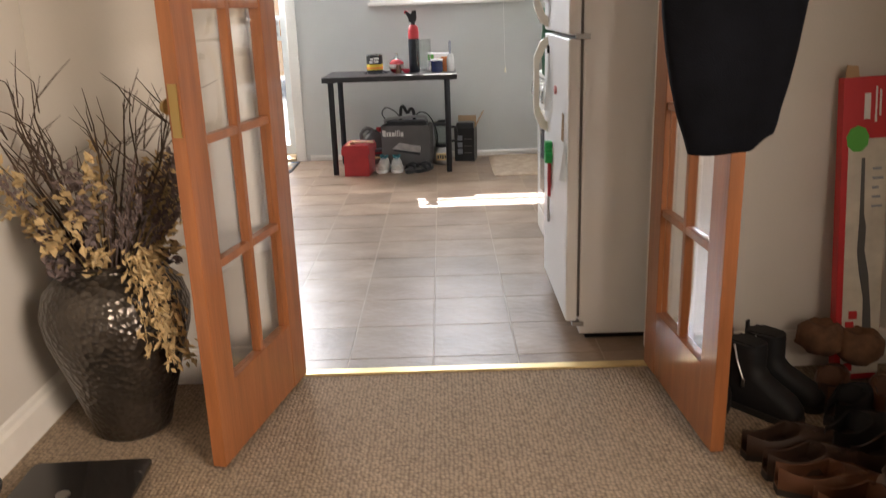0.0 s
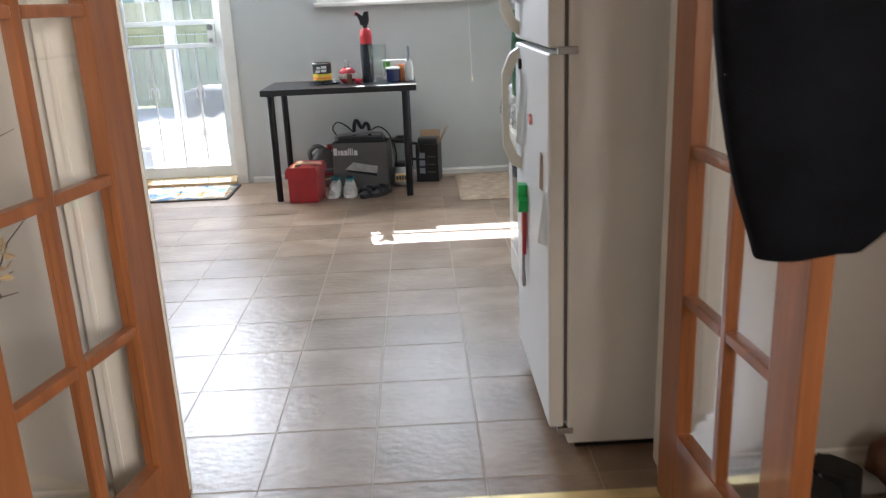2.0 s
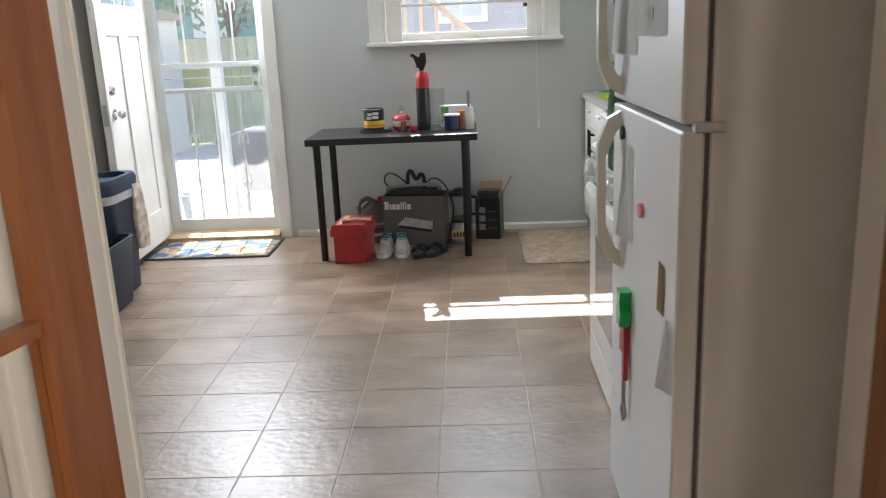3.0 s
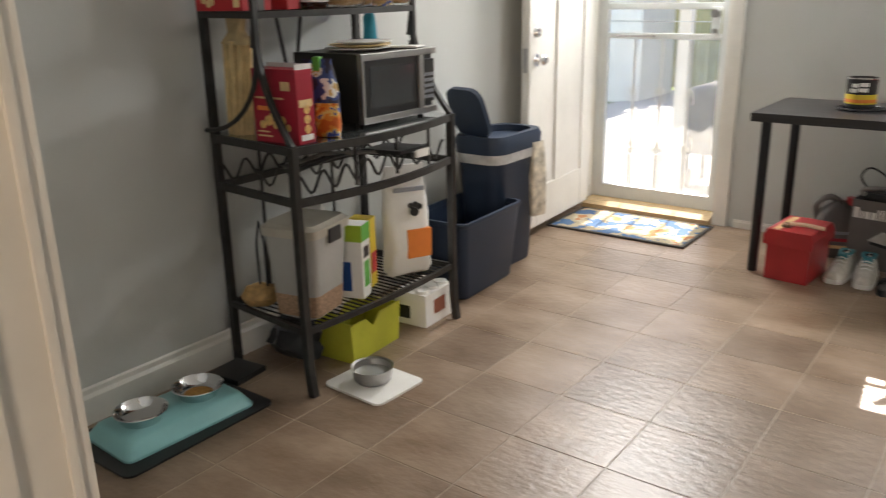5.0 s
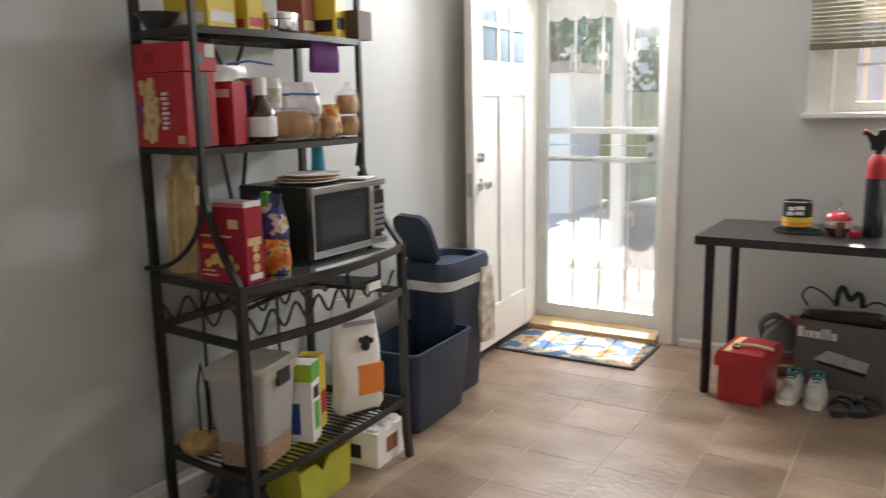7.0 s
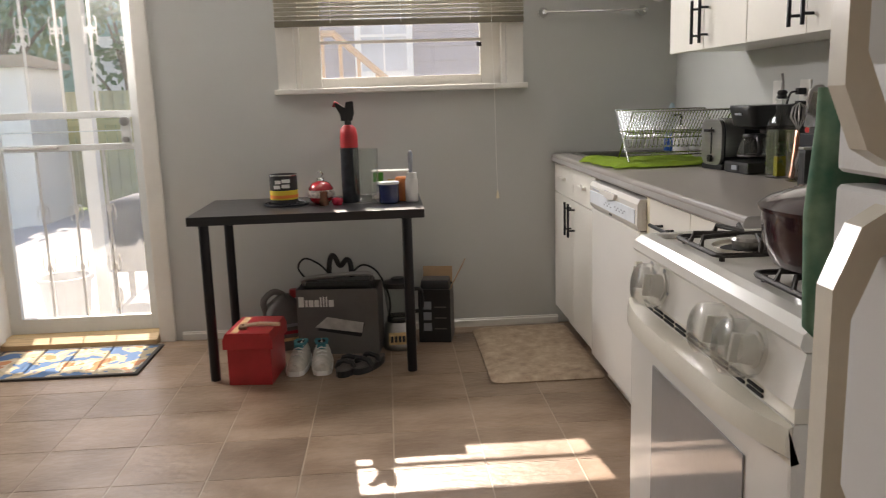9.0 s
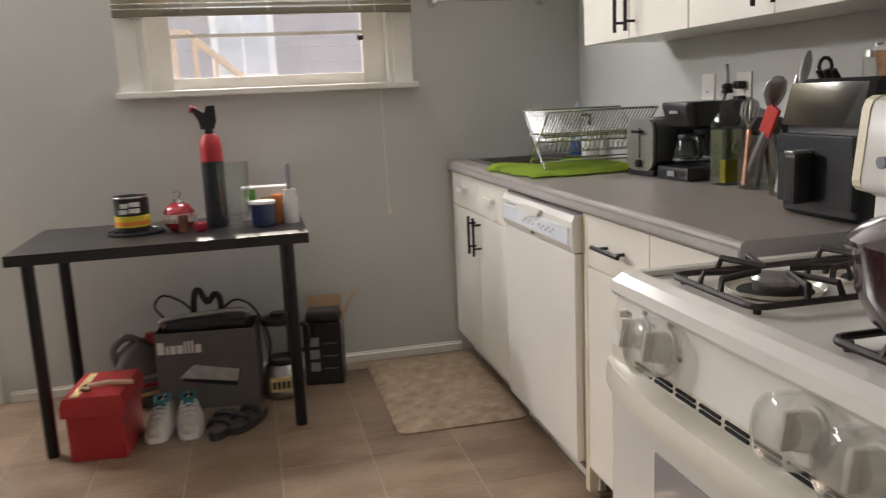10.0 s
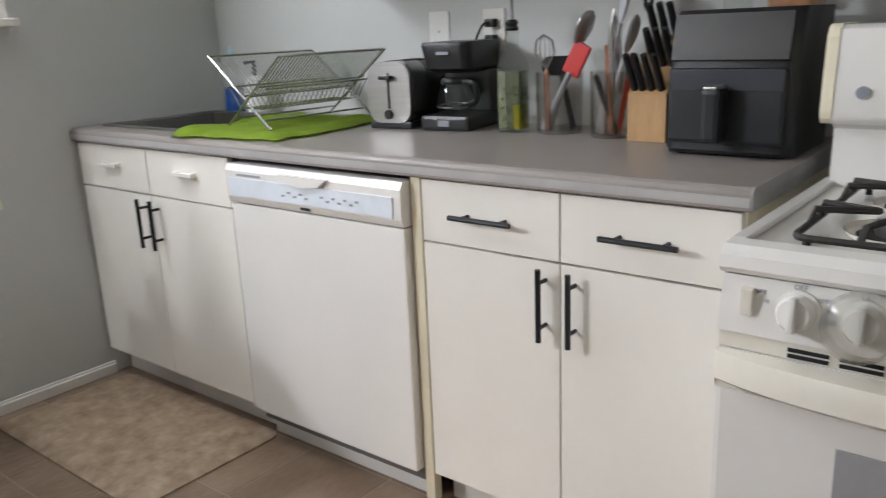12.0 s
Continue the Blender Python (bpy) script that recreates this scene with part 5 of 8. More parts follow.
def bread(label, place, length, w, h, turn, seed, pieces=1):
    """Bread lying along local x in a clear bag that is twisted shut at one end."""
    t = thing("bread_bag", label, "bread", place, turn)
    step = length / pieces
    for k in range(pieces):
        x0 = -length / 2 + k * step
        rings = []
        for f in (0.0, 0.06, 0.2, 0.5, 0.8, 0.94, 1.0):
            e = 0.72 + 0.28 * math.sin(math.pi * min(1, max(0, f))) ** 0.5
            rings.append([(x0 + 0.003 + f * (step - 0.006), w / 2 * e * math.cos(q), h * 0.5 + h * 0.48 * e * (math.sin(q) if math.sin(q) > 0 else 0.95 * math.sin(q))) for q in (2 * math.pi * j / 14 for j in range(14))])
        part("loaf" if pieces == 1 else "bun", wobble(loft(rings), 0.004, 22, seed + k), CRUST, t, smooth=60)
    rings = []
    for f, e in ((-0.04, 0.6), (0.0, 1.02), (0.3, 1.06), (0.7, 1.06), (0.98, 1.02), (1.12, 0.5), (1.2, 0.16), (1.28, 0.3)):
        rings.append([(-length / 2 + f * length, w / 2 * e * math.cos(q), max(0.001, h * 0.5 + h * 0.53 * e * math.sin(q))) for q in (2 * math.pi * j / 16 for j in range(16))])
    part("film", wobble(loft(rings, cap=False), 0.005, 35, seed), FILM, t, "clear plastic bread bag", 50)
    return t


bread("brown bread loaf lying in a clear bag", (-1.535, 1.895, Z2 + 0.002), 0.15, 0.10, 0.10, 70, 3)
bread("golden rolls lying in a clear bag", (-1.505, 2.015, Z2 + 0.002), 0.11, 0.075, 0.08, 60, 5, 2)
pouch("yellow and brown snack bag beside the rolls", (-1.515, 2.085, Z2 + 0.001), 0.07, 0.06, 0.115, SNACKP, 40, 13, 0.2)
bn = bread("stacked sandwich buns in a tied clear bag", (-1.50, 2.165, Z2 + 0.075), 0.145, 0.085, 0.085, 0, 8, 2)
bn.matrix_world = Matrix.Translation((-1.50, 2.165, Z2 + 0.079)) @ Euler((0, radians(-90), radians(35))).to_matrix().to_4x4() @ Matrix.Translation((0, 0, -0.042))
pouch("clear bag with a pink seal behind the bread", (-1.63, 2.06, Z2 + 0.001), 0.16, 0.06, 0.19, mat("pale_film", (0.72, 0.68, 0.70), 0.25, var=0.2, scale=25), 80, 21, 0.2, panels=((0.78, 0.82, BLUEP),))
single("zip_strip", tube([(0, 0, 0), (0.01, 0.08, 0.012), (0.0, 0.2, 0.004)], 0.004, 6), BLUEP, "blue zip seal of a clear storage bag", "bag seal", (-1.60, 1.70, Z2 + 0.245))
pouch("clear storage bag with a blue seal on the shelf", (-1.68, 1.765, Z2 + 0.001), 0.20, 0.03, 0.245, mat("bag_film", (0.60, 0.58, 0.55), 0.2, var=0.2, scale=20), 90, 31, 0.05)

# top shelf
for x, y, w, d, h, m, pm, l in ((-1.66, 1.66, 0.16, 0.14, 0.13, YEL, PAPER, "yellow tea carton on the top shelf"), (-1.64, 1.80, 0.13, 0.09, 0.11, YEL, RED, "small yellow carton on the top shelf"), (-1.62, 2.05, 0.10, 0.08, 0.13, mat("rust_print", (0.30, 0.08, 0.04), 0.5), CREAM, "rust coloured carton on the top shelf"), (-1.58, 2.15, 0.13, 0.07, 0.16, YEL, INK, "yellow and black carton on the top shelf")):
    carton(l, (x, y, Z3 + 0.001), w, d, h, m, 10, [("f", 0.1, 0.15, 0.9, 0.4, pm), ("r", 0.1, 0.2, 0.9, 0.45, pm)])
carton("dark brown open carton overhanging the shelf end", (-1.56, 2.245, Z3 + 0.001), 0.16, 0.10, 0.10, mat("dark_card", (0.10, 0.06, 0.035), 0.7), 8)
tn = thing("metal_tin", "shiny round steel tin on the top shelf", "tin", (-1.60, 1.935, Z3 + 0.001))
part("tin", lathe([(0, 0), (0.07, 0), (0.072, 0.004), (0.072, 0.05), (0.075, 0.052), (0.075, 0.07), (0.07, 0.074), (0, 0.074)], 28), CHROME, tn, smooth=40)
cb_ = thing("bowl", "small dark bowl on the top shelf", "bowl", (-1.70, 1.53, Z3 + 0.001))
part("bowl", lathe([(0, 0), (0.03, 0), (0.065, 0.05), (0.06, 0.05), (0.028, 0.006), (0, 0.006)], 24), CHAR, cb_, smooth=50)
pouch("purple snack bag hanging from the top shelf", (-1.545, 2.10, Z3 - 0.115), 0.12, 0.025, 0.105, PURPLE, 75, 41, 0.05)

# bottle cradle things
ut = thing("serving_tongs", "dark kitchen tongs lying in the bottle cradle", "tongs", (-1.47, 1.72, ZR + 0.072))
part("arm", tube([(0.03, -0.16, 0.0), (0.02, 0.0, 0.012), (-0.02, 0.2, 0.0)], 0.007, 6), BLACKP, ut)
part("arm", tube([(-0.04, -0.16, 0.0), (-0.02, 0.0, 0.02), (0.05, 0.2, 0.0)], 0.007, 6), GREYC, ut)
sc = thing("dustpan", "flat black pan tucked into the bottle cradle", "pan", (-1.40, 1.98, ZR + 0.05))
part("pan", wobble(prism([(-0.07, -0.08), (0.08, -0.06), (0.08, 0.09), (-0.08, 0.06)], "z", 0.02, 0.032), 0.004, 12), BLACKP, sc)
part("paper_tag", B((0.07, 0.03, -0.005, 0.082, 0.10, 0.024), bevel=0.002), PAPER, sc)

# bottom shelf
FROST = mat("frosted_clear_plastic", (0.62, 0.61, 0.59), 0.25, var=0.05, trans=0.25)
cnr = thing("storage_container", "frosted plastic food bin with a beige lid", "container", (-1.49, 1.615, ZB + 0.001), 12)
rings = [[(x, y, z) for x, y in rounded(-w, -d, w, d, 0.03, 4)] for z, w, d in ((0, 0.085, 0.095), (0.01, 0.092, 0.10), (0.30, 0.112, 0.122))]
part("tub", loft(rings), FROST, cnr, smooth=40)
part("kibble_fill", loft([[(x, y, z) for x, y in rounded(-w, -d, w, d, 0.03, 4)] for z, w, d in ((0.008, 0.0935, 0.1015), (0.085, 0.0985, 0.1065))]), mat("kibble", (0.40, 0.26, 0.17), 0.9, var=0.3, scale=120), cnr, "tan dry pet food showing through the side")
part("lid", loft([[(x, y, z) for x, y in rounded(-w, -d, w, d, 0.03, 4)] for z, w, d in ((0.295, 0.12, 0.13), (0.325, 0.122, 0.132), (0.33, 0.11, 0.12), (0.338, 0.105, 0.115))]), mat("beige_lid", (0.50, 0.46, 0.39), 0.4), cnr, "beige hinged lid", 40)
part("latch", B((0.118, -0.035, 0.265, 0.128, 0.045, 0.315), bevel=0.004), CHAR, cnr)
for o in cnr.children:
    o.data.transform(Matrix.Diagonal((0.9, 0.88, 0.97, 1)))
carton("white and lime pet treat carton", (-1.46, 1.80, ZB + 0.001), 0.11, 0.075, 0.27, PAPER, 20, [("f", 0.0, 0.78, 1.0, 1.0, LIME), ("r", 0.0, 0.78, 1.0, 1.0, GREENP), ("r", 0.2, 0.15, 0.8, 0.5, GREENP), ("f", 0.1, 0.1, 0.6, 0.5, BLUEP), ("r", 0.2, 0.55, 0.8, 0.7, INK)])
carton("yellow and red food carton", (-1.50, 1.905, ZB + 0.001), 0.08, 0.06, 0.26, YEL, 20, [("r", 0.1, 0.2, 0.9, 0.5, RED), ("f", 0.1, 0.3, 0.9, 0.7, CREAM)])
pouch("white rag stuffed behind the cartons", (-1.62, 1.80, ZB + 0.001), 0.10, 0.09, 0.34, PAPER, 0, 51, 0.5)
bg = pouch("white pet food bag with an orange patch", (-1.46, 2.10, ZB + 0.001), 0.18, 0.10, 0.42, PAPER, 62, 61, 0.1)
part("orange_patch", wobble(B((-0.01, -0.0535, 0.07, 0.088, -0.030, 0.18), bevel=0.004), 0.004, 26, 2), ORANGE, bg, "orange printed patch")
part("paw_mark", cyl((0.02, -0.055, 0.25), (0.02, -0.046, 0.25), 0.017, seg=14), INK, bg)
for a in (40, 80, 120):
    part("paw_mark", cyl((0.02 + 0.028 * math.cos(radians(a)), -0.0535, 0.25 + 0.028 * math.sin(radians(a))), (0.02 + 0.028 * math.cos(radians(a)), -0.045, 0.25 + 0.028 * math.sin(radians(a))), 0.011, seg=10), INK, bg)
part("lettering_bar", B((-0.06, -0.052, 0.33, 0.06, -0.042, 0.345)), GREYI, bg)
single("snack_roll", wobble(lathe([(0, 0), (0.05, 0.0), (0.07, 0.03), (0.05, 0.06), (0, 0.065)], 16), 0.01, 20), TAN, "tan wrapped food lying on the bottom shelf", "food bag", (-1.68, 1.56, ZB + 0.001), smooth=60)
wf = thing("whisk_broom", "thin dark wire loop leaning at the back", "wire tool", (-1.66, 1.56, ZB + 0.001))
part("loop", tube([(-0.02, 0, 0.07), (-0.02, 0.0, 0.22), (0.0, 0.0, 0.30), (0.02, 0.0, 0.22), (0.02, 0, 0.07)], 0.004, 6), BLACKM, wf)
# under the bottom shelf
yb = thing("storage_box", "open yellow-green plastic box under the rack", "box", (-1.50, 1.86, 0.0), 4)
OLIVE = mat("yellow_green_plastic", (0.50, 0.50, 0.05), 0.45, var=0.12, scale=8)
part("floor_panel", B((-0.08, -0.135, 0, 0.08, 0.135, 0.006)), OLIVE, yb)
for s in (-1, 1):
    part("long_side", prism([(-0.135, 0), (0.135, 0), (0.15, 0.15), (0.02, 0.15), (-0.02, 0.11), (-0.06, 0.15), (-0.15, 0.15)], "x", s * 0.08 - 0.003, s * 0.08 + 0.003), OLIVE, yb)
    part("short_side", prism([(-0.08, 0), (0.08, 0), (0.085, 0.15), (-0.085, 0.15)], "y", s * 0.135 - 0.003, s * 0.135 + 0.003), OLIVE, yb)
wp = carton("white shrink-wrapped pack of cans in a tray", (-1.475, 2.225, 0.0), 0.15, 0.20, 0.135, PAPER, 4, [("f", 0.1, 0.2, 0.5, 0.6, INK), ("r", 0.3, 0.3, 0.7, 0.75, mat("rust_label", (0.30, 0.10, 0.06), 0.5))])
for k in range(6):
    part("can_top", lathe([(0, 0.012), (0.026, 0.012), (0.03, 0.0), (0, 0)], 14, at=(-0.038 + 0.076 * (k % 2), -0.066 + 0.066 * (k // 2), 0.134)), PAPER, wp)
single("black_pad", B((-0.07, -0.07, 0, 0.07, 0.07, 0.02), bevel=0.004), BLACKP, "flat black box standing beside the rack foot", "box", (-1.70, 1.44, 0.0), 6)
pouch("crumpled dark bag under the bottom shelf", (-1.66, 1.72, 0.0), 0.22, 0.2, 0.12, CHAR, 10, 71, 0.1)

# ---- bins ----
tc = thing("trash_can", "navy swing-lid trash can with the lid raised", "trash can", (-1.625, 3.02, 0), 0)
rings = [[(x, y, z) for x, y in rounded(-w, -d, w, d, 0.07, 6)] for z, w, d in ((0, 0.10, 0.155), (0.01, 0.105, 0.16), (0.55, 0.125, 0.20), (0.56, 0.13, 0.21))]
part("body", loft(rings), NAVY, tc, smooth=40)
part("rim", loft([[(x, y, z) for x, y in rounded(-w, -d, w, d, 0.08, 6)] for z, w, d in ((0.56, 0.135, 0.215), (0.615, 0.138, 0.22), (0.64, 0.13, 0.21), (0.64, 0.10, 0.18), (0.61, 0.10, 0.18))]), NAVY, tc, smooth=40)
part("liner_band", loft([[(x, y, z) for x, y in rounded(-w, -d, w, d, 0.075, 6)] for z, w, d in ((0.515, 0.128, 0.207), (0.56, 0.132, 0.213))], cap=False), mat("grey_film", (0.55, 0.55, 0.55), 0.3, var=0.2, scale=20), tc, "grey bag edge folded over the rim")
ld = part("lid", prism(rounded(-0.11, -0.01, 0.11, 0.23, 0.06, 5), "z", -0.012, 0.012), NAVY, tc, "raised navy lid")
ld.matrix_local = pose(-0.02, -0.165, 0.645, 112, 0, -12)
rb_ = thing("recycling_bin", "open dark navy rectangular bin", "bin", (-1.575, 2.66, 0), 3)
rings = [[(x, y, z) for x, y in rounded(-w, -d, w, d, 0.035, 4)] for z, w, d in ((0.0, 0.125, 0.205), (0.008, 0.13, 0.21), (0.33, 0.155, 0.245), (0.33, 0.148, 0.238), (0.02, 0.12, 0.20))]
part("tub", loft(rings), NAVY, rb_, smooth=40)
rings = [[(x, y, z) for x, y in rounded(-w, -d, w, d, 0.035, 4)] for z, w, d in ((0.328, 0.156, 0.246), (0.345, 0.163, 0.253), (0.352, 0.161, 0.251), (0.352, 0.150, 0.240), (0.331, 0.148, 0.238), (0.328, 0.156, 0.246))]
part("rim", loft(rings, cap=False), NAVY, rb_, smooth=40)

pouch("shiny pale plastic bag hanging on the trash can", (-1.478, 3.14, 0.22), 0.10, 0.035, 0.36, mat("crinkled_film", (0.62, 0.56, 0.46), 0.15, var=0.4, scale=25, coat=0.6), 80, 81, 0.4)
# ---- doormat ----
RUG = pmat("printed_rug", [(0.03, 0.09, 0.20), (0.30, 0.25, 0.16), (0.40, 0.34, 0.24), (0.36, 0.14, 0.05)], 8, 0.95)
rg = thing("doormat", "blue and cream printed doormat with dark border", "doormat", (-1.322, 3.906, 0.0), 0)
part("mat", wobble(prism(rounded(-0.385, -0.235, 0.385, 0.20, 0.02, 3), "z", 0.0, 0.009), 0.002, 9), RUG, rg)
part("border", B((-0.395, -0.245, 0, 0.395, -0.225, 0.011), (-0.395, 0.19, 0, 0.395, 0.21, 0.011), (-0.395, -0.225, 0, -0.375, 0.19, 0.011), (0.375, -0.225, 0, 0.395, 0.19, 0.011), bevel=0.003), mat("rug_border", (0.05, 0.045, 0.04), 0.95), rg)

# ---- pet bowls ----
AQUA = mat("aqua_plastic", (0.26, 0.55, 0.56), 0.35, var=0.05)
bm_ = single("feeding_mat", prism(rounded(-0.17, -0.27, 0.17, 0.27, 0.03, 4), "z", 0, 0.007), BLACKP, "thin black mat under the pet bowls", "mat", (-1.60, 1.10, 0), 0)
fd = thing("pet_feeder", "aqua double pet feeder with two steel bowls", "pet bowl", (-1.60, 1.10, 0.0075), -3)
rings = [[(x, y, z) for x, y in rounded(-w, -d, w, d, 0.025, 4)] for z, w, d in ((0, 0.125, 0.225), (0.008, 0.125, 0.225), (0.045, 0.10, 0.20), (0.05, 0.09, 0.19))]
part("stand", loft(rings), AQUA, fd, smooth=30)
for y in (-0.10, 0.10):
    b_ = part("bowl", lathe([(0.058, 0.046), (0.070, 0.078), (0.078, 0.086), (0.081, 0.084), (0.080, 0.080), (0.072, 0.074)], 32, at=(0, y, 0.0)), CHROME, fd, "polished steel bowl", 50)
    b2 = part("inner_bowl", lathe([(0, 0.0535), (0.046, 0.0545), (0.062, 0.064), (0.0705, 0.0785)], 32, at=(0, y, 0.0)), CHROME, fd, "polished steel bowl", 50)
part("kibble", wobble(lathe([(0, 0.063), (0.03, 0.061), (0.045, 0.056)], 20, at=(0, 0.10, 0.0)), 0.003, 80), mat("kibble_orange", (0.42, 0.22, 0.06), 0.9, var=0.4, scale=150), fd, "dry food left in the bowl")
single("white_tray", prism(rounded(-0.13, -0.115, 0.13, 0.115, 0.025, 4), "z", 0, 0.008), WHITEP, "white plastic tray on the tiles", "tray", (-1.255, 1.66, 0), -3)
wb = thing("water_bowl", "steel water bowl on a white tray", "pet bowl", (-1.265, 1.665, 0.0085))
part("bowl", lathe([(0, 0.0), (0.072, 0.0), (0.082, 0.01), (0.088, 0.05), (0.094, 0.053), (0.095, 0.056), (0.084, 0.052), (0.078, 0.014), (0, 0.006)], 36), STEEL, wb, smooth=50)
part("water", lathe([(0, 0.03), (0.081, 0.03)], 32), mat("water", (0.30, 0.30, 0.28), 0.03, coat=1.0), wb)

for o in wb.children:
    o.data.transform(Matrix.Diagonal((0.78, 0.78, 0.95, 1)))

# ---- things on the table ----
TT = 0.7385
AL = mat("bright_tin", (0.6, 0.6, 0.58), 0.25, 1.0)
cf = thing("coffee_can", "black and yellow coffee can on a wire trivet", "can", (-0.232, 3.80, TT + 0.012))
part("can", lathe([(0, 0), (0.063, 0), (0.064, 0.004), (0.0625, 0.008), (0.0625, 0.118), (0.064, 0.124), (0.062, 0.126), (0.06, 0.118), (0, 0.118)], 36), INK, cf, smooth=40)
part("yellow_band", lathe([(0.0628, 0.015), (0.0634, 0.017), (0.0634, 0.055), (0.0628, 0.057)], 36), YEL, cf)
part("red_mark", lathe([(0.0636, 0.022), (0.0638, 0.024), (0.0638, 0.034), (0.0636, 0.036)], 36), ORANGE, cf)
part("rim", lathe([(0.0645, 0.121), (0.0655, 0.124), (0.0645, 0.128), (0.062, 0.127)], 36), AL, cf)
for x0, x1, z in ((-0.030, -0.004, 0.088), (0.0, 0.036, 0.092), (-0.036, -0.008, 0.066), (-0.002, 0.034, 0.069)):
    part("logo_bar", B((x0, -0.0645, z, x1, -0.0525, z + 0.016), bevel=0.001), PAPER, cf)
tv = thing("trivet", "round black wire trivet under the coffee can", "trivet", (-0.222, 3.79, TT))
for r in (0.05, 0.085, 0.10):
    part("ring", tube([(r * math.cos(a / 20 * math.pi), r * math.sin(a / 20 * math.pi), 0.006) for a in range(40)], 0.0045, 6, closed=True), BLACKM, tv)
for a in (0, 60, 120):
    c, q = math.cos(radians(a)), math.sin(radians(a))
    part("spoke", tube([(-0.10 * c, -0.10 * q, 0.006), (0.10 * c, 0.10 * q, 0.006)], 0.004, 6), BLACKM, tv)
orn = thing("glass_ornament_jar", "red round ornament jar with a snowy picture band", "jar", (-0.062, 3.775, TT), 0)
part("globe", lathe([(0, 0), (0.03, 0.0), (0.05, 0.018), (0.06, 0.05), (0.056, 0.075), (0.04, 0.096), (0.018, 0.106), (0, 0.107)], 32), mat("red_glass", (0.40, 0.02, 0.03), 0.12, coat=0.8), orn, smooth=60)
part("picture_band", lathe([(0.0565, 0.032), (0.0608, 0.04), (0.0612, 0.055), (0.0592, 0.066)], 32), mat("snow_scene", (0.55, 0.48, 0.45), 0.3, var=0.6, scale=60), orn, smooth=60)
part("collar", lathe([(0.016, 0.104), (0.016, 0.118), (0.01, 0.12), (0, 0.12)], 16), CHROME, orn)
part("hook", tube([(0.0, 0, 0.118), (0.012, 0, 0.135), (0.0, 0, 0.152), (-0.012, 0, 0.142)], 0.003, 6), CHROME, orn)
sh_ = thing("salt_shaker", "small clear shaker with a brown base", "shaker", (-0.045, 3.715, TT))
part("shaker", lathe([(0, 0), (0.02, 0), (0.021, 0.02), (0.017, 0.055), (0.019, 0.062), (0, 0.065)], 18), mat("amber_glass", (0.35, 0.16, 0.10), 0.1, trans=0.5), sh_, smooth=50)
single("red_fruit", lathe([(0, 0.002), (0.018, 0.0), (0.027, 0.014), (0.024, 0.03), (0.008, 0.034), (0, 0.031)], 20), mat("shiny_red", (0.45, 0.03, 0.06), 0.2), "small shiny red round candle on the table", "candle", (0.015, 3.71, TT), smooth=60)
fe_ = thing("fire_extinguisher", "red and black kitchen fire extinguisher bottle", "fire extinguisher", (0.075, 3.80, TT), 0)
part("bottle", lathe([(0, 0), (0.038, 0), (0.041, 0.004), (0.041, 0.30), (0.036, 0.335), (0.02, 0.352), (0, 0.354)], 30), REDP, fe_, smooth=40)
part("label_wrap", lathe([(0.0414, 0.0), (0.0418, 0.003), (0.0418, 0.248), (0.0414, 0.25)], 30), mat("dark_label", (0.02, 0.024, 0.03), 0.3, var=0.5, scale=30), fe_)
part("neck", lathe([(0.016, 0.35), (0.016, 0.375), (0, 0.376)], 14), BLACKP, fe_)
part("trigger_head", prism([(-0.03, 0.37), (0.02, 0.37), (0.03, 0.40), (0.028, 0.455), (0.022, 0.458), (-0.004, 0.455), (-0.012, 0.43), (-0.05, 0.455), (-0.058, 0.447), (-0.034, 0.40)], "y", -0.014, 0.014), BLACKP, fe_)
part("nozzle", cyl((-0.062, 0, 0.448), (-0.04, 0, 0.440), 0.014, 0.011, 12), REDP, fe_)
gl = thing("glass_vase", "tall clear glass hurricane vase", "vase", (0.148, 3.72, TT))
part("vase", lathe([(0.05, 0.0), (0.052, 0.004), (0.038, 0.02), (0.03, 0.032), (0.05, 0.045), (0.054, 0.07), (0.058, 0.245), (0.056, 0.247), (0.052, 0.072), (0.046, 0.05), (0.0, 0.046)], 32), CLEAR, gl, smooth=40)
mg = thing("candle_jar", "dark blue candle jar with a white top", "candle", (0.248, 3.715, TT))
part("jar", lathe([(0, 0), (0.042, 0), (0.046, 0.004), (0.046, 0.088), (0, 0.088)], 30), mat("navy_glaze", (0.012, 0.02, 0.09), 0.15, coat=0.5), mg, smooth=40)
part("wax_top", lathe([(0.0465, 0.086), (0.0465, 0.096), (0, 0.097)], 30), PAPER, mg)
og = thing("orange_jar", "orange plastic jar beside the candle", "jar", (0.312, 3.79, TT))
part("jar", lathe([(0, 0), (0.034, 0), (0.036, 0.005), (0.036, 0.10), (0.03, 0.108), (0, 0.108)], 24), mat("orange_jar", (0.60, 0.20, 0.06), 0.4), og, smooth=40)
wj = thing("white_bottle", "white lotion bottle with a grey handled brush", "bottle", (0.352, 3.745, TT))
part("bottle", lathe([(0, 0), (0.027, 0), (0.029, 0.004), (0.029, 0.095), (0.026, 0.105), (0, 0.105)], 24), PAPER, wj, smooth=40)
part("cap", lathe([(0.024, 0.105), (0.024, 0.13), (0, 0.131)], 20), WHITEP, wj)
part("brush_handle", lathe([(0, 0), (0.008, 0.0), (0.011, 0.05), (0.012, 0.085), (0.006, 0.10), (0, 0.101)], 14, at=(-0.002, 0, 0.13)), GREYI, wj, smooth=50)
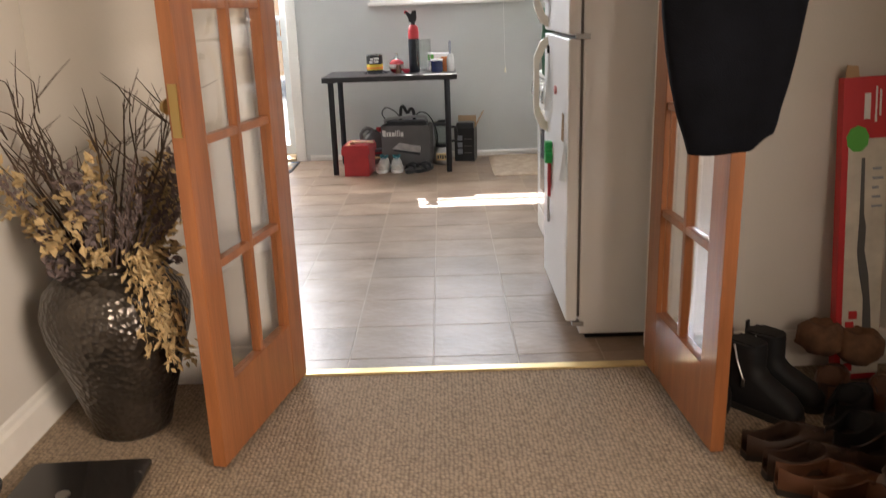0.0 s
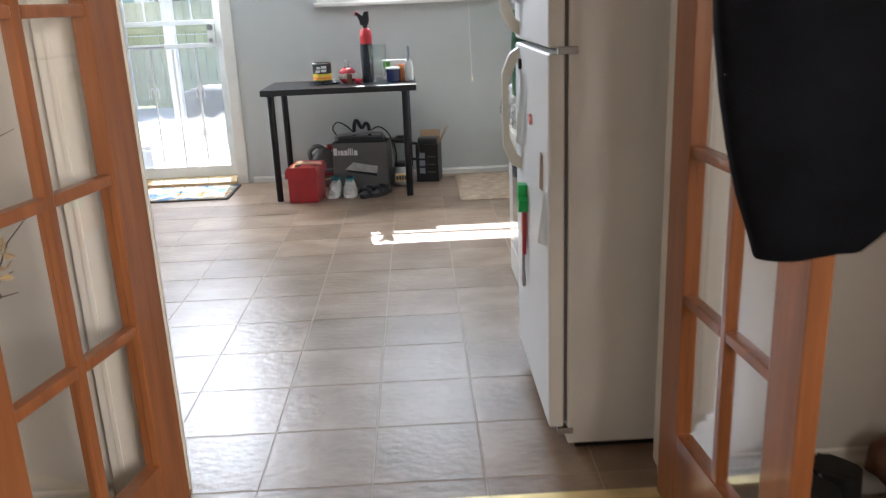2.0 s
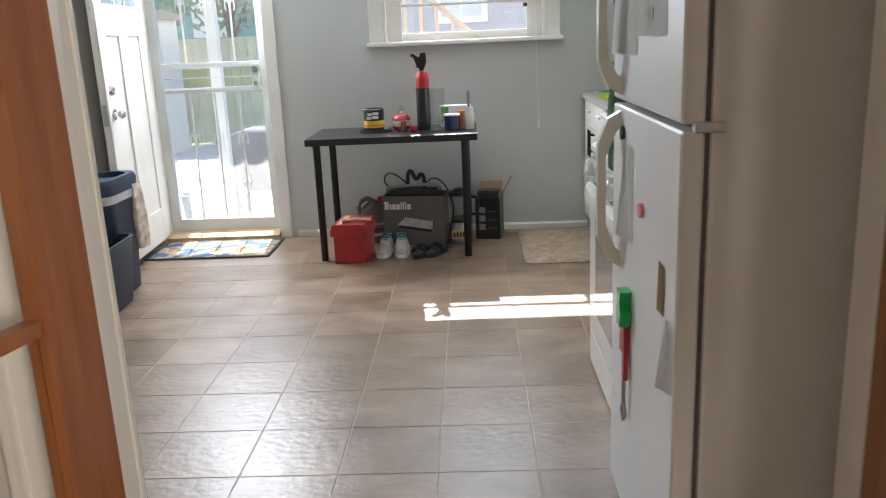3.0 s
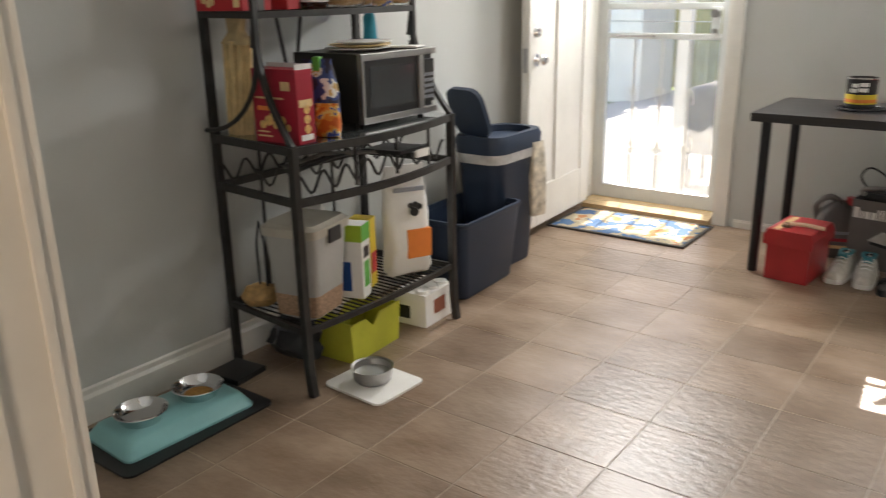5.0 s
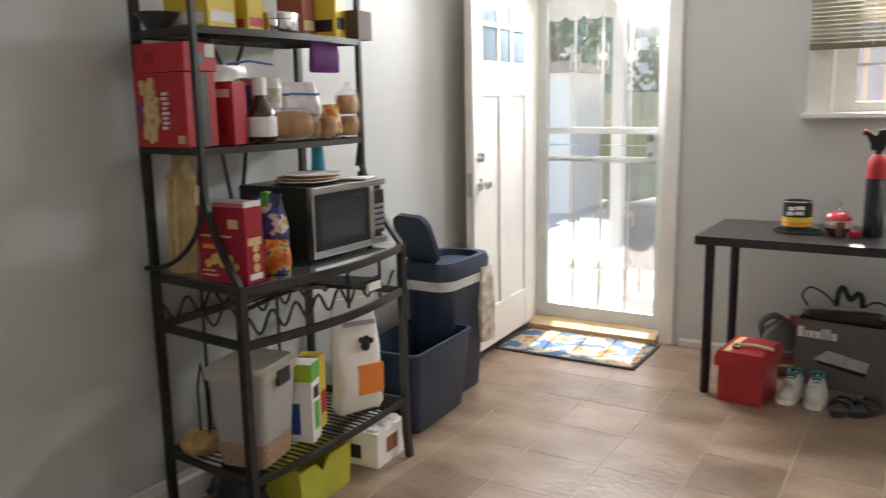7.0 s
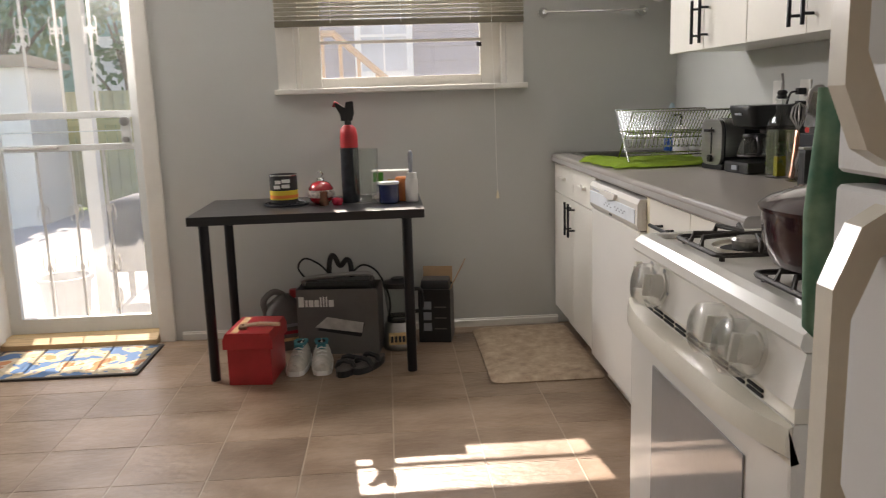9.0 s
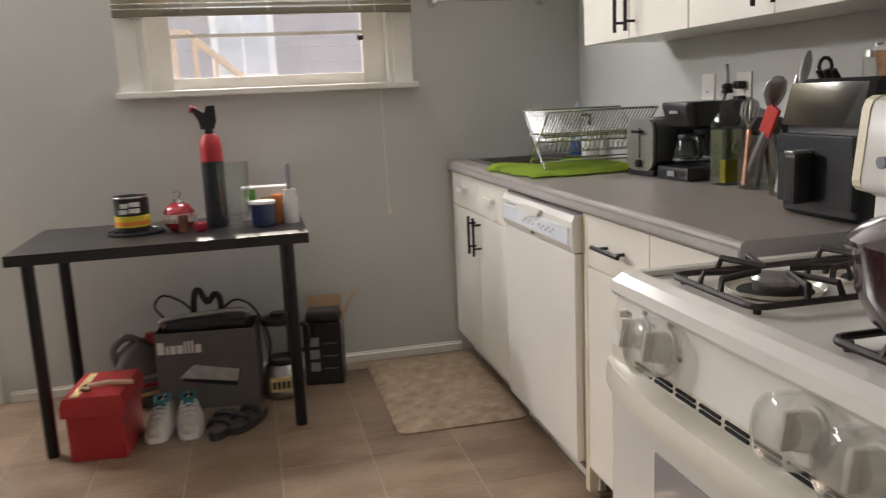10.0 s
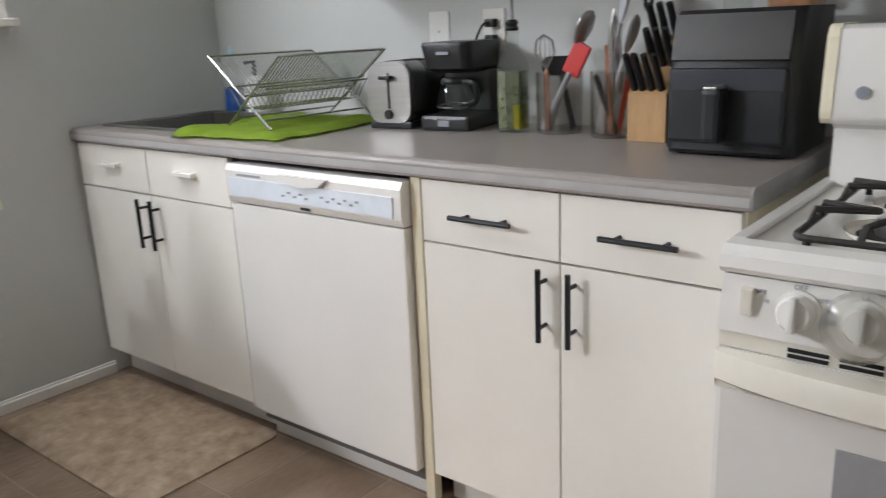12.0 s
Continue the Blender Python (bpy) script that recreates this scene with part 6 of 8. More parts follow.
carton("low white and green carton at the table back", (0.265, 3.93, TT), 0.19, 0.09, 0.13, PAPER, -4, [("f", 0.05, 0.6, 0.3, 0.95, GREENP), ("f", 0.4, 0.4, 0.9, 0.7, CREAM)])

# ---- things under the table ----
tbx = thing("toolbox", "red steel toolbox with tools on its lid", "toolbox", (-0.372, 3.55, 0.0), -6)
part("base", B((-0.095, -0.10, 0, 0.095, 0.16, 0.165), bevel=0.006), REDP, tbx)
part("lid", prism([(-0.108, 0.165), (0.108, 0.165), (0.108, 0.205), (0.095, 0.235), (-0.095, 0.235), (-0.108, 0.205)], "y", -0.112, 0.17), REDP, tbx)
part("decal_stripe", B((-0.075, -0.10, 0.234, -0.045, 0.15, 0.2365)), CREAM, tbx)
wr = thing("wrench", "rusty wrench lying on the red toolbox", "wrench", (-0.375, 3.515, 0.2375), 10)
part("jaw", tube([(-0.02, 0.03, 0.008), (-0.045, 0.02, 0.008), (-0.048, -0.005, 0.008), (-0.02, -0.012, 0.008)], 0.009, 8), mat("rusty_steel", (0.30, 0.20, 0.13), 0.5, 0.7, var=0.4, scale=60), wr)
part("handle", tube([(-0.03, 0.02, 0.01), (0.04, 0.02, 0.012), (0.12, -0.02, 0.012)], [0.008, 0.01, 0.009], 8), mat("tan_grip", (0.62, 0.48, 0.32), 0.6), wr)


def sneaker(place, turn, upper, sole, accent, label, name="sneaker", length=0.27):
    s = thing(name, label, "shoe", place, turn, group="pair of " + name + "s")
    n = 12
    outs, ups = [], []
    for k in range(n + 1):
        f = k / n
        w = (0.034 + 0.014 * math.sin(f * 3.0)) * (1 if 0.05 < f < 0.95 else 0.6)
        y = -length / 2 + f * length
        outs.append([(-w, y, 0.002), (w, y, 0.002), (w * 1.06, y, 0.030 - 0.006 * f), (-w * 1.06, y, 0.030 - 0.006 * f)])
        h = 0.075 if f < 0.35 else 0.075 - 0.05 * ((f - 0.35) / 0.65) ** 0.8
        h = max(h, 0.036)
        ups.append([(w * 0.98 * math.cos(a), y, 0.024 + h * math.sin(a)) for a in (0, 0.5, 1.0, 1.57, 2.14, 2.64, 3.14)])
    part("sole", loft(outs), sole, s, smooth=50)
    part("upper", loft(ups), upper, s, smooth=60)
    part("collar", tube([(0.026 * math.cos(a), -length * 0.27 + 0.05 * math.sin(a), 0.098 + 0.006 * math.cos(a * 2)) for a in (k * 0.524 for k in range(12))], 0.008, 6, closed=True), accent, s)
    # dark disc in place of the shaded inside of the shoe
    part("opening", lathe([(0.025, 0.0), (0.0, -0.006)], 14, at=(0, -length * 0.27, 0.1005)), DARK, s)
    part("tongue", B((-0.02, -length * 0.12, 0.085, 0.02, length * 0.02, 0.108), bevel=0.006), accent, s)
    for k in range(4):
        part("lace", tube([(-0.022, -0.02 + 0.022 * k, 0.098 - 0.010 * k), (0, -0.015 + 0.022 * k, 0.106 - 0.010 * k), (0.022, -0.02 + 0.022 * k, 0.098 - 0.010 * k)], 0.003, 5), PAPER, s)
    return s


SHOEW = mat("white_mesh", (0.60, 0.57, 0.52), 0.8, var=0.15, scale=30)
TEALS = mat("teal_fabric", (0.05, 0.22, 0.26), 0.8, var=0.2)
sneaker((-0.195, 3.66, 0), 176, SHOEW, PAPER, TEALS, "white and teal running shoe under the table")
sneaker((-0.09, 3.655, 0), 184, SHOEW, PAPER, TEALS, "white and teal running shoe under the table")


def sandal(place, turn):
    s = thing("sandal", "black strapped sandal lying under the table", "sandal", place, turn, group="pair of sandals")
    out = [(0.046 * math.sin(t) * (1 + 0.12 * math.cos(t)), 0.125 * math.cos(t)) for t in (k * math.pi / 10 for k in range(20))]
    part("sole", prism(out, "z", 0, 0.028), CHAR, s)
    part("footbed", prism([(x * 0.88, y * 0.92) for x, y in out], "z", 0.028, 0.031), GREYC, s)
    for y, r in ((0.05, 0.05), (-0.02, 0.055)):
        part("strap", tube([(-0.045, y, 0.02), (-0.03, y, 0.05), (0, y + 0.01, 0.06), (0.03, y, 0.05), (0.045, y, 0.02)], 0.012, 6), BLACKP, s)


sandal((0.035, 3.60, 0), 165)
sandal((0.125, 3.62, 0), 150)

bv = thing("appliance_box", "open grey printed sandwich press carton", "box", (-0.01, 3.93, 0.0), -7)
part("wall", B((-0.195, -0.10, 0, 0.195, -0.095, 0.32)), GREYC, bv)
part("wall", B((-0.195, 0.095, 0, 0.195, 0.10, 0.32)), GREYC, bv)
part("wall", B((-0.195, -0.095, 0, -0.19, 0.095, 0.32)), GREYC, bv)
part("wall", B((0.19, -0.095, 0, 0.195, 0.095, 0.32)), GREYC, bv)
part("base", B((-0.19, -0.095, 0, 0.19, 0.095, 0.005)), GREYC, bv)
for x0, x1, h in ((-0.185, -0.158, 0.050), (-0.152, -0.140, 0.034), (-0.135, -0.113, 0.034), (-0.108, -0.086, 0.034), (-0.081, -0.073, 0.048), (-0.067, -0.059, 0.050), (-0.053, -0.045, 0.050), (-0.039, -0.015, 0.034)):
    part("logo_bar", B((x0, -0.1015, 0.235, x1, -0.0995, 0.235 + h)), PAPER, bv)
pr_ = part("press_picture", prism([(-0.10, 0.12), (0.11, 0.085), (0.13, 0.15), (-0.06, 0.17)], "y", -0.1015, -0.0995), BLACKP, bv)
part("press_lid_picture", prism([(-0.11, 0.135), (0.115, 0.105), (0.125, 0.155), (-0.05, 0.185)], "y", -0.1025, -0.1005), mat("silver_print", (0.50, 0.48, 0.46), 0.4, var=0.2, scale=20), pr_)
ap = thing("sandwich_press", "black and steel sandwich press standing in carton", "appliance", (-0.01, 3.93, 0.006), -7)
part("body", B((-0.165, -0.07, 0.10, 0.165, 0.07, 0.345), bevel=0.02), BLACKP, ap)
part("steel_edge", tube(bend([(-0.16, -0.06, 0.33), (-0.14, -0.075, 0.365), (0.14, -0.075, 0.385), (0.165, -0.06, 0.35)]), 0.011, 8), STEEL, ap)
part("handle", tube(bend([(-0.06, 0.04, 0.34), (-0.05, 0.04, 0.43), (-0.03, 0.04, 0.45), (0.0, 0.04, 0.40), (0.03, 0.04, 0.43), (0.05, 0.04, 0.41), (0.055, 0.04, 0.34)]), 0.013, 8), BLACKP, ap)
part("cable", tube(bend([(-0.16, 0.02, 0.33), (-0.20, 0.0, 0.40), (-0.16, -0.02, 0.45), (-0.10, 0.0, 0.42), (-0.06, 0.03, 0.37)]), 0.005, 6), BLACKP, ap)
part("cable", tube(bend([(0.05, 0.03, 0.36), (0.12, 0.0, 0.41), (0.19, 0.02, 0.36), (0.24, 0.02, 0.22), (0.22, 0.0, 0.08), (0.225, 0.02, 0.0)]), 0.005, 6), BLACKP, ap)
jg = thing("oil_jug", "dark grey oil jug with a red cap", "jug", (-0.29, 3.98, 0.0), 20)
rings = [[(x, y, z) for x, y in rounded(-w, -d, w, d, 0.03, 4)] for z, w, d in ((0, 0.10, 0.055), (0.01, 0.105, 0.06), (0.16, 0.105, 0.06), (0.22, 0.085, 0.055), (0.26, 0.04, 0.035), (0.275, 0.025, 0.025))]
part("jug", loft(rings), GREYC, jg, smooth=40)
part("handle", tube(bend([(-0.09, 0, 0.18), (-0.10, 0, 0.25), (-0.05, 0, 0.29), (0.0, 0, 0.27)]), 0.016, 8), GREYC, jg)
part("cap", cyl((0.05, 0, 0.255), (0.05, 0, 0.292), 0.024, 0.022, 16), REDP, jg)
for k in range(3):
    part("label_bar", B((-0.07, -0.062, 0.05 + k * 0.035, 0.07, -0.0595, 0.065 + k * 0.035)), (CREAM, DRED, GREYI)[k], jg)
bd = thing("blender", "steel based blender with a glass jug", "blender", (0.272, 3.90, 0.0))
part("base", lathe([(0, 0), (0.078, 0), (0.085, 0.012), (0.082, 0.03), (0.072, 0.12), (0.06, 0.135), (0, 0.136)], 28), STEEL, bd, smooth=40)
part("control_plate", B((-0.055, -0.088, 0.035, 0.055, -0.070, 0.095), bevel=0.01), CREAM, bd)
for k in range(5):
    part("button", B((-0.045 + k * 0.019, -0.091, 0.05, -0.033 + k * 0.019, -0.087, 0.08)), CHAR, bd)
part("jug", lathe([(0.052, 0.136), (0.055, 0.16), (0.072, 0.31), (0.070, 0.31), (0.052, 0.162), (0, 0.16)], 28), CLEAR, bd, smooth=40)
part("jug_collar", lathe([(0.058, 0.134), (0.06, 0.15), (0.056, 0.16)], 28), BLACKP, bd)
part("lid", lathe([(0.074, 0.308), (0.075, 0.33), (0.04, 0.338), (0.03, 0.35), (0, 0.351)], 28), BLACKP, bd, smooth=40)
part("jug_handle", tube(bend([(0.07, 0.0, 0.29), (0.11, 0, 0.28), (0.11, 0, 0.19), (0.062, 0, 0.175)]), 0.010, 8), BLACKP, bd)
bx = thing("black_appliance_box", "open black appliance carton with a raised flap", "box", (0.463, 4.03, 0.0), -10)
part("wall", B((-0.08, -0.09, 0, 0.08, -0.085, 0.27)), BLACKP, bx)
part("wall", B((-0.08, 0.085, 0, 0.08, 0.09, 0.27)), BLACKP, bx)
part("wall", B((-0.08, -0.085, 0, -0.075, 0.085, 0.27)), BLACKP, bx)
part("wall", B((0.075, -0.085, 0, 0.08, 0.085, 0.27)), BLACKP, bx)
part("base", B((-0.075, -0.085, 0, 0.075, 0.085, 0.005)), BLACKP, bx)
fl = part("flap", B((0, -0.085, 0, 0.003, 0.085, 0.14)), CARD, bx, "brown inside of a raised carton flap")
fl.matrix_local = pose(0.078, 0, 0.27, 0, 28, 0)
fl = part("flap", B((-0.075, 0, 0, 0.075, 0.003, 0.08)), CARD, bx, "brown inside of a raised carton flap")
fl.matrix_local = pose(0, 0.088, 0.27, -8, 0, 0)
for k, z in enumerate((0.06, 0.115, 0.17)):
    part("picture", B((-0.055, -0.0915, z, -0.015, -0.0895, z + 0.04)), GREYI, bx)
    part("text_bar", B((0.0, -0.0915, z + 0.008, 0.06, -0.0895, z + 0.014)), GREYC, bx)
part("content", B((-0.07, -0.06, 0.01, 0.07, 0.06, 0.31), bevel=0.015), CHAR, bx)

# ---- anti-fatigue mat ----
MAT2 = mat("mottled_foam_mat", (0.33, 0.225, 0.145), 0.7, var=0.22, scale=22, bump=0.3, bscale=70, fine=0.15, color2=(0.43, 0.325, 0.225))
rings = [[(x, y, z) for x, y in rounded(-w, -d, w, d, 0.04, 4)] for z, w, d in ((0, 0.247, 0.412), (0.006, 0.247, 0.412), (0.018, 0.222, 0.387), (0.02, 0.207, 0.372))]
single("kitchen_mat", loft(rings), MAT2, "mottled beige cushioned mat before the sink", "mat", (0.897, 3.712, 0.0), 0, smooth=50)

# ---- towel rod on the wall ----
tr = thing("towel_rod", "thin chrome towel rod on the wall", "towel rail", (0, Y1, 1.600))
part("rod", cyl((1.05, -0.05, 0), (1.555, -0.05, 0), 0.006, seg=10), CHROME, tr)
for x in (1.05, 1.555):
    q = part("bracket", lathe([(0, 0.055), (0.012, 0.053), (0.014, 0.04), (0.02, 0.012), (0.026, 0.006), (0.026, 0), (0, 0)], 20), CHROME, tr, smooth=40)
    q.matrix_local = pose(x, -0.001, 0, 90, 0, 0)

# ---- things on the counter ----
CT = 0.901


def wall_plate(y, kind):
    o = thing("outlet" if kind == "outlet" else "switch_plate", "cream wall outlet with two black plugs" if kind == "outlet" else "white blank cover plate on the wall", "wall plate", (XR, y, 1.165))
    part("plate", B((-0.006, -0.038, -0.06, 0.0, 0.038, 0.06), bevel=0.003), WHITEP if kind != "outlet" else TRIM, o)
    if kind == "outlet":
        for z in (0.02, -0.025):
            part("plug", B((-0.035, -0.014, z - 0.012, -0.006, 0.014, z + 0.012), bevel=0.005), BLACKP, o)
            part("cord", tube(bend([(-0.034, 0, z), (-0.055, 0.01, z - 0.01), (-0.05, 0.045, z - 0.08), (-0.03, 0.05, z - 0.17), (-0.04, 0.06, -0.25)]), 0.004, 6), BLACKP, o)
    else:
        part("screw", cyl((-0.008, 0, 0), (-0.006, 0, 0), 0.004, seg=8), STEEL, o)


wall_plate(3.092, "plate")
wall_plate(2.888, "outlet")

# towel under the dish rack
bm = bmesh.new()
nx, ny = 18, 26
grid = []
for i in range(nx + 1):
    row = []
    for j in range(ny + 1):
        x, y = i / nx * 0.50, j / ny * 0.44
        e = 0.045 * noise.noise(Vector((x * 9, y * 9, 3)))
        z = 0.006 + 0.008 * (1 + noise.noise(Vector((x * 20, y * 14, 0)))) + 0.018 * max(0, noise.noise(Vector((x * 7, y * 7, 5))))
        if i in (0, nx) or j in (0, ny):
            z = 0.003
        row.append(bm.verts.new((x + e, y + e, z)))
    grid.append(row)
for i in range(nx):
    for j in range(ny):
        bm.faces.new((grid[i][j], grid[i + 1][j], grid[i + 1][j + 1], grid[i][j + 1]))
bmesh.ops.solidify(bm, geom=bm.faces[:], thickness=0.003)
single("towel", bm, LIME, "lime green towel spread under the dish rack", "towel", (1.130, 3.185, CT + 0.003), 4, smooth=60)

# folding dish rack: two crossed frames of wires
WIRE = mat("steel_wire", (0.52, 0.52, 0.50), 0.25, 1.0)
dr_ = thing("dish_rack", "folding chrome wire dish rack", "dish rack", (1.240, 3.425, CT + 0.016), -95)
RL = 0.39


def side(x0, z0, x1, z1):
    d = Vector((x1 - x0, 0, z1 - z0))
    part("frame", tube([(x0, 0, z0), (x1, 0, z1), (x1, RL, z1), (x0, RL, z0)], 0.004, 8), WIRE, dr_)
    part("foot_bar", cyl((x0 + d.x * 0.12, 0, z0 + d.z * 0.12), (x0 + d.x * 0.12, RL, z0 + d.z * 0.12), 0.003, seg=6), WIRE, dr_)
    for f in (0.45, 0.58):
        part("cross_bar", cyl((x0 + d.x * f, 0, z0 + d.z * f), (x0 + d.x * f, RL, z0 + d.z * f), 0.003, seg=6), WIRE, dr_)
    for k in range(1, 32):
        y = RL * k / 32
        part("wire", cyl((x0 + d.x * 0.45, y, z0 + d.z * 0.45), (x1, y, z1), 0.0018, seg=5), WIRE, dr_)


side(-0.11, 0.0, 0.18, 0.205)
side(0.11, 0.0, -0.18, 0.205)
bmw = cyl((-0.10, 0, 0.115), (-0.10, RL, 0.115), 0.003, seg=6)
part("lower_tray_bar", bmw, WIRE, dr_)
part("lower_tray_bar", cyl((0.10, 0, 0.115), (0.10, RL, 0.115), 0.003, seg=6), WIRE, dr_)
for k in range(1, 22):
    y = RL * k / 22
    part("wire", tube([(-0.12, y, 0.13), (-0.06, y, 0.055), (0.06, y, 0.055), (0.12, y, 0.13)], 0.0017, 5), WIRE, dr_)
# bottles behind the sink
db = thing("dish_soap_bottle", "clear dish soap bottle with blue soap", "bottle", (1.66, 4.03, CT))
part("soap", lathe([(0, 0), (0.034, 0), (0.036, 0.01), (0.034, 0.095), (0, 0.095)], 20), BLUEP, db, smooth=40)
part("bottle", lathe([(0.037, 0.0), (0.038, 0.01), (0.036, 0.12), (0.022, 0.17), (0.013, 0.19), (0.013, 0.20), (0, 0.20)], 20), CLEAR, db, smooth=40)
part("cap", lathe([(0.014, 0.2), (0.014, 0.22), (0.006, 0.24), (0, 0.24)], 14), mat("pale_blue_cap", (0.45, 0.6, 0.65), 0.4), db)
hb = thing("hand_soap", "white pump soap bottle beside the sink", "bottle", (1.66, 3.90, CT))
part("bottle", lathe([(0, 0), (0.035, 0), (0.037, 0.005), (0.037, 0.11), (0.02, 0.135), (0, 0.136)], 22), PAPER, hb, smooth=40)
part("pump", tube([(0, 0, 0.13), (0, 0, 0.185), (-0.04, 0, 0.182)], 0.007, 8), BLACKP, hb)

# toaster
to = thing("toaster", "brushed steel and black two-slice toaster", "toaster", (1.600, 3.10, CT), 8)
part("shell", prism(rounded(-0.085, 0.012, 0.085, 0.195, 0.045, 5), "x", -0.11, 0.11), BLACKP, to, smooth=40)
part("end_plate", prism(rounded(-0.086, 0.018, 0.086, 0.196, 0.045, 5), "x", -0.122, -0.1105), STEEL, to, smooth=40)
part("end_plate", prism(rounded(-0.086, 0.018, 0.086, 0.196, 0.045, 5), "x", 0.1105, 0.122), STEEL, to, smooth=40)
part("base", B((-0.12, -0.085, 0.0, 0.12, 0.085, 0.022), bevel=0.006), BLACKP, to)
part("steel_wrap", prism(rounded(-0.0875, 0.022, 0.0875, 0.197, 0.045, 5), "x", -0.105, -0.03), STEEL, to, smooth=40)
# dark strip painted in for the shaded lever slot
part("lever_slot", B((-0.1235, -0.004, 0.06, -0.1215, 0.004, 0.165)), DARK, to)
part("lever", B((-0.145, -0.022, 0.147, -0.1225, 0.022, 0.158), bevel=0.003), BLACKP, to)
part("dial", cyl((-0.133, 0.0, 0.043), (-0.122, 0.0, 0.043), 0.014, seg=18), BLACKP, to)
# dark blocks stand in for the shade in the bread slots
part("slot", B((-0.08, -0.045, 0.190, 0.08, -0.015, 0.1975), (-0.08, 0.015, 0.190, 0.08, 0.045, 0.1975)), DARK, to)
for o in to.children:
    o.data.transform(Matrix.Diagonal((1.0, 0.84, 0.96, 1)))

# coffee maker
cm_ = thing("coffee_maker", "black drip coffee maker with a glass carafe", "coffee maker", (1.612, 2.912, CT), 8)
part("base", B((-0.12, -0.085, 0, 0.10, 0.085, 0.05), bevel=0.012), BLACKP, cm_)
part("tower", B((0.02, -0.083, 0.05, 0.10, 0.083, 0.19), bevel=0.006), BLACKP, cm_)
part("brew_head", loft([[(x, y, z) for x, y in rounded(-w, -d, 0.10, d, 0.03, 4)] for z, w, d in ((0.185, 0.07, 0.07), (0.20, 0.10, 0.082), (0.275, 0.115, 0.088), (0.285, 0.112, 0.086))]), BLACKP, cm_, smooth=30)
part("carafe", lathe([(0.045, 0.052), (0.058, 0.065), (0.062, 0.095), (0.05, 0.135), (0.042, 0.15), (0.040, 0.148), (0.048, 0.132), (0.059, 0.095), (0.055, 0.067), (0, 0.056)], 28, at=(-0.045, 0, 0)), CLEAR, cm_, smooth=50)
part("carafe_band", lathe([(0.043, 0.148), (0.045, 0.156), (0.043, 0.165), (0, 0.168)], 28, at=(-0.045, 0, 0)), BLACKP, cm_)
part("carafe_handle", tube(bend([(-0.065, -0.04, 0.155), (-0.08, -0.085, 0.15), (-0.075, -0.09, 0.10), (-0.062, -0.055, 0.08)]), 0.009, 8), BLACKP, cm_)
# thin steel ring added as a glint on the carafe glass
part("carafe_shine_band", lathe([(0.0595, 0.072), (0.0615, 0.078)], 28, at=(-0.045, 0, 0)), STEEL, cm_)
part("switch", B((-0.125, -0.02, 0.015, -0.118, 0.02, 0.035), bevel=0.002), GREYI, cm_)
cmz = 0.84
part("badge", B((-0.1165, -0.022, 0.245, -0.113, 0.022, 0.255)), GREYI, cm_)

for o in cm_.children:
    o.data.transform(Matrix.Diagonal((1, 0.9, cmz, 1)))

# oil bottle
ob_ = thing("oil_bottle", "square glass oil bottle with herbs and pourer", "bottle", (1.565, 2.712, CT), 10)
part("bottle", loft([[(x, y, z) for x, y in rounded(-w, -w, w, w, w * 0.35, 3)] for z, w in ((0, 0.033), (0.005, 0.036), (0.17, 0.036), (0.19, 0.03), (0.215, 0.014), (0.255, 0.013), (0.258, 0.016), (0.265, 0.016))]), CLEAR, ob_, smooth=30)
part("oil", B((-0.031, -0.031, 0.008, 0.031, 0.031, 0.16), bevel=0.006), mat("pale_oil", (0.62, 0.66, 0.42), 0.05, trans=0.9, ior=1.2), ob_)
part("oil_layer", B((-0.0315, -0.0315, 0.007, 0.0315, -0.0115, 0.075), bevel=0.004), mat("yellow_oil", (0.62, 0.55, 0.03), 0.1, trans=0.6), ob_)
rnd = random.Random(5)
bm = bmesh.new()
for k in range(120):
    c = Vector((rnd.uniform(-0.026, 0.026), rnd.uniform(-0.0325, -0.0315) if k % 2 else rnd.uniform(-0.028, 0.028), rnd.uniform(0.03, 0.12)))
    u = Vector((rnd.gauss(0, 1), rnd.gauss(0, 0.3), rnd.gauss(0, 1))).normalized() * 0.008
    w = u.orthogonal().normalized() * 0.004
    bm.faces.new([bm.verts.new(c + u), bm.verts.new(c + w), bm.verts.new(c - u), bm.verts.new(c - w)])
part("herbs", bm, mat("herb_green", (0.06, 0.13, 0.03), 0.6), ob_)
part("stopper", lathe([(0.014, 0.262), (0.018, 0.268), (0.014, 0.275), (0.018, 0.282), (0.012, 0.29), (0, 0.291)], 14), BLACKP, ob_)
part("spout", tube([(0, 0, 0.285), (0.0, 0, 0.32), (-0.004, 0, 0.345)], [0.006, 0.004, 0.005], 8), STEEL, ob_)

SMOKE = glass("smoky_beaker", (0.90, 0.89, 0.88))


def utensil(parent, name, p0, p1, r, m, head=None, hm=None):
    part(name, tube([p0, p1], [r * 1.2, r], 8), m, parent)
    if head:
        d = (Vector(p1) - Vector(p0)).normalized()
        hd = part("head", lathe(head, 18), hm or m, parent, smooth=50)
        q = d.to_track_quat("Z", "Y").to_matrix().to_4x4()
        q.translation = Vector(p1)
        hd.matrix_local = q @ Matrix.Diagonal((1, 0.35, 1, 1))


def beaker(place, r, h):
    b = thing("utensil_jar", "clear jar holding kitchen utensils", "utensil jar", place, group="jars of utensils")
    part("jar", lathe([(0, 0), (r * 0.92, 0), (r * 0.95, 0.004), (r, h), (r - 0.003, h), (r * 0.91, 0.008), (0, 0.007)], 30), SMOKE, b, smooth=40)
    return b


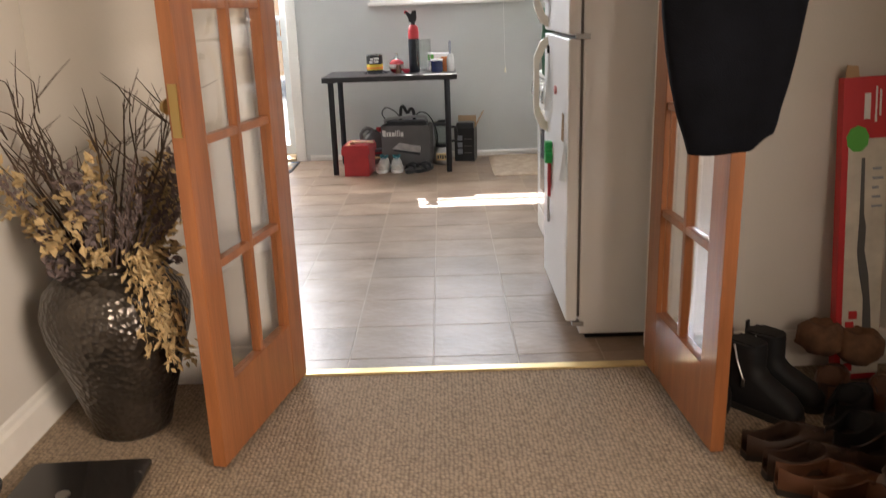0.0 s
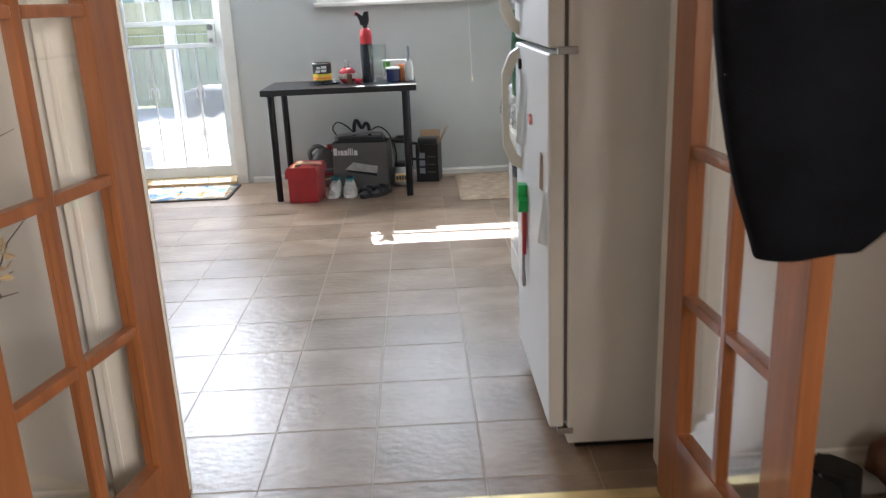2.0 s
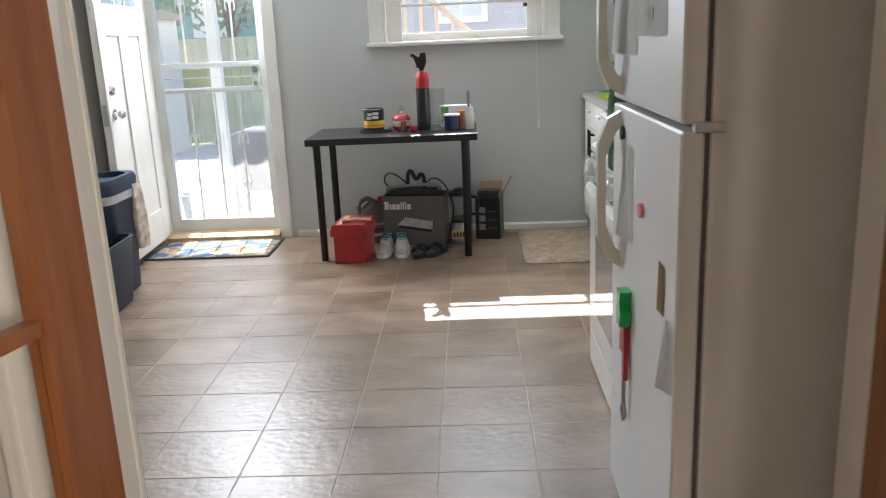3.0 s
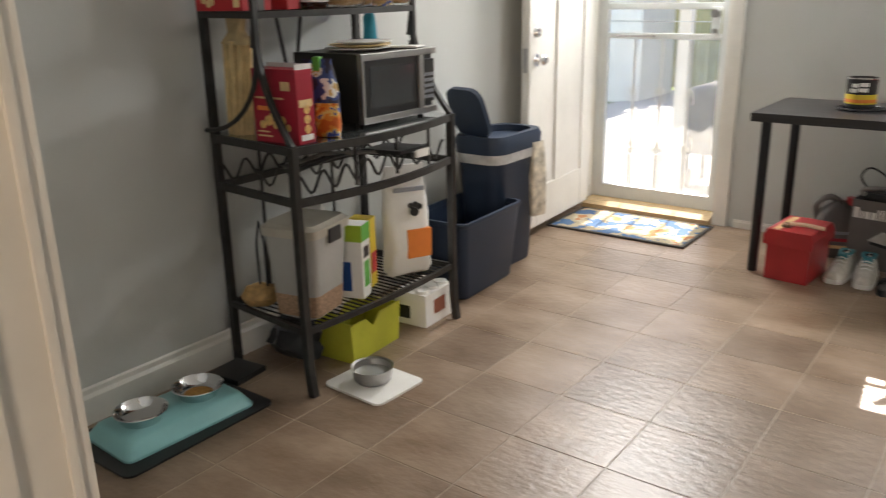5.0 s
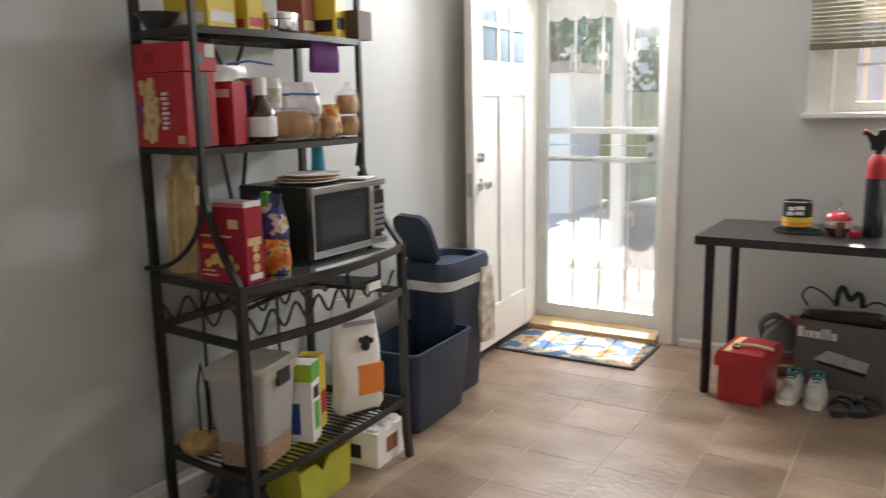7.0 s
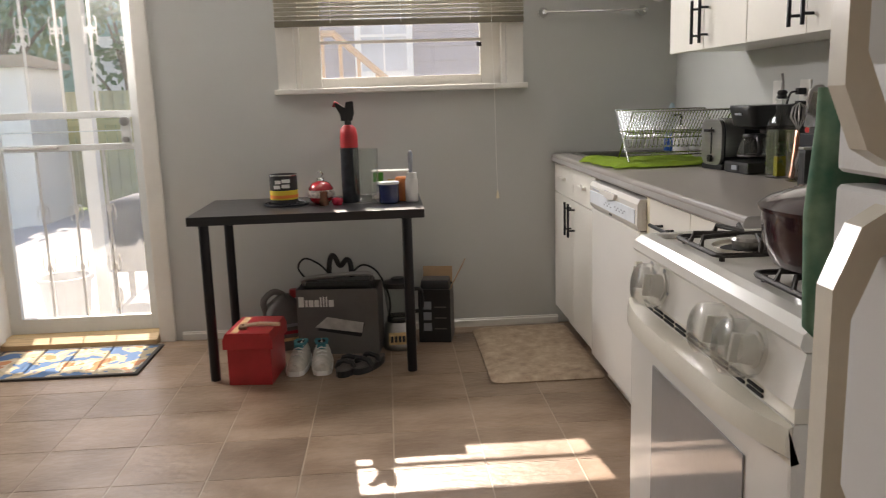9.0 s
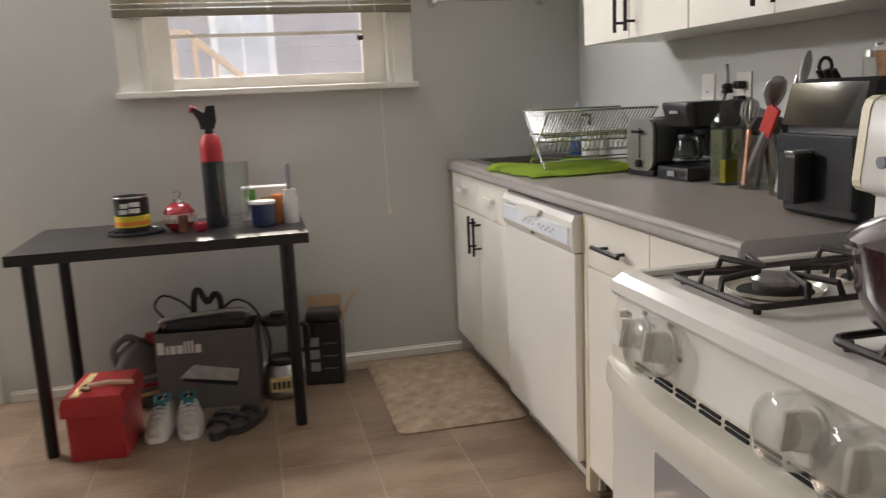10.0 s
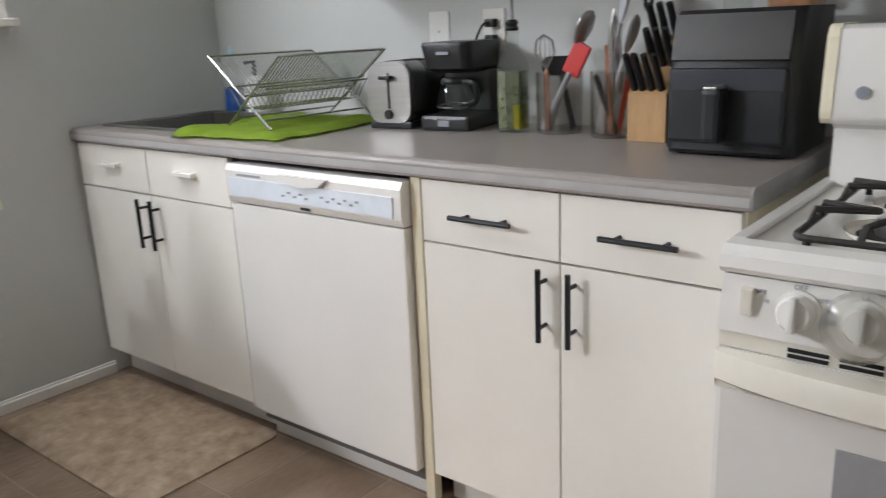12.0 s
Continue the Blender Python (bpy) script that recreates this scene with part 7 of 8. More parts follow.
SPOON = [(0.006, 0), (0.02, 0.015), (0.03, 0.045), (0.027, 0.075), (0.012, 0.092), (0, 0.094)]
COPPER = mat("copper_grip", (0.62, 0.34, 0.24), 0.25, 0.9)
REDS = mat("red_silicone", (0.55, 0.03, 0.025), 0.45)
GREYS = mat("grey_silicone", (0.45, 0.46, 0.48), 0.45)
b1 = beaker((1.590, 2.585, CT), 0.062, 0.155)
utensil(b1, "whisk_grip", (-0.04, 0.01, 0.01), (-0.015, 0.03, 0.16), 0.008, COPPER)
for a in range(6):
    c, q = math.cos(a * math.pi / 6), math.sin(a * math.pi / 6)
    part("whisk_wire", tube([(-0.015 - 0.002 * 0, 0.03, 0.16), (-0.012 + 0.026 * c, 0.036 + 0.026 * q, 0.205), (-0.008 + 0.022 * c, 0.04 + 0.022 * q, 0.235), (-0.008, 0.042, 0.25), (-0.008 - 0.022 * c, 0.04 - 0.022 * q, 0.235), (-0.012 - 0.026 * c, 0.036 - 0.026 * q, 0.205), (-0.015, 0.03, 0.16)], 0.0015, 5), STEEL, b1)
utensil(b1, "steel_handle", (0.02, 0.04, 0.01), (-0.01, -0.06, 0.22), 0.006, STEEL, SPOON, STEEL)
utensil(b1, "spatula_handle", (-0.03, 0.03, 0.01), (-0.015, -0.04, 0.155), 0.008, GREYS)
rs = part("spatula_blade", B((-0.006, -0.024, 0.0, 0.006, 0.024, 0.085), bevel=0.005), REDS, b1, "red silicone spatula blade")
rs.matrix_local = pose(-0.015, -0.04, 0.15, 28, 0, 0)
bt = part("turner_blade", prism(rounded(-0.05, 0.0, 0.05, 0.05, 0.02, 3), "x", -0.004, 0.004), BLACKP, b1, "black turner blade")
bt.matrix_local = pose(0.01, 0.0, 0.145, 0, 0, 20)
utensil(b1, "turner_handle", (0.02, -0.03, 0.01), (0.01, 0.0, 0.15), 0.007, BLACKP)
b2 = beaker((1.570, 2.420, CT), 0.058, 0.16)
for p0, p1, m, hm, hd in (((-0.02, 0.03, 0.01), (0.01, -0.01, 0.27), STEEL, GREYS, SPOON), ((0.0, 0.03, 0.01), (0.0, -0.03, 0.20), GREYS, GREYS, SPOON), ((-0.03, -0.01, 0.01), (0.0, 0.02, 0.22), COPPER, None, None), ((0.03, 0.0, 0.01), (0.02, -0.04, 0.20), REDS, REDS, None), ((-0.02, -0.02, 0.01), (-0.03, 0.035, 0.15), BLACKP, None, None), ((-0.035, 0.01, 0.01), (0.02, 0.02, 0.24), STEEL, None, None)):
    utensil(b2, "handle", p0, p1, 0.007, m, hd, hm)
part("tongs", tube([(-0.01, 0.0, 0.1), (0.0, 0.01, 0.25), (0.01, 0.01, 0.30), (0.02, 0.0, 0.25), (0.02, -0.01, 0.1)], 0.007, 6), STEEL, b2)

# knife block
kbk = thing("knife_block", "light wood knife block with black handled knives", "knife block", (1.600, 2.303, CT), 0)
BEECH = mat("beech_wood", (0.48, 0.29, 0.13), 0.5, var=0.18, stretch=(4, 4, 1), fine=0.1)
part("block", prism([(-0.09, 0), (0.07, 0), (0.10, 0.20), (0.04, 0.24), (-0.09, 0.11)], "y", -0.045, 0.05), BEECH, kbk)
kh = [(-0.07, y, 0.11) for y in (-0.028, -0.005, 0.018, 0.038)] + [(-0.02, y, 0.165) for y in (-0.03, -0.008, 0.014)] + [(0.03, y, 0.22) for y in (-0.02, 0.005, 0.03)]
for k, (x, y, z) in enumerate(kh):
    n_ = Vector((-0.55, 0, 0.83))
    kp = part("knife_handle", tube([(x, y, z), Vector((x, y, z)) + n_ * 0.05, Vector((x, y, z)) + n_ * 0.11], [0.009, 0.010, 0.008], 8), BLACKP, kbk)
    part("bolster", cyl(Vector((x, y, z)) + n_ * 0.003, Vector((x, y, z)) + n_ * 0.010, 0.0105, seg=8), STEEL, kp)
part("scissor_loop", tube([(0.0 + 0.018 * math.cos(a), 0.045, 0.32 + 0.022 * math.sin(a)) for a in (k * 0.63 for k in range(10))], 0.005, 6, closed=True), BLACKP, kbk)

# air fryer
af = thing("air_fryer", "large black air fryer with a drawer handle", "air fryer", (1.372, 1.943, CT), 0)
# local: front at x = 0 looking to -x, y from 0 to W
AFB = mat("satin_black_shell", (0.010, 0.011, 0.013), 0.45, var=0.1)
AW, AH = 0.258, 0.292
part("body", loft([[(x, y, z) for x, y in rounded(x0, -0.002, 0.275, AW + 0.002, 0.03, 4)] for z, x0 in ((0.004, 0.006), (0.012, 0.0), (0.19, 0.008), (0.235, 0.02), (AH - 0.01, 0.035), (AH, 0.05))]), AFB, af, smooth=30)
part("control_glass", prism([(-0.004, 0.195), (0.012, 0.19), (0.036, AH - 0.012), (0.018, AH - 0.008)], "y", 0.012, AW - 0.012), mat("gloss_black_panel", (0.012, 0.012, 0.013), 0.08, coat=1.0), af)
part("drawer", B((-0.012, 0.012, 0.028, 0.02, AW - 0.012, 0.178), bevel=0.008), AFB, af)
part("drawer_band", B((-0.014, 0.014, 0.135, -0.010, AW - 0.014, 0.176), bevel=0.0015), mat("satin_grey_band", (0.05, 0.055, 0.065), 0.25, 0.3), af)
part("handle", B((-0.062, AW / 2 - 0.008, 0.035, -0.012, AW / 2 + 0.028, 0.142), bevel=0.010), AFB, af)
part("handle_cap", B((-0.064, AW / 2 - 0.004, 0.140, -0.014, AW / 2 + 0.024, 0.147), bevel=0.003), STEEL, af)
part("brand_mark", B((0.0205, AW / 2 - 0.022, 0.268, 0.0285, AW / 2 + 0.022, 0.278)), GREYI, af)
for y in (0.03, AW - 0.03):
    for x in (0.03, 0.24):
        part("foot", cyl((x, y, 0), (x, y, 0.006), 0.012, seg=10), BLACKP, af)
pr = thing("spice_tray", "small clear lidded tub on the air fryer", "container", (1.52, 1.99, CT + AH + 0.0005))
part("tub", loft([[(x, y, z) for x, y in rounded(-w, -d, w, d, 0.015, 3)] for z, w, d in ((0, 0.05, 0.045), (0.05, 0.058, 0.052))]), mat("amber_tub", (0.45, 0.24, 0.12), 0.3, trans=0.4, var=0.3, scale=40), pr)
part("lid", loft([[(x, y, z) for x, y in rounded(-w, -d, w, d, 0.015, 3)] for z, w, d in ((0.05, 0.06, 0.054), (0.06, 0.06, 0.054))]), FROST, pr)
mj = thing("small_jar", "small jar with a grey lid on the air fryer", "jar", (1.55, 2.12, CT + AH + 0.0005))
part("jar", lathe([(0, 0), (0.028, 0), (0.03, 0.004), (0.03, 0.04), (0, 0.04)], 20), CLEAR, mj)
part("lid", lathe([(0.031, 0.04), (0.031, 0.055), (0.008, 0.057), (0.008, 0.07), (0, 0.07)], 20), STEEL, mj)

# paper towel under the short cabinet
pt = thing("paper_towel_holder", "white paper towel roll in a wooden holder", "paper towel", (1.505, 3.53, 1.659))
prl = lathe([(0.02, 0), (0.058, 0), (0.060, 0.003), (0.060, 0.252), (0.058, 0.255), (0.02, 0.255)], 32, closed=True)
rl = part("roll", prl, PAPER, pt, "white paper towel roll", 40)
rl.matrix_local = pose(0, 0.02, 0, -90, 0, 0)
part("bracket", B((-0.03, -0.005, -0.02, 0.03, 0.012, 0.105), bevel=0.004), WOOD, pt)
part("bracket", B((-0.03, 0.282, -0.02, 0.03, 0.299, 0.105), bevel=0.004), WOOD, pt)
part("rail", B((-0.035, -0.005, 0.0925, 0.035, 0.299, 0.1045)), WOOD, pt)
part("dowel", cyl((0, 0.0, 0), (0, 0.295, 0), 0.012, seg=12), WOOD, pt)

# pot on the range and a mitt on the fridge edge
PLUMP = mat("aubergine_enamel", (0.035, 0.012, 0.018), 0.22, coat=0.6, var=0.1)
po = thing("stock_pot", "dark aubergine enamel pot with a domed lid", "pot", (1.010, 1.285, 0.910))
part("pot", lathe([(0, 0), (0.105, 0), (0.13, 0.012), (0.145, 0.06), (0.148, 0.128), (0.145, 0.13), (0, 0.13)], 40), PLUMP, po, smooth=40)
part("lid", lathe([(0.152, 0.128), (0.153, 0.136), (0.14, 0.15), (0.10, 0.172), (0.05, 0.184), (0, 0.187)], 40), PLUMP, po, smooth=40)
part("lid_knob", lathe([(0.012, 0.185), (0.012, 0.2), (0.024, 0.208), (0.02, 0.218), (0, 0.22)], 18), BLACKP, po, smooth=40)
for s in (-1, 1):
    part("handle", tube([(-0.03, s * 0.142, 0.105), (-0.025, s * 0.175, 0.11), (0.025, s * 0.175, 0.11), (0.03, s * 0.142, 0.105)], 0.009, 8), PLUMP, po)
for o in po.children:
    o.data.transform(Matrix.Diagonal((1.10, 1.10, 0.76, 1)))
mt = thing("oven_mitt", "green and red floral oven mitt hanging by fridge", "oven mitt", (0.775, 0.925, 0.90), 0)
part("mitt", wobble(loft([[(x, y, z) for x, y in rounded(-w, -d, w, d, d * 0.9, 4)] for z, w, d in ((0.0, 0.03, 0.006), (0.03, 0.06, 0.012), (0.16, 0.065, 0.014), (0.26, 0.055, 0.012), (0.30, 0.055, 0.010))]), 0.005, 12), mat("floral_green", (0.06, 0.26, 0.17), 0.9, var=0.4, scale=25, color2=(0.22, 0.34, 0.24)), mt, smooth=50)
part("loop", tube([(0, 0, 0.30), (0.012, 0, 0.33), (-0.012, 0, 0.33), (0, 0, 0.30)], 0.003, 6), REDP, mt)

# ---- vase with dried branches ----
HAMM = mat("hammered_pewter", (0.105, 0.092, 0.08), 0.30, 0.85, var=0.25, scale=9, fine=0.1)
hn, hl = HAMM.node_tree.nodes, HAMM.node_tree.links
hv = hn.new("ShaderNodeTexVoronoi")
hv.inputs["Scale"].default_value = 55
hb_ = hn.new("ShaderNodeBump")
hb_.inputs["Strength"].default_value, hb_.inputs["Distance"].default_value = 0.9, 0.006
hl.new([q for q in hn if q.bl_idname == "ShaderNodeMapping"][0].outputs[0], hv.inputs["Vector"])
hl.new(hv.outputs["Distance"], hb_.inputs["Height"])
hl.new(hb_.outputs[0], hn["Principled BSDF"].inputs["Normal"])
va = thing("floor_vase", "tall hammered dark metal floor vase on carpet", "vase", (-0.698, -0.338, 0))
part("vase", lathe([(0, 0), (0.10, 0), (0.112, 0.01), (0.125, 0.06), (0.165, 0.20), (0.205, 0.33), (0.212, 0.40), (0.195, 0.46), (0.15, 0.505), (0.115, 0.52), (0.11, 0.53), (0.125, 0.545), (0.12, 0.55), (0.10, 0.535), (0.10, 0.50), (0, 0.48)], 56), HAMM, va, smooth=50)
TWIG = mat("dark_twig", (0.055, 0.035, 0.022), 0.8, var=0.3, scale=30)
STRAW = mat("dried_straw_leaf", (0.44, 0.32, 0.16), 0.85, var=0.3, scale=25)
LAV = mat("dried_lavender", (0.12, 0.09, 0.085), 0.9, var=0.3, scale=40)
db_ = thing("dried_branches", "dried twigs, straw leaves and lavender in vase", "dried plant", (-0.698, -0.338, 0.49))
rnd = random.Random(11)


def leaf(bm, c, u, s, w):
    side_ = u.orthogonal().normalized() * w
    n_ = u.cross(side_).normalized() * s * 0.15
    bm.faces.new([bm.verts.new(c), bm.verts.new(c + u * s * 0.5 + side_ + n_), bm.verts.new(c + u * s), bm.verts.new(c + u * s * 0.5 - side_ + n_)])


def inside(p):
    """Keeps a tip clear of the walls behind and of the glazed door."""
    p.x = max(p.x, -0.24)
    p.x = min(p.x, 0.36 if p.y > -0.05 else 0.28)
    p.y = min(p.y, 0.24)
    return p


for k in range(28):
    a = rnd.uniform(0, 6.283)
    r = rnd.uniform(0.12, 0.34)
    h = rnd.uniform(0.22, 0.60)
    tip = inside(Vector((math.cos(a) * r, math.sin(a) * r * 0.8, h)))
    base = Vector((math.cos(a) * 0.05, math.sin(a) * 0.05, 0.0))
    mid = inside(base.lerp(tip, 0.5) + Vector((rnd.gauss(0, 0.03), rnd.gauss(0, 0.03), 0.06)))
    bm = tube([base, base.lerp(mid, 0.5) + Vector((0, 0, 0.03)), mid, mid.lerp(tip, 0.5) + Vector((rnd.gauss(0, 0.015), rnd.gauss(0, 0.015), 0.01)), tip], [0.0045, 0.004, 0.003, 0.0022, 0.001], 5)
    for j in range(4):
        f = mid.lerp(tip, rnd.uniform(0.0, 0.8))
        e = inside(f + Vector((rnd.gauss(0, 0.06), rnd.gauss(0, 0.06), rnd.uniform(0.05, 0.16))))
        tube([f, f.lerp(e, 0.5) + Vector((rnd.gauss(0, 0.01), 0, 0.012)), e], [0.0022, 0.0015, 0.0007], 4, bm)
    part("twig", bm, TWIG, db_)
for k in range(30):
    a = rnd.uniform(0, 6.283)
    r, h = rnd.uniform(0.14, 0.30), rnd.uniform(0.04, 0.38)
    tip = inside(Vector((math.cos(a) * r, math.sin(a) * r * 0.8, h)))
    base = Vector((math.cos(a) * 0.05, math.sin(a) * 0.05, 0.0))
    bm = tube([base, base.lerp(tip, 0.6) + Vector((0, 0, 0.04)), tip], [0.003, 0.002, 0.001], 4)
    for j in range(46):
        c = base.lerp(tip, rnd.uniform(0.45, 1.02)) + Vector((rnd.gauss(0, 0.014), rnd.gauss(0, 0.014), rnd.gauss(0.01, 0.014)))
        u = Vector((rnd.gauss(0, 1), rnd.gauss(0, 1), rnd.gauss(0.3, 0.8))).normalized()
        leaf(bm, c, u, rnd.uniform(0.022, 0.045), rnd.uniform(0.006, 0.012))
    part("straw_spray" if k % 3 else "lavender_spray", bm, STRAW if k % 3 else LAV, db_)
for k in range(12):
    a = rnd.uniform(-0.9, 0.6) if k < 8 else rnd.uniform(0, 6.283)
    tip = inside(Vector((math.cos(a) * 0.27, math.sin(a) * 0.22, rnd.uniform(0.18, 0.36))))
    base = Vector((math.cos(a) * 0.06, math.sin(a) * 0.06, 0.0))
    bm = tube([base, base.lerp(tip, 0.5) + Vector((0, 0, 0.03)), tip], [0.003, 0.003, 0.002], 4)
    for j in range(60):
        c = base.lerp(tip, rnd.uniform(0.5, 1.0)) + Vector((rnd.gauss(0, 0.006), rnd.gauss(0, 0.006), rnd.gauss(0.015, 0.01)))
        leaf(bm, c, Vector((rnd.gauss(0, 0.5), rnd.gauss(0, 0.5), 1)).normalized(), 0.016, 0.004)
    part("lavender_spike", bm, LAV, db_)
for k in range(7):
    # straw sprays hanging over the rim
    dx, dy = rnd.uniform(0.14, 0.24), rnd.uniform(-0.20, -0.10)
    pts = [Vector((0.06, -0.04, 0.02)), Vector((dx * 0.7, dy * 0.7, 0.10)), Vector((dx, dy, 0.0)), Vector((dx * 1.06, dy * 1.06, -0.12 - 0.02 * k))]
    bm = tube(pts, [0.003, 0.002, 0.0015, 0.001], 4)
    for j in range(60):
        f = rnd.uniform(0.3, 1.0) * 3
        i0 = min(2, int(f))
        c = pts[i0].lerp(pts[i0 + 1], f - i0) + Vector((rnd.gauss(0, 0.012), rnd.gauss(0, 0.012), rnd.gauss(0, 0.012)))
        leaf(bm, c, Vector((rnd.gauss(0, 0.6), rnd.gauss(0, 0.6), -0.7 + rnd.gauss(0, 0.3))).normalized(), rnd.uniform(0.02, 0.038), rnd.uniform(0.004, 0.008))
    part("straw_spray", bm, STRAW, db_)

# ---- bathroom scale, cord ----
bs = thing("bathroom_scale", "flat black glass bathroom scale on the carpet", "scale", (-0.712, -0.772, 0.0), 2)
part("platform", prism(rounded(-0.165, -0.185, 0.165, 0.185, 0.02, 4), "z", 0.018, 0.028), mat("black_scale_glass", (0.012, 0.011, 0.011), 0.25, coat=0.6), bs)
part("button", lathe([(0.019, 0.0), (0.019, 0.003), (0.015, 0.004), (0, 0.003)], 22, at=(-0.02, 0.02, 0.028)), STEEL, bs)
for x in (-0.12, 0.12):
    for y in (-0.12, 0.12):
        part("foot", cyl((x, y, 0), (x, y, 0.018), 0.02, seg=12), BLACKP, bs)
single("power_cord", tube(bend([(-0.955, -1.25, 0.36), (-0.955, -0.95, 0.28), (-0.95, -0.75, 0.12), (-0.94, -0.68, 0.008), (-0.945, -0.95, 0.006), (-0.94, -1.3, 0.006)]), 0.005, 6), BLACKP, "black power cord hanging along the wall", "cord")

# ---- coat hanging on the open door ----
COAT = mat("black_wool", (0.006, 0.0065, 0.009), 0.95, var=0.25, scale=14, bump=0.4, bscale=300, fine=0.2)
COAT.node_tree.nodes["Principled BSDF"].inputs["Specular IOR Level"].default_value = 0.08
ch = thing("coat", "black coat hanging from the open glazed door", "coat", (0.96, -0.735, 0.0))
profile = ((0.872, -0.106, 0.070, 0.016), (0.878, -0.108, 0.084, 0.024), (0.91, -0.116, 0.092, 0.030), (0.96, -0.130, 0.100, 0.034), (1.03, -0.148, 0.116, 0.036), (1.10, -0.164, 0.128, 0.038),
           (1.18, -0.176, 0.142, 0.04), (1.28, -0.184, 0.155, 0.04), (1.40, -0.19, 0.165, 0.042), (1.55, -0.192, 0.175, 0.042), (1.70, -0.19, 0.18, 0.042), (1.82, -0.165, 0.175, 0.04), (1.90, -0.11, 0.12, 0.036), (1.95, -0.05, 0.06, 0.03))
rings = []
for z, x0, x1, d in profile:
    ring = []
    for k in range(56):
        a = 2 * math.pi * k / 56
        c, q = math.cos(a), math.sin(a)
        x = (x0 + x1) / 2 + (x1 - x0) / 2 * math.copysign(abs(c) ** 0.55, c)
        y = d * math.copysign(abs(q) ** 0.7, q)
        fold = 0.007 * math.sin(x * 42 + 1.5 * z) * min(1, (1.95 - z) * 3)
        lift = 0.035 * min(1, max(0, (x - 0.035) / 0.035)) * max(0, 1 - (z - 0.872) / 0.12)
        ring.append((x, y + fold, z + lift + 0.004 * math.sin(x * 23)))
    rings.append(ring)
part("body", wobble(loft(rings), 0.006, 8, 2), COAT, ch, smooth=60)
part("hanger", tube([(0.06, 0.0, 1.93), (0.06, 0.01, 2.0), (0.06, 0.04, 2.035), (0.06, 0.075, 2.035)], 0.003, 6), STEEL, ch)

# ---- long printed box leaning in the corner ----
gb = thing("long_carton", "long red and white printed carton leaning on wall", "box", (1.618, -0.15, 0.0))
g = Matrix.Translation((1.618, -0.15, 0)) @ Euler((radians(-4.5), radians(-2.0), 0)).to_matrix().to_4x4()
gb.matrix_world = g
part("carton", B((-0.085, -0.02, 0, 0.085, 0.02, 0.99), bevel=0.003), RED, gb)
part("white_panel", B((-0.062, -0.0215, 0.02, 0.083, -0.019, 0.80)), mat("worn_white_print", (0.62, 0.58, 0.50), 0.6, var=0.12, scale=14), gb)
part("green_burst", cyl((-0.03, -0.0235, 0.80), (-0.03, -0.0205, 0.80), 0.042, seg=9), GREENP, gb)
part("white_mark", B((-0.01, -0.0225, 0.86, 0.012, -0.019, 0.94)), PAPER, gb)
part("white_mark", B((0.03, -0.0225, 0.85, 0.036, -0.019, 0.96)), PAPER, gb)
part("white_mark", B((0.045, -0.0225, 0.87, 0.051, -0.019, 0.95)), PAPER, gb)
GUNM = mat("grey_print_picture", (0.10, 0.10, 0.10), 0.5)
part("long_picture", prism([(-0.012, 0.74), (0.0, 0.74), (0.004, 0.56), (0.014, 0.52), (0.012, 0.44), (0.03, 0.36), (0.044, 0.24), (0.05, 0.16), (0.016, 0.16), (0.014, 0.28), (-0.008, 0.38), (-0.016, 0.44), (-0.012, 0.54)], "y", -0.023, -0.0205), GUNM, gb)
for k in range(6):
    part("red_lettering_bar", B((-0.05 + (k % 2) * 0.012, -0.0235, 0.03 + k * 0.036, -0.018 + (k % 2) * 0.012, -0.0205, 0.058 + k * 0.036), bevel=0.001), RED, gb)
for k in range(5):
    part("text_bar", B((0.03, -0.023, 0.58 + k * 0.03, 0.07 - 0.008 * (k % 3), -0.0205, 0.588 + k * 0.03)), GREYI, gb)
part("torn_flap", wobble(prism([(-0.08, 0.988), (-0.03, 0.988), (-0.035, 1.025), (-0.075, 1.03)], "y", -0.018, -0.015), 0.003, 30), CARD, gb)

for o in gb.children:
    o.data.transform(Matrix.Diagonal((0.84, 1, 0.985, 1)))

# ---- shoes in the corner ----
BRN = mat("brown_leather", (0.10, 0.04, 0.018), 0.5, var=0.25, scale=14, bump=0.15, bscale=120)
DBRN = mat("dark_brown_leather", (0.035, 0.018, 0.011), 0.5, var=0.25, scale=14)
BLKL = mat("black_leather", (0.009, 0.009, 0.010), 0.68, var=0.2, scale=12)
GRYS = mat("grey_canvas", (0.35, 0.34, 0.32), 0.85, var=0.1, scale=20)
RUBR = mat("dark_rubber", (0.025, 0.022, 0.02), 0.7)


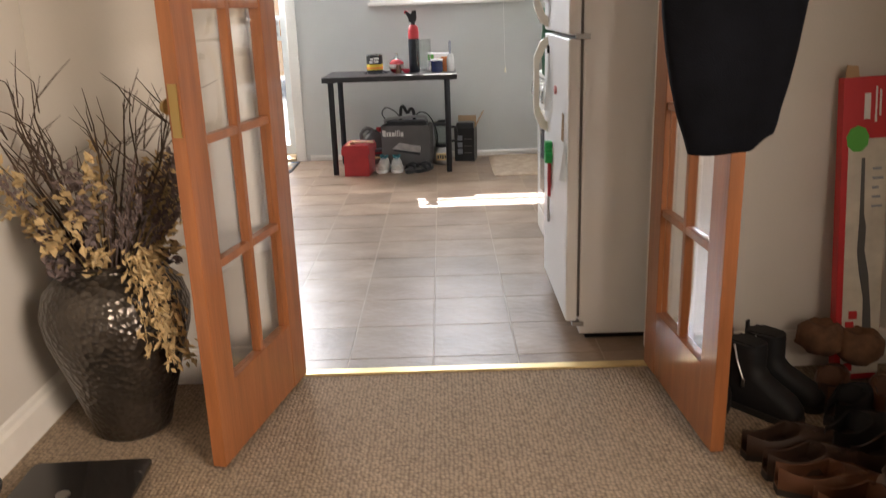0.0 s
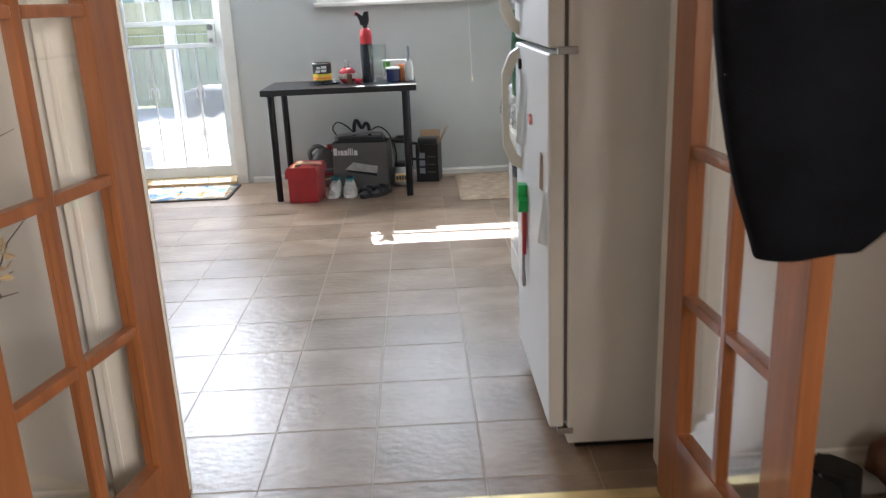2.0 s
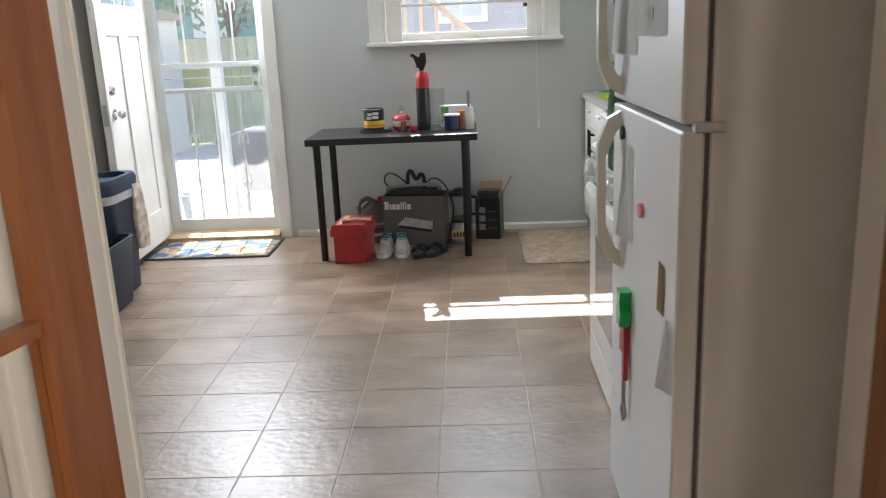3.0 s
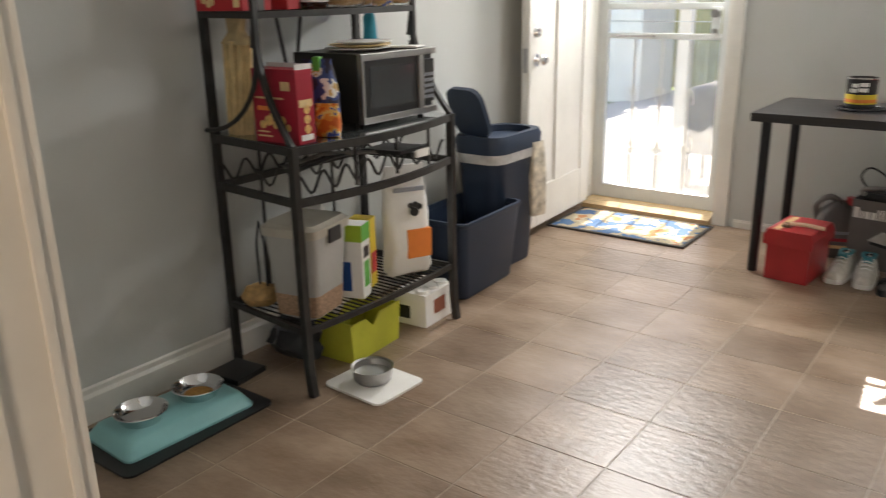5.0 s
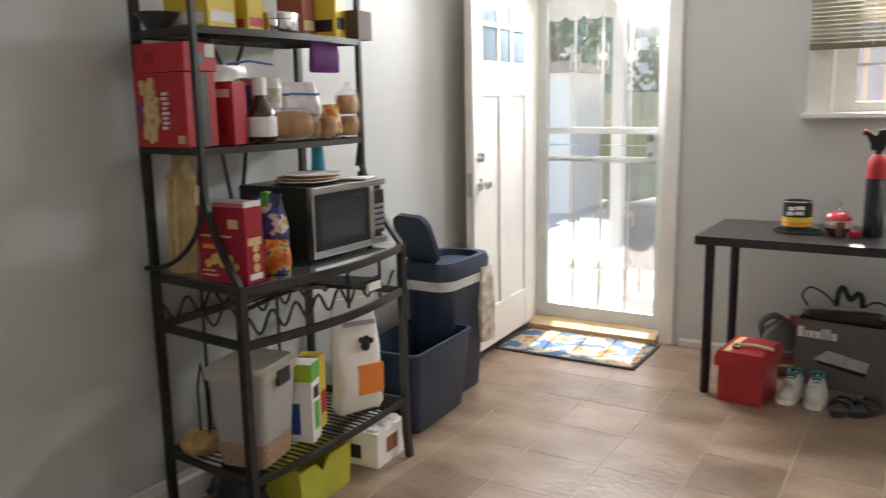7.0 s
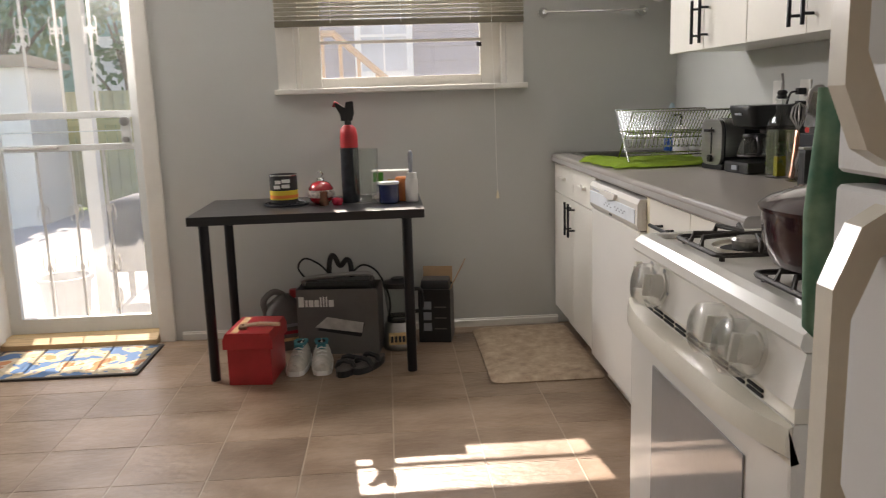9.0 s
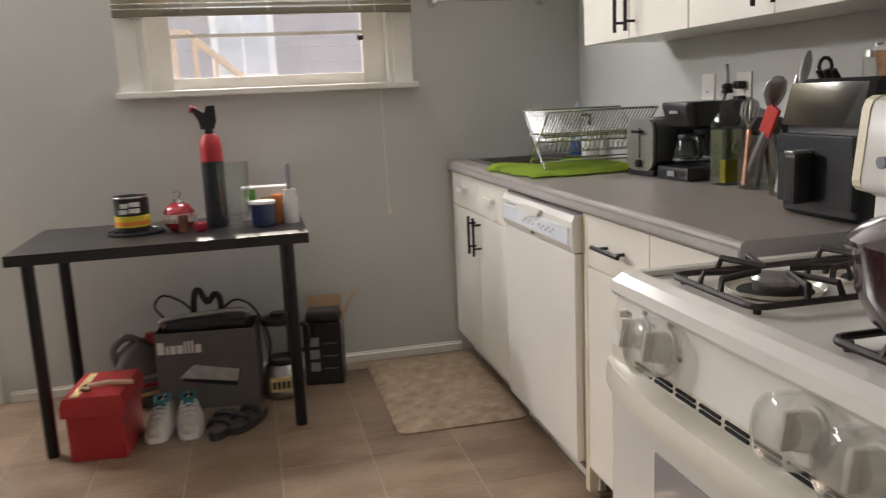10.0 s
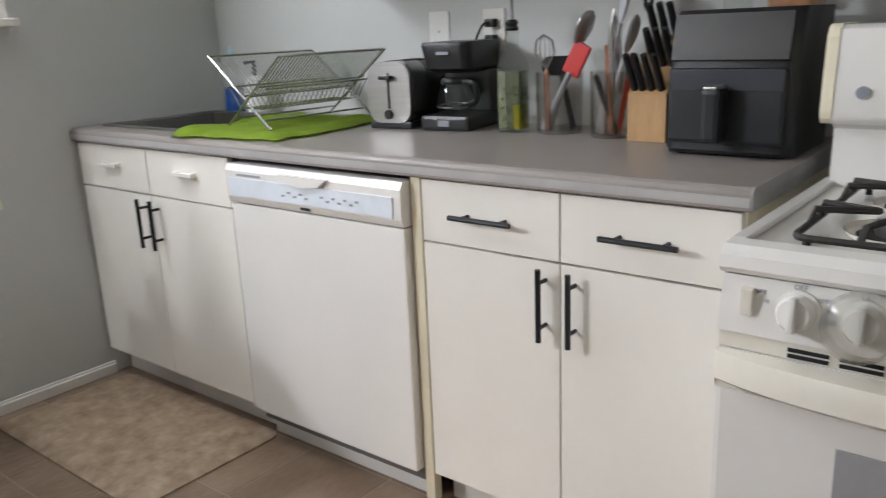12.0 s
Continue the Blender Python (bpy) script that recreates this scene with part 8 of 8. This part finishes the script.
def boot(place, turn):
    b = thing("ankle_boot", "black leather ankle boot with a steel zip", "boot", place, turn, group="black ankle boots")
    rings = []
    for z, y0, y1, w in ((0.02, -0.10, 0.16, 0.042), (0.045, -0.102, 0.158, 0.046), (0.07, -0.10, 0.135, 0.045), (0.095, -0.094, 0.085, 0.042),
                         (0.115, -0.096, 0.045, 0.044), (0.135, -0.09, 0.03, 0.041), (0.16, -0.094, 0.03, 0.044), (0.185, -0.092, 0.03, 0.043), (0.215, -0.088, 0.026, 0.044)):
        rings.append([(x, y, z) for x, y in rounded(-w, y0, w, y1, w * 0.9, 5)])
    part("upper", wobble(loft(rings), 0.005, 28), BLKL, b, smooth=50)
    part("sole", prism(rounded(-0.045, -0.105, 0.045, 0.165, 0.04, 5), "z", 0, 0.02), RUBR, b)
    part("zip", tube([(0.048, -0.045, 0.212), (0.049, -0.03, 0.16), (0.050, -0.005, 0.105)], 0.0035, 5), STEEL, b)
    part("zip_pull", B((0.048, -0.011, 0.086, 0.054, -0.001, 0.112), bevel=0.002), STEEL, b)
    part("pull_tab", B((-0.010, -0.094, 0.19, 0.010, -0.086, 0.238), bevel=0.003), BLKL, b)
    # dark plate in place of the shaded boot shaft
    part("opening", B((-0.032, -0.074, 0.2145, 0.032, 0.012, 0.2175)), DARK, b)


boot((1.215, -0.34, 0), -142)
boot((1.300, -0.27, 0), -132)


def loafer(place, turn, m, label, sole=RUBR, slip=False, name="shoe"):
    s = thing(name, label, "shoe", place, turn, group="shoes in the corner")
    n, L = 14, 0.28
    outs = []
    so, up = [], []
    for k in range(n + 1):
        f = k / n
        e = math.sin(math.pi * min(1, max(0, f * 0.94 + 0.03))) ** 0.35
        w = (0.036 + 0.013 * math.sin(f * 2.9)) * e
        y = -L / 2 + f * L
        so.append([(-w, y, 0.0), (w, y, 0.0), (w * 1.03, y, 0.018), (-w * 1.03, y, 0.018)])
        if f < 0.52:
            h = 0.062 - 0.02 * math.sin(f / 0.52 * math.pi)
            up.append([(-w, y, 0.018), (-w * 1.02, y, 0.018 + h * 0.6), (-w * 0.86, y, 0.018 + h), (-w * 0.74, y, 0.018 + h * 0.97), (-w * 0.84, y, 0.024), (w * 0.84, y, 0.024), (w * 0.74, y, 0.018 + h * 0.97), (w * 0.86, y, 0.018 + h), (w * 1.02, y, 0.018 + h * 0.6), (w, y, 0.018)])
        else:
            h = 0.062 - 0.036 * (f - 0.52) / 0.48
            up.append([(-w, y, 0.018), (-w * 1.0, y, 0.018 + h * 0.55), (-w * 0.75, y, 0.018 + h * 0.9), (-w * 0.4, y, 0.018 + h * 1.05), (-w * 0.1, y, 0.018 + h * 1.08), (w * 0.1, y, 0.018 + h * 1.08), (w * 0.4, y, 0.018 + h * 1.05), (w * 0.75, y, 0.018 + h * 0.9), (w * 1.0, y, 0.018 + h * 0.55), (w, y, 0.018)])
    part("sole", loft(so), sole, s, smooth=60)
    part("upper", loft(up), m, s, smooth=60)
    part("insole", B((-0.026, -L / 2 + 0.03, 0.024, 0.026, -L / 2 + 0.13, 0.027)), DBRN, s)
    part("apron_seam", tube([(-0.03, 0.0, 0.074), (-0.024, 0.05, 0.07), (0, 0.085, 0.064), (0.024, 0.05, 0.07), (0.03, 0.0, 0.074)], 0.003, 5), m, s)
    return s


loafer((1.25, -0.80, 0), -95, BRN, "brown leather slipper with an open top")
loafer((1.30, -0.905, 0), -93, BRN, "brown leather slipper with an open top")
loafer((1.315, -1.065, 0), -95, GRYS, "grey canvas slip-on shoe", PAPER)
loafer((1.345, -1.19, 0), -96, GRYS, "grey canvas slip-on shoe", PAPER)
loafer((1.225, -0.60, 0), -80, DBRN, "dark brown leather clog in a heap of shoes")
loafer((1.245, -0.71, 0), -84, DBRN, "dark brown leather clog in a heap of shoes")
loafer((1.44, -0.55, 0), -60, BLKL, "black leather shoe in a heap of shoes")
loafer((1.47, -0.68, 0), -72, DBRN, "dark brown leather shoe in a heap of shoes")
loafer((1.10, -0.33, 0), 150, BLKL, "black shoe behind the open glazed door")
loafer((1.50, -0.25, 0), -35, BRN, "brown leather shoe before the long carton")
loafer((1.63, -0.33, 0), -25, BRN, "brown leather shoe before the long carton")
loafer((1.50, -0.38, 0.0), -50, BLKL, "black leather shoe in a heap of shoes")
sneaker((1.46, -0.85, 0), -80, mat("grey_brown_mesh", (0.16, 0.13, 0.11), 0.8, var=0.2), CREAM, DBRN, "grey brown trainer with a pale sole", "trainer")

# fur trimmed slippers heaped behind
FUR = mat("brown_fur", (0.13, 0.065, 0.035), 0.95, var=0.3, scale=30)
for x, y, a in ((1.50, -0.15, 10), (1.60, -0.20, -20)):
    fs = thing("fur_slipper", "brown fluffy slipper leaning on the wall", "slipper", (x, y, 0.10 if y > -0.18 else 0.085), a, group="fluffy slippers")
    part("slipper", wobble(lathe([(0, 0), (0.045, 0.0), (0.075, 0.03), (0.07, 0.075), (0.045, 0.10), (0.03, 0.09), (0, 0.08)], 26), 0.012, 30, x), FUR, fs, smooth=70)
# ---- wooden bench end ----
BEN = mat("red_brown_bench_wood", (0.17, 0.065, 0.028), 0.4, var=0.25, scale=6, stretch=(4, 1, 4), fine=0.12, coat=0.3)
be = thing("wooden_bench", "low red-brown wooden bench beside the shoes", "bench", (1.300, -1.075, 0.0), -18)
part("top", B((0.0, -0.55, 0.225, 0.24, 0.40, 0.25), bevel=0.004), BEN, be)
part("side_board", B((0.012, -0.54, 0.10, 0.03, 0.39, 0.2245), bevel=0.002), BEN, be)
for y in (-0.52, 0.36):
    for x in (0.015, 0.195):
        part("leg", B((x, y - 0.015, 0, x + 0.03, y + 0.015, 0.2245), bevel=0.002), BEN, be)

# ---- floor tiles, one by one, laid in a square grid ----
kf = structure("floor_kitchen", B((XL - 0.1, -0.012, -0.05, XR + 0.1, Y1 + 0.1, -0.0012)), GROUT, "kitchen floor of stone-look tiles with pale joints", "tile floor")
TW, TL, GAP = 0.3050, 0.3055, 0.0045
shapes = {}


def tile_mesh(w, l):
    key = (round(w, 3), round(l, 3))
    if key not in shapes:
        bm = B((0, 0, -0.0012, w, l, 0.0))
        top = [e for e in bm.edges if all(v.co.z > -0.0005 for v in e.verts)]
        bmesh.ops.bevel(bm, geom=top, offset=0.0008, segments=1, affect="EDGES")
        me = bpy.data.meshes.new("tile")
        bm.to_mesh(me)
        bm.free()
        me.materials.append(TILE)
        shapes[key] = me
    return shapes[key]


col = 0
x = 0.227 - 7 * TW
while x < XR:
    y = 1.331 - 5 * TL
    while y < Y1:
        a, b = max(y, -0.010), min(y + TL, Y1 - 0.001)
        p, q = max(x, XL + 0.001), min(x + TW, XR - 0.001)
        if b - a > 0.03 and q - p > 0.03:
            t = new("tile", tile_mesh(q - p - GAP, b - a - GAP))
            t.parent = kf
            t.location = (p + GAP / 2, a + GAP / 2, random.uniform(0.0, 0.0004))
        y += TL
    x += TW
    col += 1
